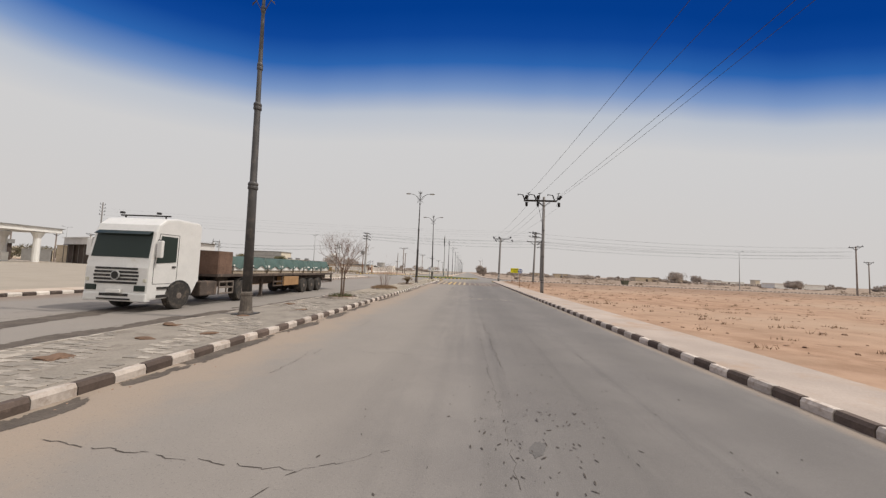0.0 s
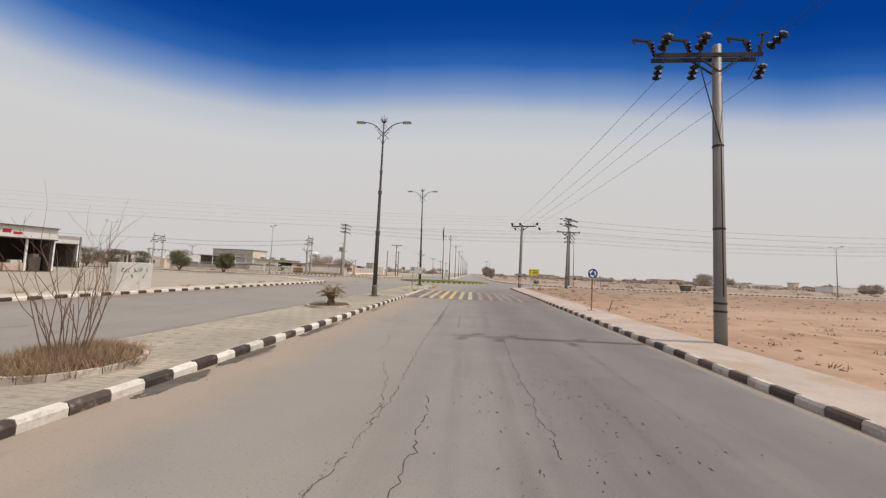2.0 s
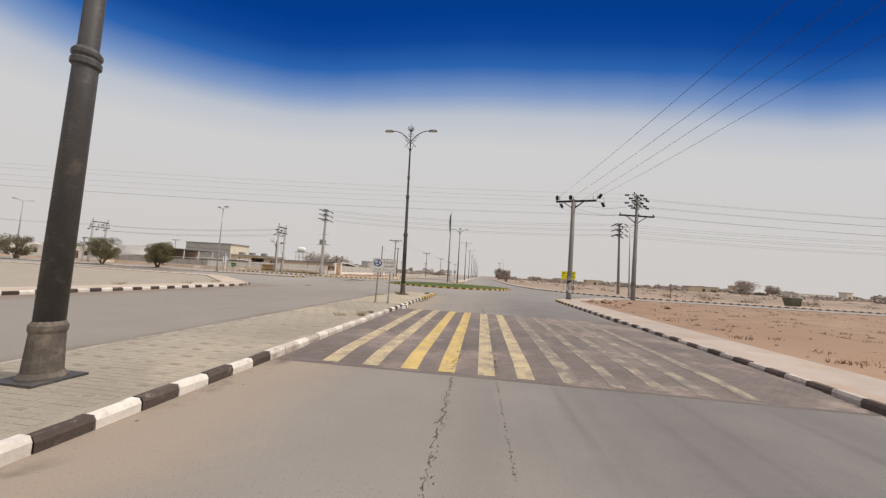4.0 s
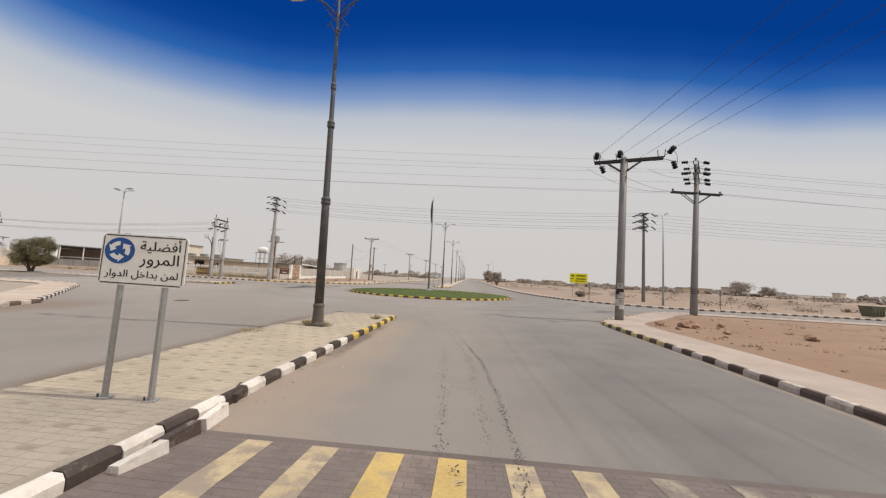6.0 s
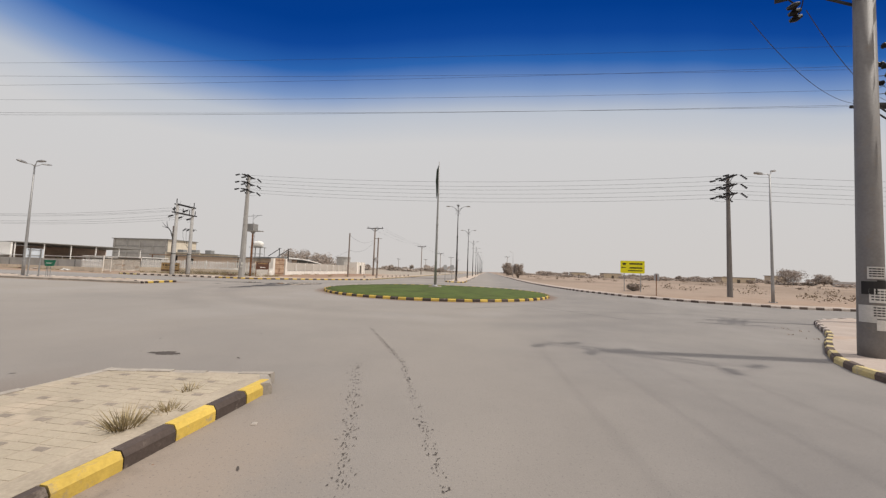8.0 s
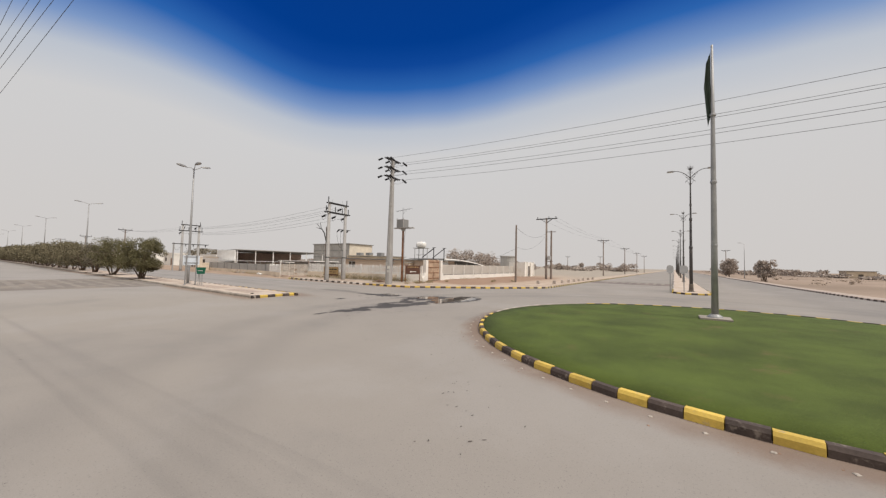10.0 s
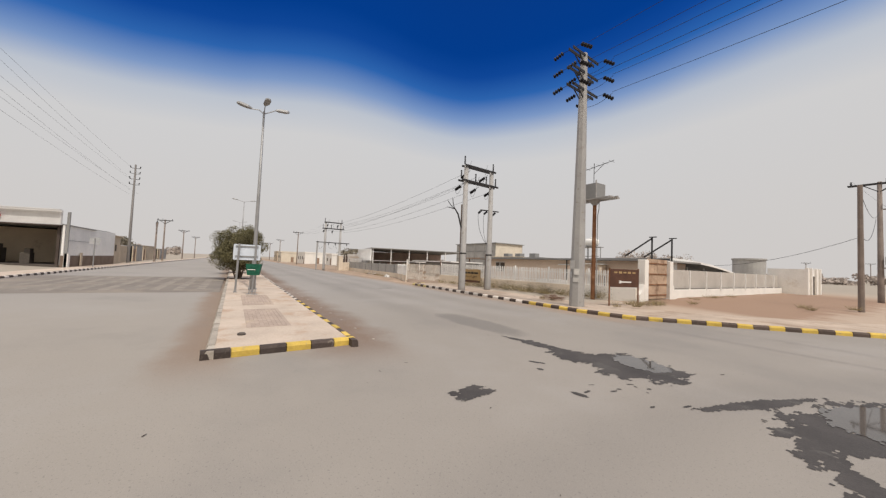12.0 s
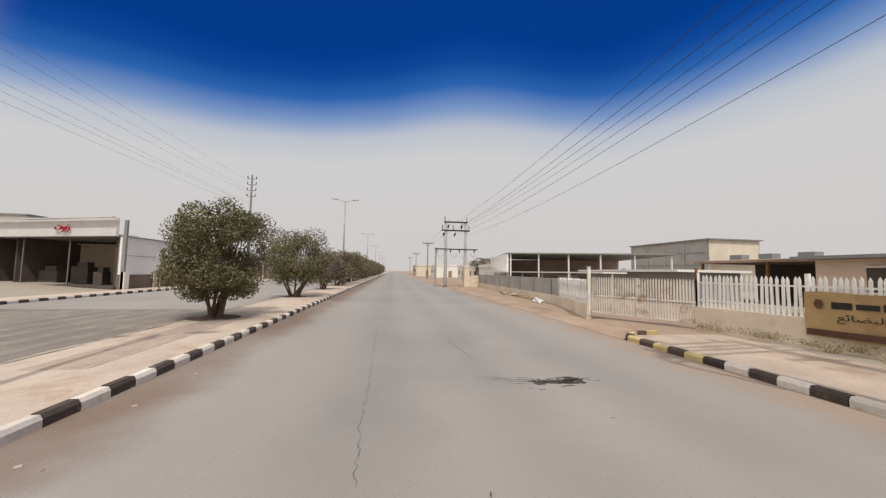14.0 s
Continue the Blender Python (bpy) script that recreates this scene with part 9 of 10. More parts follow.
part("roof_edge", beam(bmesh.new(), (-64.7, 74.55, 4.25), (-71.5, 74.95, 4.15), 0.2, 0.08), SHEET_GREY, sw)
part("seam", beam(bmesh.new(), (-64.75, 74.54, 2.75), (-71.5, 74.92, 2.72), 0.02, 0.03), SHEET_GREY, sw)
part("corner_post", boxes(((-64.75, 74.72, 2.8), (0.2, 0.2, 5.4))), SHEET_GREY, sw)
part("pier", boxes(((-64.9, 74.75, 0.75), (0.5, 0.3, 1.4))), PLASTER_W, sw)
part("door", boxes(((-68.2, 74.86, 0.85), (0.5, 0.06, 1.4))), PLASTER_TAN, sw)
ss = thing("sign_post", pose(-66.6, 76.2, 0.15, 0, 0, -80), "small grey sign on a thin post", "sign post")
part("post", tube(bmesh.new(), [(0, 0, -0.1), (0, 0, 3.0)], 0.05, 6), GALV, ss)
part("plate", boxes(((0, -0.05, 2.7), (0.8, 0.03, 0.7))), SIGN_BACK, ss)
tb_ = thing("tan_building", pose(0, 0, 0), "long tan building with small windows", "building")
part("wall", boxes(((-79.0, 69.6, 1.95), (11.5, 9.5, 3.9))), PLASTER_TAN, tb_)
for x in (-82.5, -79.5, -76.5):
    part("window", boxes(((x, 74.37, 2.3), (0.5, 0.06, 0.9))), SHED_DARK, tb_)
part("roof", boxes(((-79.0, 69.6, 3.96), (12.0, 10.0, 0.14))), PLASTER_TAN, tb_)
for k, (x, y, w, h, mt) in enumerate(((-90.0, 73.4, 9.0, 2.6, PLASTER_TAN), (-101.0, 73.2, 8.0, 2.9, BLOCKWORK), (-116, 72.5, 14, 3.0, PLASTER_TAN), (-135, 72, 14, 2.6, BLOCKWORK))):
    yw = thing("yard_wall", pose(x, y, 0.15), "grey roadside yard wall with a gate", "wall", "yard walls of the west road")
    part("wall", boxes(((0, 0, h / 2 - 0.1), (w, 0.3, h + 0.1))), mt, yw)
    part("cap", boxes(((0, 0, h + 0.02), (w + 0.1, 0.5, 0.1))), SHEET_WHITE if k == 0 else mt, yw)
    part("gate", boxes(((w / 2 - 1.4, 0.16, 1.15), (2.0, 0.06, 2.2))), RUST_SHEET, yw)
    part("gate_pillar", boxes(((w / 2 - 0.2, 0.1, 1.3), (0.4, 0.4, 2.8)), ((w / 2 - 2.6, 0.1, 1.3), (0.4, 0.4, 2.8))), PLASTER_TAN, yw)
# filling station
fsn = thing("filling_station", pose(0, 0, 0), "filling station with a flat white canopy", "filling station")
part("canopy", boxes(((-79.8, 51.3, 6.45), (9.0, 14.0, 0.8))), SHEET_WHITE, fsn)
part("canopy_edge", boxes(((-79.8, 51.3, 6.92), (9.5, 14.5, 0.15))), SHEET_GREY, fsn)
for x, y in ((-76.5, 55.4), (-83.5, 55.4), (-76.5, 46.6), (-83.5, 46.6)):
    part("column", lathe(bmesh.new(), [(0.55, 0.1), (0.50, 4.9), (0.95, 5.95)], 12, (x, y, 0)), SHEET_WHITE, fsn)
part("shop_wall", boxes(((-96, 54, 2.0), (0.4, 22, 4.0))), SHOP_DARK, fsn)
part("shop_fascia", boxes(((-95.6, 54, 4.45), (0.8, 22, 0.9))), SHEET_GREY, fsn)
for x, y in ((-80.0, 53.3), (-80.0, 48.3)):
    part("pump", box(bmesh.new(), (x, y, 1.2), (0.7, 1.0, 1.7), bevel=0.05), SIGN_WHITE, fsn)
lwl = thing("yard_wall", pose(-83.0, 70.5, 0.2, 0, 0, 20), "plain tan yard wall", "wall", "yard walls of the west road")
part("wall", boxes(((0, 0, 1.4), (0.2, 0.2, 2.8)), ((-3, 0, 1.4), (6, 0.15, 2.8))), PLASTER_TAN, lwl)
# white block wall with scrawls in the sand lot
ww = thing("block_wall", pose(-16.75, 40.0, 0.1, 0, 0, 18), "short white concrete wall with black scrawls", "wall")
wf = part("wall", box(bmesh.new(), (0, 0, 0.82), (0.45, 3.3, 1.75), bevel=0.02), surface("limewash_grey", (0.53, 0.505, 0.47), 0.9, var=0.12, scale=0.8, fine=15, worn=(0.40, 0.36, 0.31), wear=(0.52, 0.7), wear_scale=1.5), ww)
for k in range(9):
    y = -1.2 + 0.28 * k
    bm = bmesh.new()
    tube(bm, [(0.235, y + 0.10 * math.sin(j * 1.3 + k), 1.25 + 0.13 * math.sin(j * 0.9 + 2 * k) - (0.4 if k % 4 == 3 else 0)) for j in range(6)], 0.012, 4)
    part("scrawl", bm, IRON, wf)
# far plain: low buildings and sheds to the east and north-east
for k, (x, y, w, d, h, mt) in enumerate(((150, 290, 18, 8, 3.2, PLASTER_TAN), (180, 300, 8, 6, 5.0, PLASTER_TAN), (190, 260, 34, 8, 2.4, SHEET_WHITE), (175, 190, 24, 8, 2.4, SHEET_WHITE), (228, 280, 4, 4, 4.6, PLASTER), (250, 195, 20, 8, 3.2, PLASTER_TAN), (90, 320, 12, 8, 3.4, PLASTER_TAN), (300, 190, 24, 10, 4.0, PLASTER_W), (230, 150, 16, 8, 2.6, SHEET_WHITE), (70, 330, 10, 8, 3.4, PLASTER_TAN))):
    hs = thing("farm_building", pose(x, y, 0.1, 0, 0, 12 * (k % 3)), "distant low farm building on the plain", "building", "distant farm buildings")
    part("wall", boxes(((0, 0, h / 2), (w, d, h))), mt, hs)
    part("roof", boxes(((0, 0, h + 0.1), (w + 0.8, d + 0.8, 0.22))), SHEET_WHITE if mt is SHEET_WHITE else SHEET_GREY, hs)
    part("door", boxes(((0, -d / 2 - 0.04, 1.0), (1.6, 0.1, 2.0))), SHED_DARK, hs)

# ---------------------------------------------------------------- cracks, stains, studs and litter on the roads
rm = random.Random(21)


def crack(pts, w, name="road_crack", label="dark crack in the asphalt", mat=CRACK, z=0.004, jag=0.035, step=0.08):
    """A ragged thin strip along pts."""
    bm = bmesh.new()
    fine = []
    for (ax, ay), (bx, by) in zip(pts, pts[1:]):
        n = max(1, int(math.hypot(bx - ax, by - ay) / step))
        fine += [(ax + (bx - ax) * k / n + rm.uniform(-jag, jag), ay + (by - ay) * k / n + rm.uniform(-jag, jag)) for k in range(n)]
    fine.append(pts[-1])
    prev = None
    for i, p in enumerate(fine):
        q = fine[min(i + 1, len(fine) - 1)]
        o = fine[max(i - 1, 0)]
        d = Vector((q[0] - o[0], q[1] - o[1]))
        d = d.normalized() if d.length else Vector((0, 1))
        ww = w * rm.uniform(0.15, 1.0)
        cur = (bm.verts.new((p[0] - d.y * ww / 2, p[1] + d.x * ww / 2, z)), bm.verts.new((p[0] + d.y * ww / 2, p[1] - d.x * ww / 2, z)))
        if prev and (step > 0.2 or rm.random() > 0.16):
            bm.faces.new((prev[0], prev[1], cur[1], cur[0]))
        prev = cur
    return solo(name, bm, mat, label, "road mark", "structure")


CRACKS = (
    # before and beside the first lamp
    ([(-0.15, 0.92), (0.75, 0.87), (1.8, 0.80), (2.57, 0.79)], 0.028), ([(2.57, 0.79), (2.94, 0.97), (3.37, 1.27)], 0.018), ([(2.57, 0.79), (2.45, 0.45), (2.40, 0.10)], 0.028),
    ([(0.76, 3.46), (0.77, 4.22), (0.68, 5.28)], 0.020), ([(1.45, 5.34), (1.70, 5.35), (1.92, 5.22), (2.16, 5.21), (2.26, 5.36), (2.52, 5.43), (2.73, 5.32), (2.91, 5.34)], 0.016),
    ([(0.87, 4.86), (0.85, 5.45)], 0.020), ([(0.72, 8.6), (0.70, 9.1), (0.68, 9.7)], 0.024),
    ([(4.78, 10.3), (4.76, 8.9), (4.93, 8.13), (4.85, 7.73), (4.81, 6.92), (4.81, 6.34), (4.86, 5.91), (4.84, 5.68), (4.88, 4.6)], 0.026),
    ([(7.28, 11.1), (7.04, 9.56), (7.10, 8.42)], 0.020), ([(7.54, 8.0), (7.50, 7.63)], 0.020), ([(6.86, 6.3), (6.82, 5.9), (6.93, 5.7)], 0.022), ([(4.55, 7.6), (4.57, 6.17), (4.60, 3.64), (4.65, 2.29), (4.65, 0.8)], 0.012),
    ([(4.72, 11.6), (4.70, 13.6), (4.77, 15.6), (4.74, 18.4)], 0.020), ([(0.45, 18.8), (0.62, 19.6), (0.60, 20.6), (0.75, 22.0)], 0.024), ([(1.28, 19.5), (1.39, 20.3), (1.42, 21.4), (1.60, 23.0)], 0.024),
    # under the switch pole
    ([(3.19, 26.6), (3.27, 25.9), (3.21, 25.3), (3.28, 24.9), (3.20, 24.65), (3.22, 24.4), (3.18, 24.1), (3.05, 23.2)], 0.030), ([(1.97, 28.4), (2.35, 27.3), (2.56, 26.1), (2.50, 25.75)], 0.020),
    ([(4.86, 31.9), (4.81, 29.2), (4.84, 27.2), (4.89, 26.7), (4.81, 26.1), (4.93, 25.6), (4.88, 25.0)], 0.028), ([(2.40, 46.6), (2.51, 34.0), (2.51, 30.4), (2.60, 27.9), (2.65, 26.3), (2.58, 25.2), (2.55, 24.5), (2.42, 24.0)], 0.026),
    ([(1.55, 28.9), (1.62, 30.2), (1.38, 31.4), (1.42, 32.2)], 0.022), ([(0.55, 36.2), (0.66, 35.4), (0.95, 35.3), (1.08, 35.0), (1.09, 34.5), (1.14, 34.1), (1.11, 33.9), (1.16, 33.6)], 0.022),
    ([(1.05, 39.9), (1.07, 38.4)], 0.020), ([(4.70, 38.8), (4.78, 37.8), (4.78, 37.1)], 0.024), ([(4.45, 35.0), (4.49, 34.6)], 0.024), ([(5.75, 33.0), (5.72, 35.4), (5.80, 37.0)], 0.014), ([(6.9, 27.5), (6.95, 29.5), (7.02, 31.0)], 0.014),
    # west road
    ([(-47.8, 94.80), (-43.8, 94.86), (-41.6, 94.93), (-40.3, 94.93), (-39.4, 94.93), (-38.4, 95.0)], 0.018), ([(-45.1, 96.9), (-43.4, 97.04), (-42.3, 97.2)], 0.022),
    # west carriageway beyond the reserve
    ([(-9.4, 5.2), (-8.6, 9.5), (-7.6, 13.5)], 0.05), ([(-14.5, 12.0), (-9.5, 12.8)], 0.03), ([(-12, 33.0), (-8.6, 36.0), (-7.5, 41)], 0.05), ([(-10.5, 22.0), (-9, 27.5), (-8.2, 33)], 0.06), ([(-7.0, 52), (-7.6, 60.0)], 0.04), ([(-13.6, 29), (-12.8, 38.5)], 0.05),
    ([(-7.3, 9.0), (-7.2, 14.0), (-7.05, 19.0), (-7.1, 26.0), (-6.9, 32.0)], 0.05), ([(-10.4, 3.0), (-10.2, 9.0), (-10.3, 15.0)], 0.05), ([(-6.3, 20.5), (-6.0, 24.0), (-6.1, 27.0)], 0.04))
for pts, w in CRACKS:
    crack(pts, w * 0.6)
# broad ragged band of bitumen spill on the hump approach, and drip trails beyond
spots = []
bm = bmesh.new()
bmesh.ops.create_circle(bm, cap_ends=True, radius=1.0, segments=7)
SPOT = to_mesh(bm, "spot", CRACK)


def trail(pts, spread, n, s0, s1):
    for k in range(n):
        t = rm.random() * (len(pts) - 1)
        i = min(int(t), len(pts) - 2)
        f = t - i
        x, y = pts[i][0] * (1 - f) + pts[i + 1][0] * f, pts[i][1] * (1 - f) + pts[i + 1][1] * f
        s = rm.uniform(s0, s1)
        z = 0.006 if not (46.6 < y < 57.3 and -1 < x < 9.3) else 0.079
        spots.append(Matrix.Translation((x + rm.gauss(0, spread), y + rm.gauss(0, spread), z + rm.uniform(0, 0.002))) @ Matrix.Rotation(rm.gauss(0, 0.55), 4, "Z") @ Matrix.Diagonal((s * rm.uniform(0.5, 1.1), s * rm.uniform(1.2, 4.0), 1, 1)))


trail([(2.48, 33.7), (2.50, 34.7), (2.48, 35.9), (2.49, 37.3), (2.47, 39.2), (2.45, 42.0), (2.42, 46.5)], 0.032, 820, 0.0025, 0.008)
trail([(2.64, 33.7), (2.58, 35.2), (2.58, 36.4), (2.58, 38.0)], 0.03, 330, 0.0025, 0.008)
trail([(3.40, 33.6), (3.38, 34.7), (3.35, 36.4), (3.32, 38.5), (3.25, 43.5), (3.2, 46.5)], 0.012, 420, 0.002, 0.007)
trail([(2.35, 22.8), (2.42, 24.0), (2.56, 24.8), (2.62, 26.2)], 0.03, 120, 0.002, 0.006)
trail([(2.1, 57.2), (1.99, 59.5), (1.72, 63.2), (0.92, 67.1), (0.38, 68.7), (-0.3, 70.6)], 0.055, 700, 0.0025, 0.008)
trail([(3.05, 57.1), (2.96, 59.6), (2.75, 62.0), (2.46, 63.5), (1.76, 67.3), (0.5, 70.9), (-0.29, 72.4), (-1.4, 74.5)], 0.03, 1300, 0.0025, 0.008)
trail([(2.7, 57.3), (2.6, 60.0), (2.47, 61.9), (2.09, 64.2), (1.5, 67.0)], 0.06, 480, 0.0025, 0.0075)
trail([(2.45, 46.7), (2.4, 51.0), (2.3, 57.0)], 0.06, 160, 0.005, 0.016)
trail([(3.2, 46.7), (3.15, 51.0), (3.0, 57.0)], 0.05, 160, 0.005, 0.016)
trail([(-6.5, 81.5), (-8.5, 84.8), (-10.5, 87.2), (-13, 90)], 0.30, 90, 0.005, 0.014)
trail([(6, -2), (6, 20), (6, 40)], 1.8, 520, 0.003, 0.012)
trail([(5.2, 24), (5.4, 30)], 0.9, 260, 0.003, 0.012)
trail([(5.0, 0), (5.0, 3)], 0.5, 200, 0.003, 0.012)
trail([(0, 60), (-6, 78), (-20, 92), (-40, 97)], 3.5, 90, 0.005, 0.018)
tagged(new("bitumen_spots", joined("bitumen_spots", SPOT, spots)), "trail of dark bitumen drips on the asphalt", "spots", kind="stuff")
crack([(-19.02, 88.65), (-19.04, 88.92), (-19.10, 89.24), (-18.4, 89.27), (-17.95, 89.42), (-17.5, 89.62)], 0.022)
crack([(-17.54, 89.12), (-17.04, 88.90), (-16.52, 88.99), (-16.50, 89.35), (-16.56, 89.62)], 0.026)
crack([(-18.28, 88.90), (-18.20, 89.07), (-18.18, 89.20)], 0.020)
crack([(-16.56, 89.62), (-16.90, 89.86), (-17.35, 90.02)], 0.020)
crack([(-16.54, 89.61), (-16.09, 89.61), (-15.65, 89.62), (-15.11, 89.67), (-14.4, 89.7)], 0.022)
for k in range(9):
    x, y, a = -14.95 + rm.gauss(0, 0.12), 90.15 + rm.gauss(0, 0.22), rm.uniform(0.8, 2.4)
    crack([(x, y), (x + 0.18 * math.cos(a), y + 0.18 * math.sin(a)), (x + 0.25 * math.cos(a + 0.7), y + 0.3 * math.sin(a + 0.7))], 0.010, jag=0.03)
# tyre marks and darker patches
for pts, w in (([(8.2, 79.5), (4.5, 84.0), (0.5, 84.6 - 4)], 0.12), ([(12.5, 83.2), (6.0, 82.0)], 0.12), ([(16.0, 86.5), (9.0, 90.0), (5.5, 93)], 0.14), ([(15.5, 88.0), (9.5, 91.5)], 0.12),):
    crack(pts, w, "tyre_mark", "faint dark tyre mark on asphalt", TYRE_MARK, 0.003, 0.03, 0.6)
# broken patch of the west road: a nest of short cracks
for k in range(26):
    x, y, a = -41.1 + rm.gauss(0, 0.10), 98.25 + rm.gauss(0, 0.30), rm.uniform(1.0, 2.1)
    d = rm.uniform(0.15, 0.5)
    crack([(x, y), (x + d * math.cos(a), y + d * math.sin(a))], 0.035, jag=0.03)
for k in range(4):
    crack([(-41.5 + 0.15 * k, 96.9 + 0.15 * k), (-41.3 + 0.1 * k, 97.9 + 0.2 * k)], 0.02)


def patch(name, cx, cy, rx, ry, rot, mat, label, seed, z, cell=0.05, bias=0.0, rag=1.5):
    """A wet or oily patch with a frayed outline, made of small cells where the ground lies low."""
    cr_, sr_ = math.cos(rot), math.sin(rot)
    nx, ny = int(1.5 * rx / cell), int(1.5 * ry / cell)
    index, verts, faces = {}, [], []

    def corner(i, j):
        if (i, j) not in index:
            u, v = i * cell + rm.uniform(-0.3, 0.3) * cell, j * cell + rm.uniform(-0.3, 0.3) * cell
            index[(i, j)] = len(verts)
            verts.append((cx + u * cr_ - v * sr_, cy + u * sr_ + v * cr_, z))
        return index[(i, j)]
    for i in range(-nx, nx):
        for j in range(-ny, ny):
            u, v = (i + 0.5) * cell, (j + 0.5) * cell
            h = noise.fractal(Vector((u * 0.9 + seed, v * 1.9, seed * 0.7)), 0.75, 2.1, 6)
            if (u / rx) ** 2 + (v / ry) ** 2 + rag * h + bias < 0.75:
                faces.append((corner(i, j), corner(i + 1, j), corner(i + 1, j + 1), corner(i, j + 1)))
    me = bpy.data.meshes.new(name)
    me.from_pydata(verts, [], faces)
    me.materials.append(mat)
    tagged(new(name, me), label, "stain", kind="structure")


def spill(name, blobs, holes, mat, label, seed, z, cell=0.035, fray=0.5, cut=1.0):
    """Spilled water that has run together out of several pools, with dry islands and a frayed rim."""
    reach = max(max(b[2], b[3]) for b in blobs) + 0.3
    x0, x1 = min(b[0] for b in blobs) - reach, max(b[0] for b in blobs) + reach
    y0, y1 = min(b[1] for b in blobs) - reach, max(b[1] for b in blobs) + reach
    index, verts, faces = {}, [], []

    def inside(px, py, b):
        u, v = px - b[0], py - b[1]
        c_, s_ = math.cos(b[4]), math.sin(b[4])
        return ((u * c_ + v * s_) / b[2]) ** 2 + ((v * c_ - u * s_) / b[3]) ** 2

    def corner(i, j):
        if (i, j) not in index:
            index[(i, j)] = len(verts)
            verts.append((x0 + (i + rm.uniform(-0.3, 0.3)) * cell, y0 + (j + rm.uniform(-0.3, 0.3)) * cell, z))
        return index[(i, j)]
    for i in range(int((x1 - x0) / cell)):
        for j in range(int((y1 - y0) / cell)):
            px, py = x0 + (i + 0.5) * cell, y0 + (j + 0.5) * cell
            f = min(inside(px, py, b) for b in blobs)
            if f > 2.2:
                continue
            h = noise.fractal(Vector((px * 1.5 + seed, py * 1.1, seed * 0.7)), 0.7, 2.1, 6)
            h += 0.9 * noise.fractal(Vector((px * 7.0, py * 3.5 + seed, seed)), 0.6, 2.1, 4)
            if f + fray * h > cut:
                continue
            if any(inside(px, py, b) + 0.9 * noise.fractal(Vector((px * 2.6, py * 1.3 + seed, 3.3)), 0.6, 2.1, 5) < 0.9 for b in holes):
                continue
            faces.append((corner(i, j), corner(i + 1, j), corner(i + 1, j + 1), corner(i, j + 1)))
    me = bpy.data.meshes.new(name)
    me.from_pydata(verts, [], faces)
    me.materials.append(mat)
    tagged(new(name, me), label, "puddle", kind="structure")


# puddle of spilled water, half dried on one side
spill("puddle", ((-16.85, 91.0, 0.5, 0.75, 0.1), (-17.1, 92.0, 0.95, 0.9, 0), (-17.0, 93.4, 1.15, 1.3, 0), (-17.15, 95.2, 1.75, 1.45, 0.2), (-17.1, 96.7, 1.65, 1.2, 0), (-15.9, 97.4, 0.95, 1.95, 0.15), (-19.25, 95.7, 0.13, 1.25, -0.3)),
      ((-17.25, 92.65, 0.62, 0.22, 0.6), (-17.95, 94.5, 0.36, 0.55, 0.4), (-17.15, 94.4, 0.30, 0.8, 0.0), (-16.85, 95.3, 0.5, 0.18, 0.1), (-18.15, 93.1, 0.5, 0.14, 0.8)), WET, "dark wet asphalt round spilled water", 3.1, 0.005)
spill("puddle", ((-16.98, 89.4, 0.58, 0.46, 0.0), (-17.3, 90.05, 0.36, 0.38, 0.4), (-17.2, 90.45, 0.2, 0.2, 0)), (), WET, "dark wet patch on cracked asphalt", 8.8, 0.0065, 0.025)
spill("puddle", ((-17.13, 88.52, 0.42, 0.44, 0.0), (-17.22, 87.98, 0.12, 0.3, 0.0), (-17.23, 87.28, 0.10, 0.42, 0.05)), (), WET, "dark wet patch running out in a tail", 12.9, 0.008, 0.025)
spill("puddle", ((-21.3, 95.85, 0.8, 0.95, 0.3), (-22.2, 95.4, 0.8, 0.5, 0.1), (-23.2, 95.5, 0.9, 0.22, 0.1), (-24.2, 95.35, 0.5, 0.10, 0.2)), (), WET, "dark wet asphalt round spilled water", 17.3, 0.005, 0.035, 0.75)
spill("puddle", ((-21.62, 91.88, 0.22, 0.38, 0.1),), (), WET, "small dark wet patch on asphalt", 21.1, 0.005, 0.02, 0.8)
for k in range(34):
    x, y = ((-17.9 + rm.gauss(0, 0.25), rm.uniform(90.6, 92.6)), (-17.0 + rm.gauss(0, 0.45), rm.uniform(87.0, 90.3)), (-20.6 + rm.gauss(0, 0.5), 94.5 + rm.gauss(0, 0.35)))[k % 3]
    patch("wet_spot", x, y, rm.uniform(0.03, 0.09), rm.uniform(0.02, 0.04), rm.uniform(0.8, 2.2), WET, "small dark splash beside the puddle", 60.0 + k, 0.004, 0.012, -0.1)
# standing water that mirrors the sky
spill("standing_water", ((-16.05, 97.3, 0.95, 1.7, 0.15), (-16.3, 95.9, 0.8, 1.0, 0), (-15.95, 94.9, 0.35, 0.9, 0.2), (-18.0, 96.4, 0.75, 0.9, 0.2)), (), WATER, "shallow standing water that mirrors the sky", 23.9, 0.012, 0.035, 0.3)
spill("standing_water", ((-21.35, 96.2, 0.62, 0.42, -0.3),), (), WATER, "shallow standing water that mirrors the sky", 27.1, 0.012, 0.03, 0.3)
for k, (cx, cy, rx, ry, rot) in enumerate(((-22.0, 93.85, 0.07, 0.05, 0.3), (-22.38, 94.15, 0.2, 0.05, 0.6), (-20.8, 93.4, 0.12, 0.05, 0.2))):
    patch("puddle", cx, cy, rx, ry, rot, WET, "dark wet patch of spilled water", 51.7 + k * 2.3, 0.004, 0.02, -0.2)
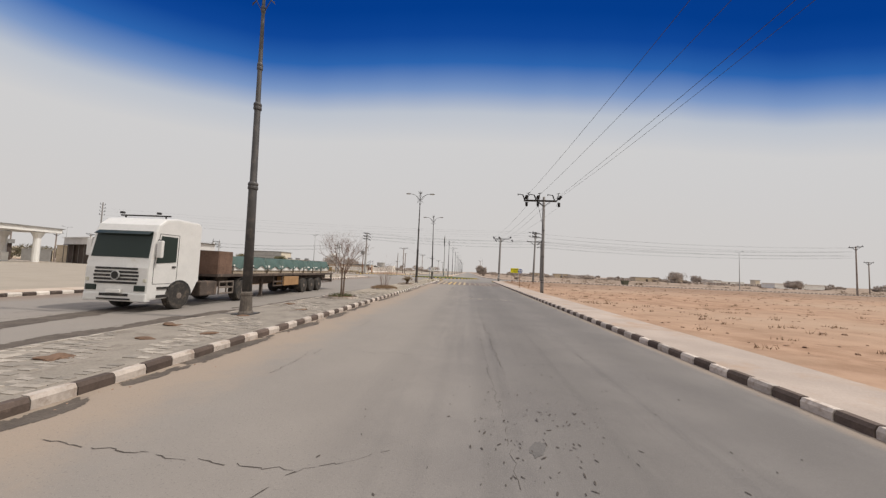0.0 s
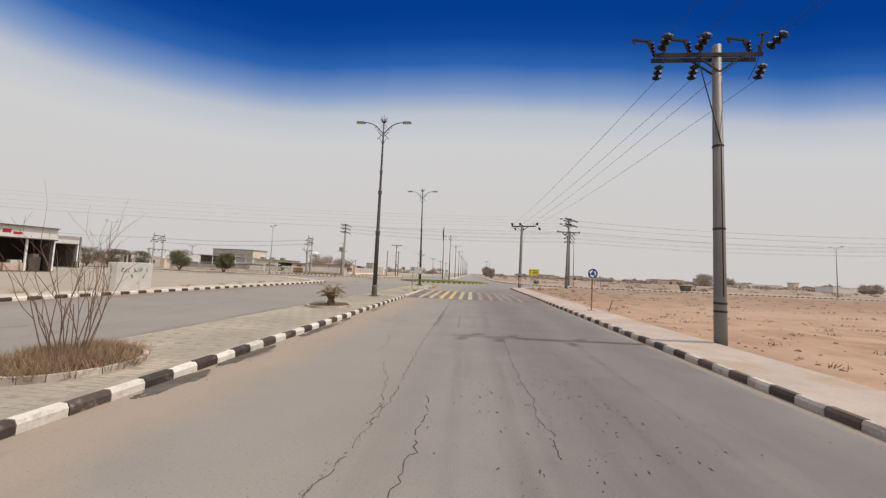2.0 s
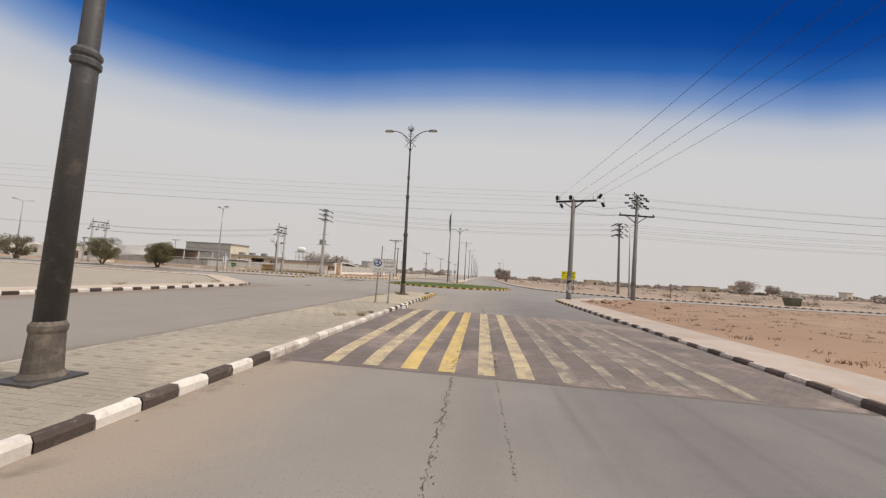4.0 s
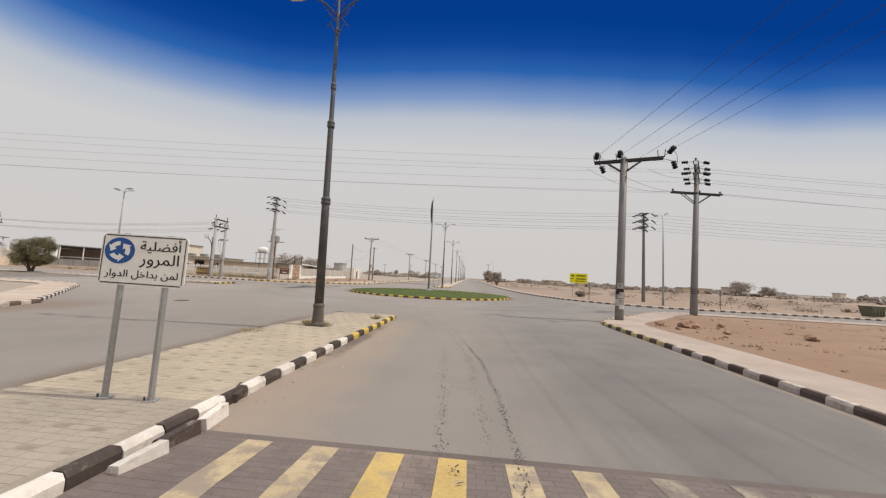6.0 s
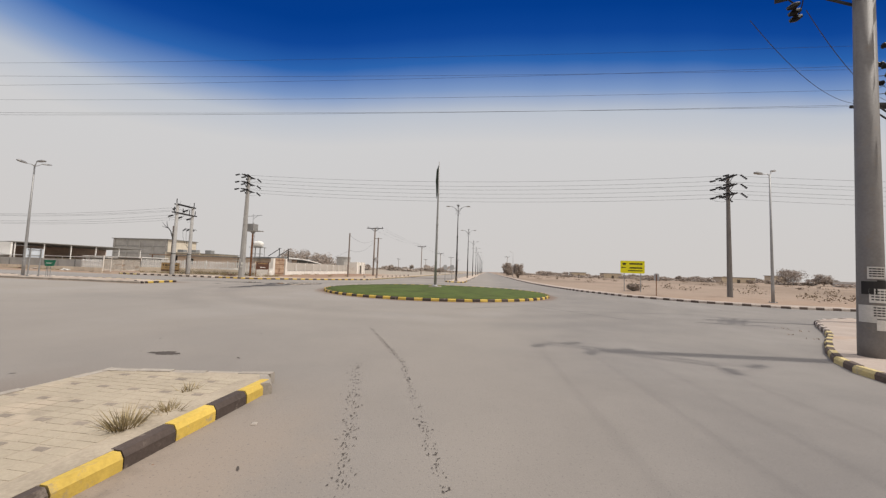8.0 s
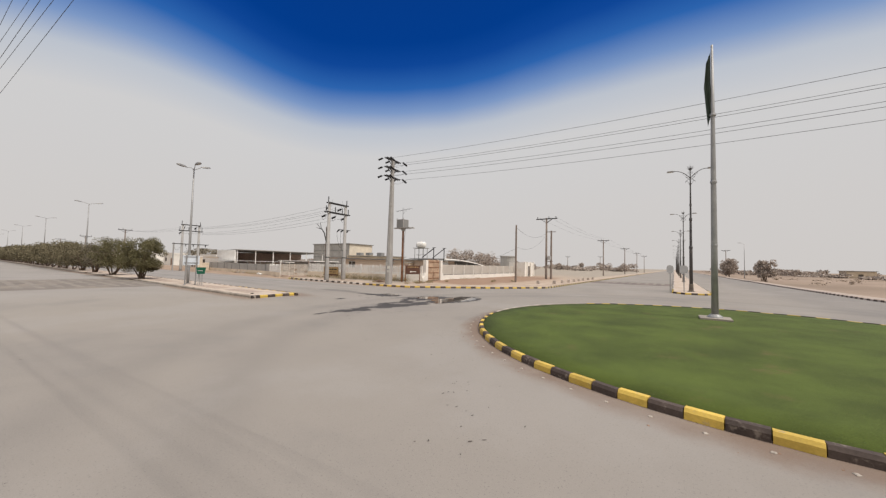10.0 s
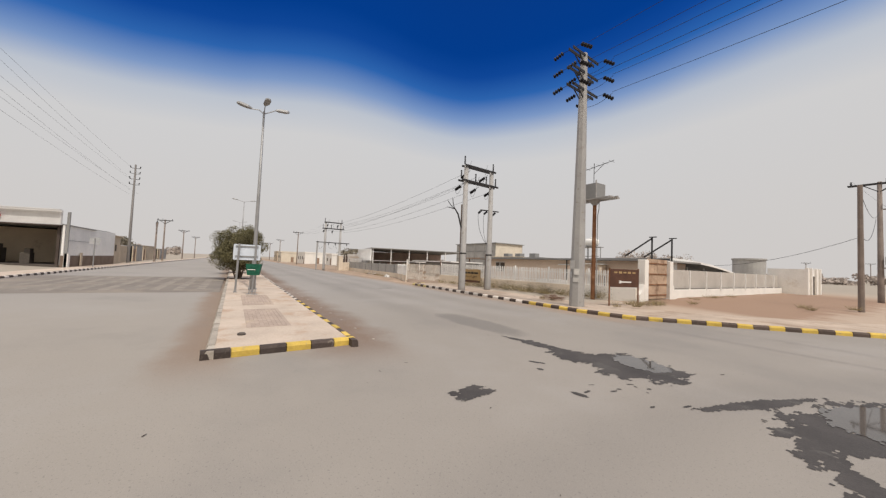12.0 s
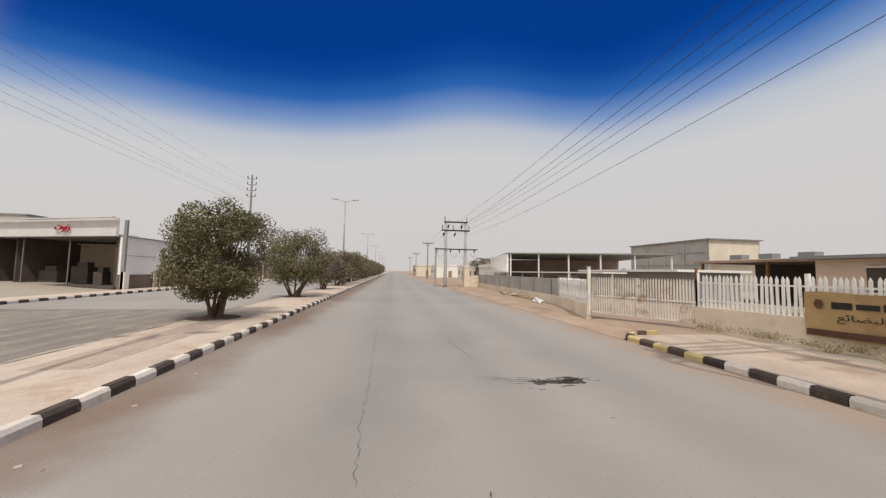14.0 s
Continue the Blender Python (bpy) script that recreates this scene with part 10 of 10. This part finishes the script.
for k, (cx, cy, rx, ry, rot) in enumerate(((-4.85, 6.0, 6.5, 0.7, 1.60), (-4.72, 17.0, 8.0, 0.45, 1.57), (-4.6, 34.0, 10.0, 0.16, 1.575), (-8.2, 7.2, 3.6, 0.5, 1.75))):
    patch("dirt_streak", cx, cy, rx, ry, rot, DIRT_DARK, "dark dirt swept along the reserve", 9.3 + k * 3.3, 0.004 + 0.001 * k, 0.06, -0.15, 0.8)
for k, (cx, cy, rx, ry) in enumerate(((-0.93, 26.3, 0.9, 0.17), (-0.94, 28.4, 0.9, 0.14), (-0.95, 31.6, 1.1, 0.13), (-0.94, 34.2, 0.5, 0.10), (-0.92, 14.0, 1.6, 0.15), (-0.92, 10.8, 1.6, 0.18), (-0.92, 8.2, 1.5, 0.2), (-0.92, 5.2, 1.5, 0.2), (-0.92, 2.2, 1.6, 0.2), (-0.93, 22.0, 1.2, 0.13), (-0.94, 18.0, 1.3, 0.12))):
    patch("debris", cx, cy, rx, ry, 1.57, DIRT_DARK, "clumps of dark dirt at the kerb foot", 31.3 + k * 2.9, 0.0045 + 0.0007 * (k % 4), 0.022, -0.05, 1.8)
patch("broken_patch", -41.08, 98.3, 0.22, 0.62, 0.0, CRACK, "broken dark patch in the asphalt", 15.2, 0.004, 0.03, 0.1, 1.6)
patch("oil_stain", 5.0, 1.6, 0.30, 0.10, 1.2, TYRE_MARK, "faint dark oil stain on the asphalt", 44.1, 0.004, 0.012, 0.42)
patch("damp_patch", -4.2, 70.45, 0.34, 0.14, 0.1, CRACK, "dark damp patch on the asphalt", 61.3, 0.004, 0.03, -0.25)
# reflective road studs
bm = bmesh.new()
tube_rings(bm, [[(sx * w, sy * w, z) for sx, sy in ((-1, -1), (1, -1), (1, 1), (-1, 1))] for w, z in ((0.030, 0.0), (0.030, 0.008), (0.020, 0.016))])
STUD_ME = to_mesh(bm, "road_stud", STUD)
stud_rows = []
for k in range(40):
    stud_rows.append((rm.uniform(4.2, 7.3), 22.3 + rm.uniform(-0.5, 0.4)))
for k in range(30):
    stud_rows.append((ISLAND[0] + (ISLAND[2] + 0.32) * math.cos(radians(150 + 4.2 * k)), ISLAND[1] + (ISLAND[2] + 0.32) * math.sin(radians(150 + 4.2 * k))))
for k in range(12):
    stud_rows.append((-25.6 - 1.5 * k, 91.75))
for k in range(6):
    stud_rows.append((-0.45 + rm.uniform(-0.1, 0.2), 60.5 + 1.5 * k))
for x, y in stud_rows:
    ob = tagged(new("road_stud", STUD_ME), "worn pale road stud on asphalt", "road stud", "road studs")
    ob.matrix_basis = pose(x, y, 0, 0, 0, rm.uniform(0, 90))
# kerb stones broken out of the median edge
for k, (x, y, c, rz) in enumerate(((-0.93, 56.45, "w", 84), (-0.98, 56.95, "b", 86), (-1.0, 57.5, "w", 98), (-1.3, 58.35, "b", 110))):
    ob = tagged(new("loose_kerb_stone", STONES[c]), "painted kerb stone knocked out of line", "kerb stone", "loose kerb stones")
    ob.matrix_basis = pose(x, y, -0.015 if k < 3 else 0.0, 6 if k < 3 else -8, 3, rz + 180)
# litter and pebbles
bm = bmesh.new()
box(bm, (0, 0, 0.3), (1, 1, 0.6), taper=0.6)
PEB = to_mesh(bm, "pebble", ROCK)
ms = []
for k in range(700):
    side = rm.random()
    if side < 0.35:
        x, y = -1.05 + abs(rm.gauss(0, 0.28)), rm.uniform(0, 68)
    elif side < 0.5:
        x, y = 9.3 - abs(rm.gauss(0, 0.2)), rm.uniform(0, 71)
    elif side < 0.75:
        x, y = rm.uniform(-60, -26), 91.3 + abs(rm.gauss(0, 0.4))
    else:
        a, q = rm.uniform(0, 6.28), ISLAND[2] + 0.1 + abs(rm.gauss(0, 0.4))
        x, y = ISLAND[0] + q * math.cos(a), ISLAND[1] + q * math.sin(a)
    s = rm.uniform(0.008, 0.03)
    ms.append(pose(x, y, 0.0, 0, 0, rm.uniform(0, 360)) @ Matrix.Diagonal((s * 1.4, s, s * 0.6, 1)))
tagged(new("pebbles", joined("pebbles", PEB, ms)), "small pebbles swept to the kerbs", "pebbles", kind="stuff")
for k, (x, y) in enumerate(((-18.2, 119.5), (-16.8, 121.5), (-16.6, 124.5), (-16.5, 127.5), (-16.5, 130.5), (-16.5, 133.5), (-16.6, 137.0), (-16.6, 141), (-16.6, 145))):
    ob = solo("marker_block", box(bmesh.new(), (0, 0, 0.2), (0.42, 0.4, 0.5), bevel=0.04, taper=0.85), KERB_DUSTY, "pale concrete block on the verge", "block", group="concrete blocks on the verge")
    ob.location = (x, y, 0.12)
for k, (x, y, mt, lab) in enumerate(((-55.6, 104.6, PAPER, "crumpled white sack at the wall foot"), (-56.5, 104.75, PAPER, "crumpled white sack at the wall foot"), (-62.0, 105.1, KERB_DUSTY, "pale broken rubble at the wall foot"), (-63.6, 105.0, KERB_GREY, "pale broken rubble at the wall foot"), (-64.4, 105.2, SOIL, "dark clod of rubbish at the wall foot"))):
    bm = bmesh.new()
    bmesh.ops.create_icosphere(bm, subdivisions=3, radius=0.28)
    for v in bm.verts:
        v.co *= 0.75 + 0.9 * noise.noise(v.co * 4.0 + Vector((k * 3.7, 1.0, 0)))
        v.co.x *= 1.5
        v.co.z = max(v.co.z * 0.7, -0.06)
    ob = solo("litter", bm, mt, lab, "litter", group="litter at the wall foot")
    ob.location = (x, y, 0.17)
for k in range(16):
    weed(-57.5 - 0.55 * k + rm.uniform(-0.2, 0.2), 104.95 + 0.02 * k + rm.uniform(-0.2, 0.1), 0.14, 0.3, rm.uniform(0.12, 0.3), 50, DRY, "dry weeds at the wall foot")
weed(-1.45, 53.4, 0.155, 0.14, 0.10, 120, SOIL, "dark tangle of dead weed on the paving")
mh = thing("manhole", pose(-26.46, 88.87, 0.152), "small dark iron cover in the paving", "manhole cover")
part("cover", lathe(bmesh.new(), [(0.09, 0), (0.09, 0.03), (0.06, 0.05)], 10), CRACK, mh)
for x, y in ((-13.5, 71.0),):
    mh = thing("manhole", pose(x, y, 0.0), "round iron manhole cover in asphalt", "manhole cover")
    part("cover", lathe(bmesh.new(), [(0.34, 0), (0.34, 0.01), (0.3, 0.014)], 20), CRACK, mh)
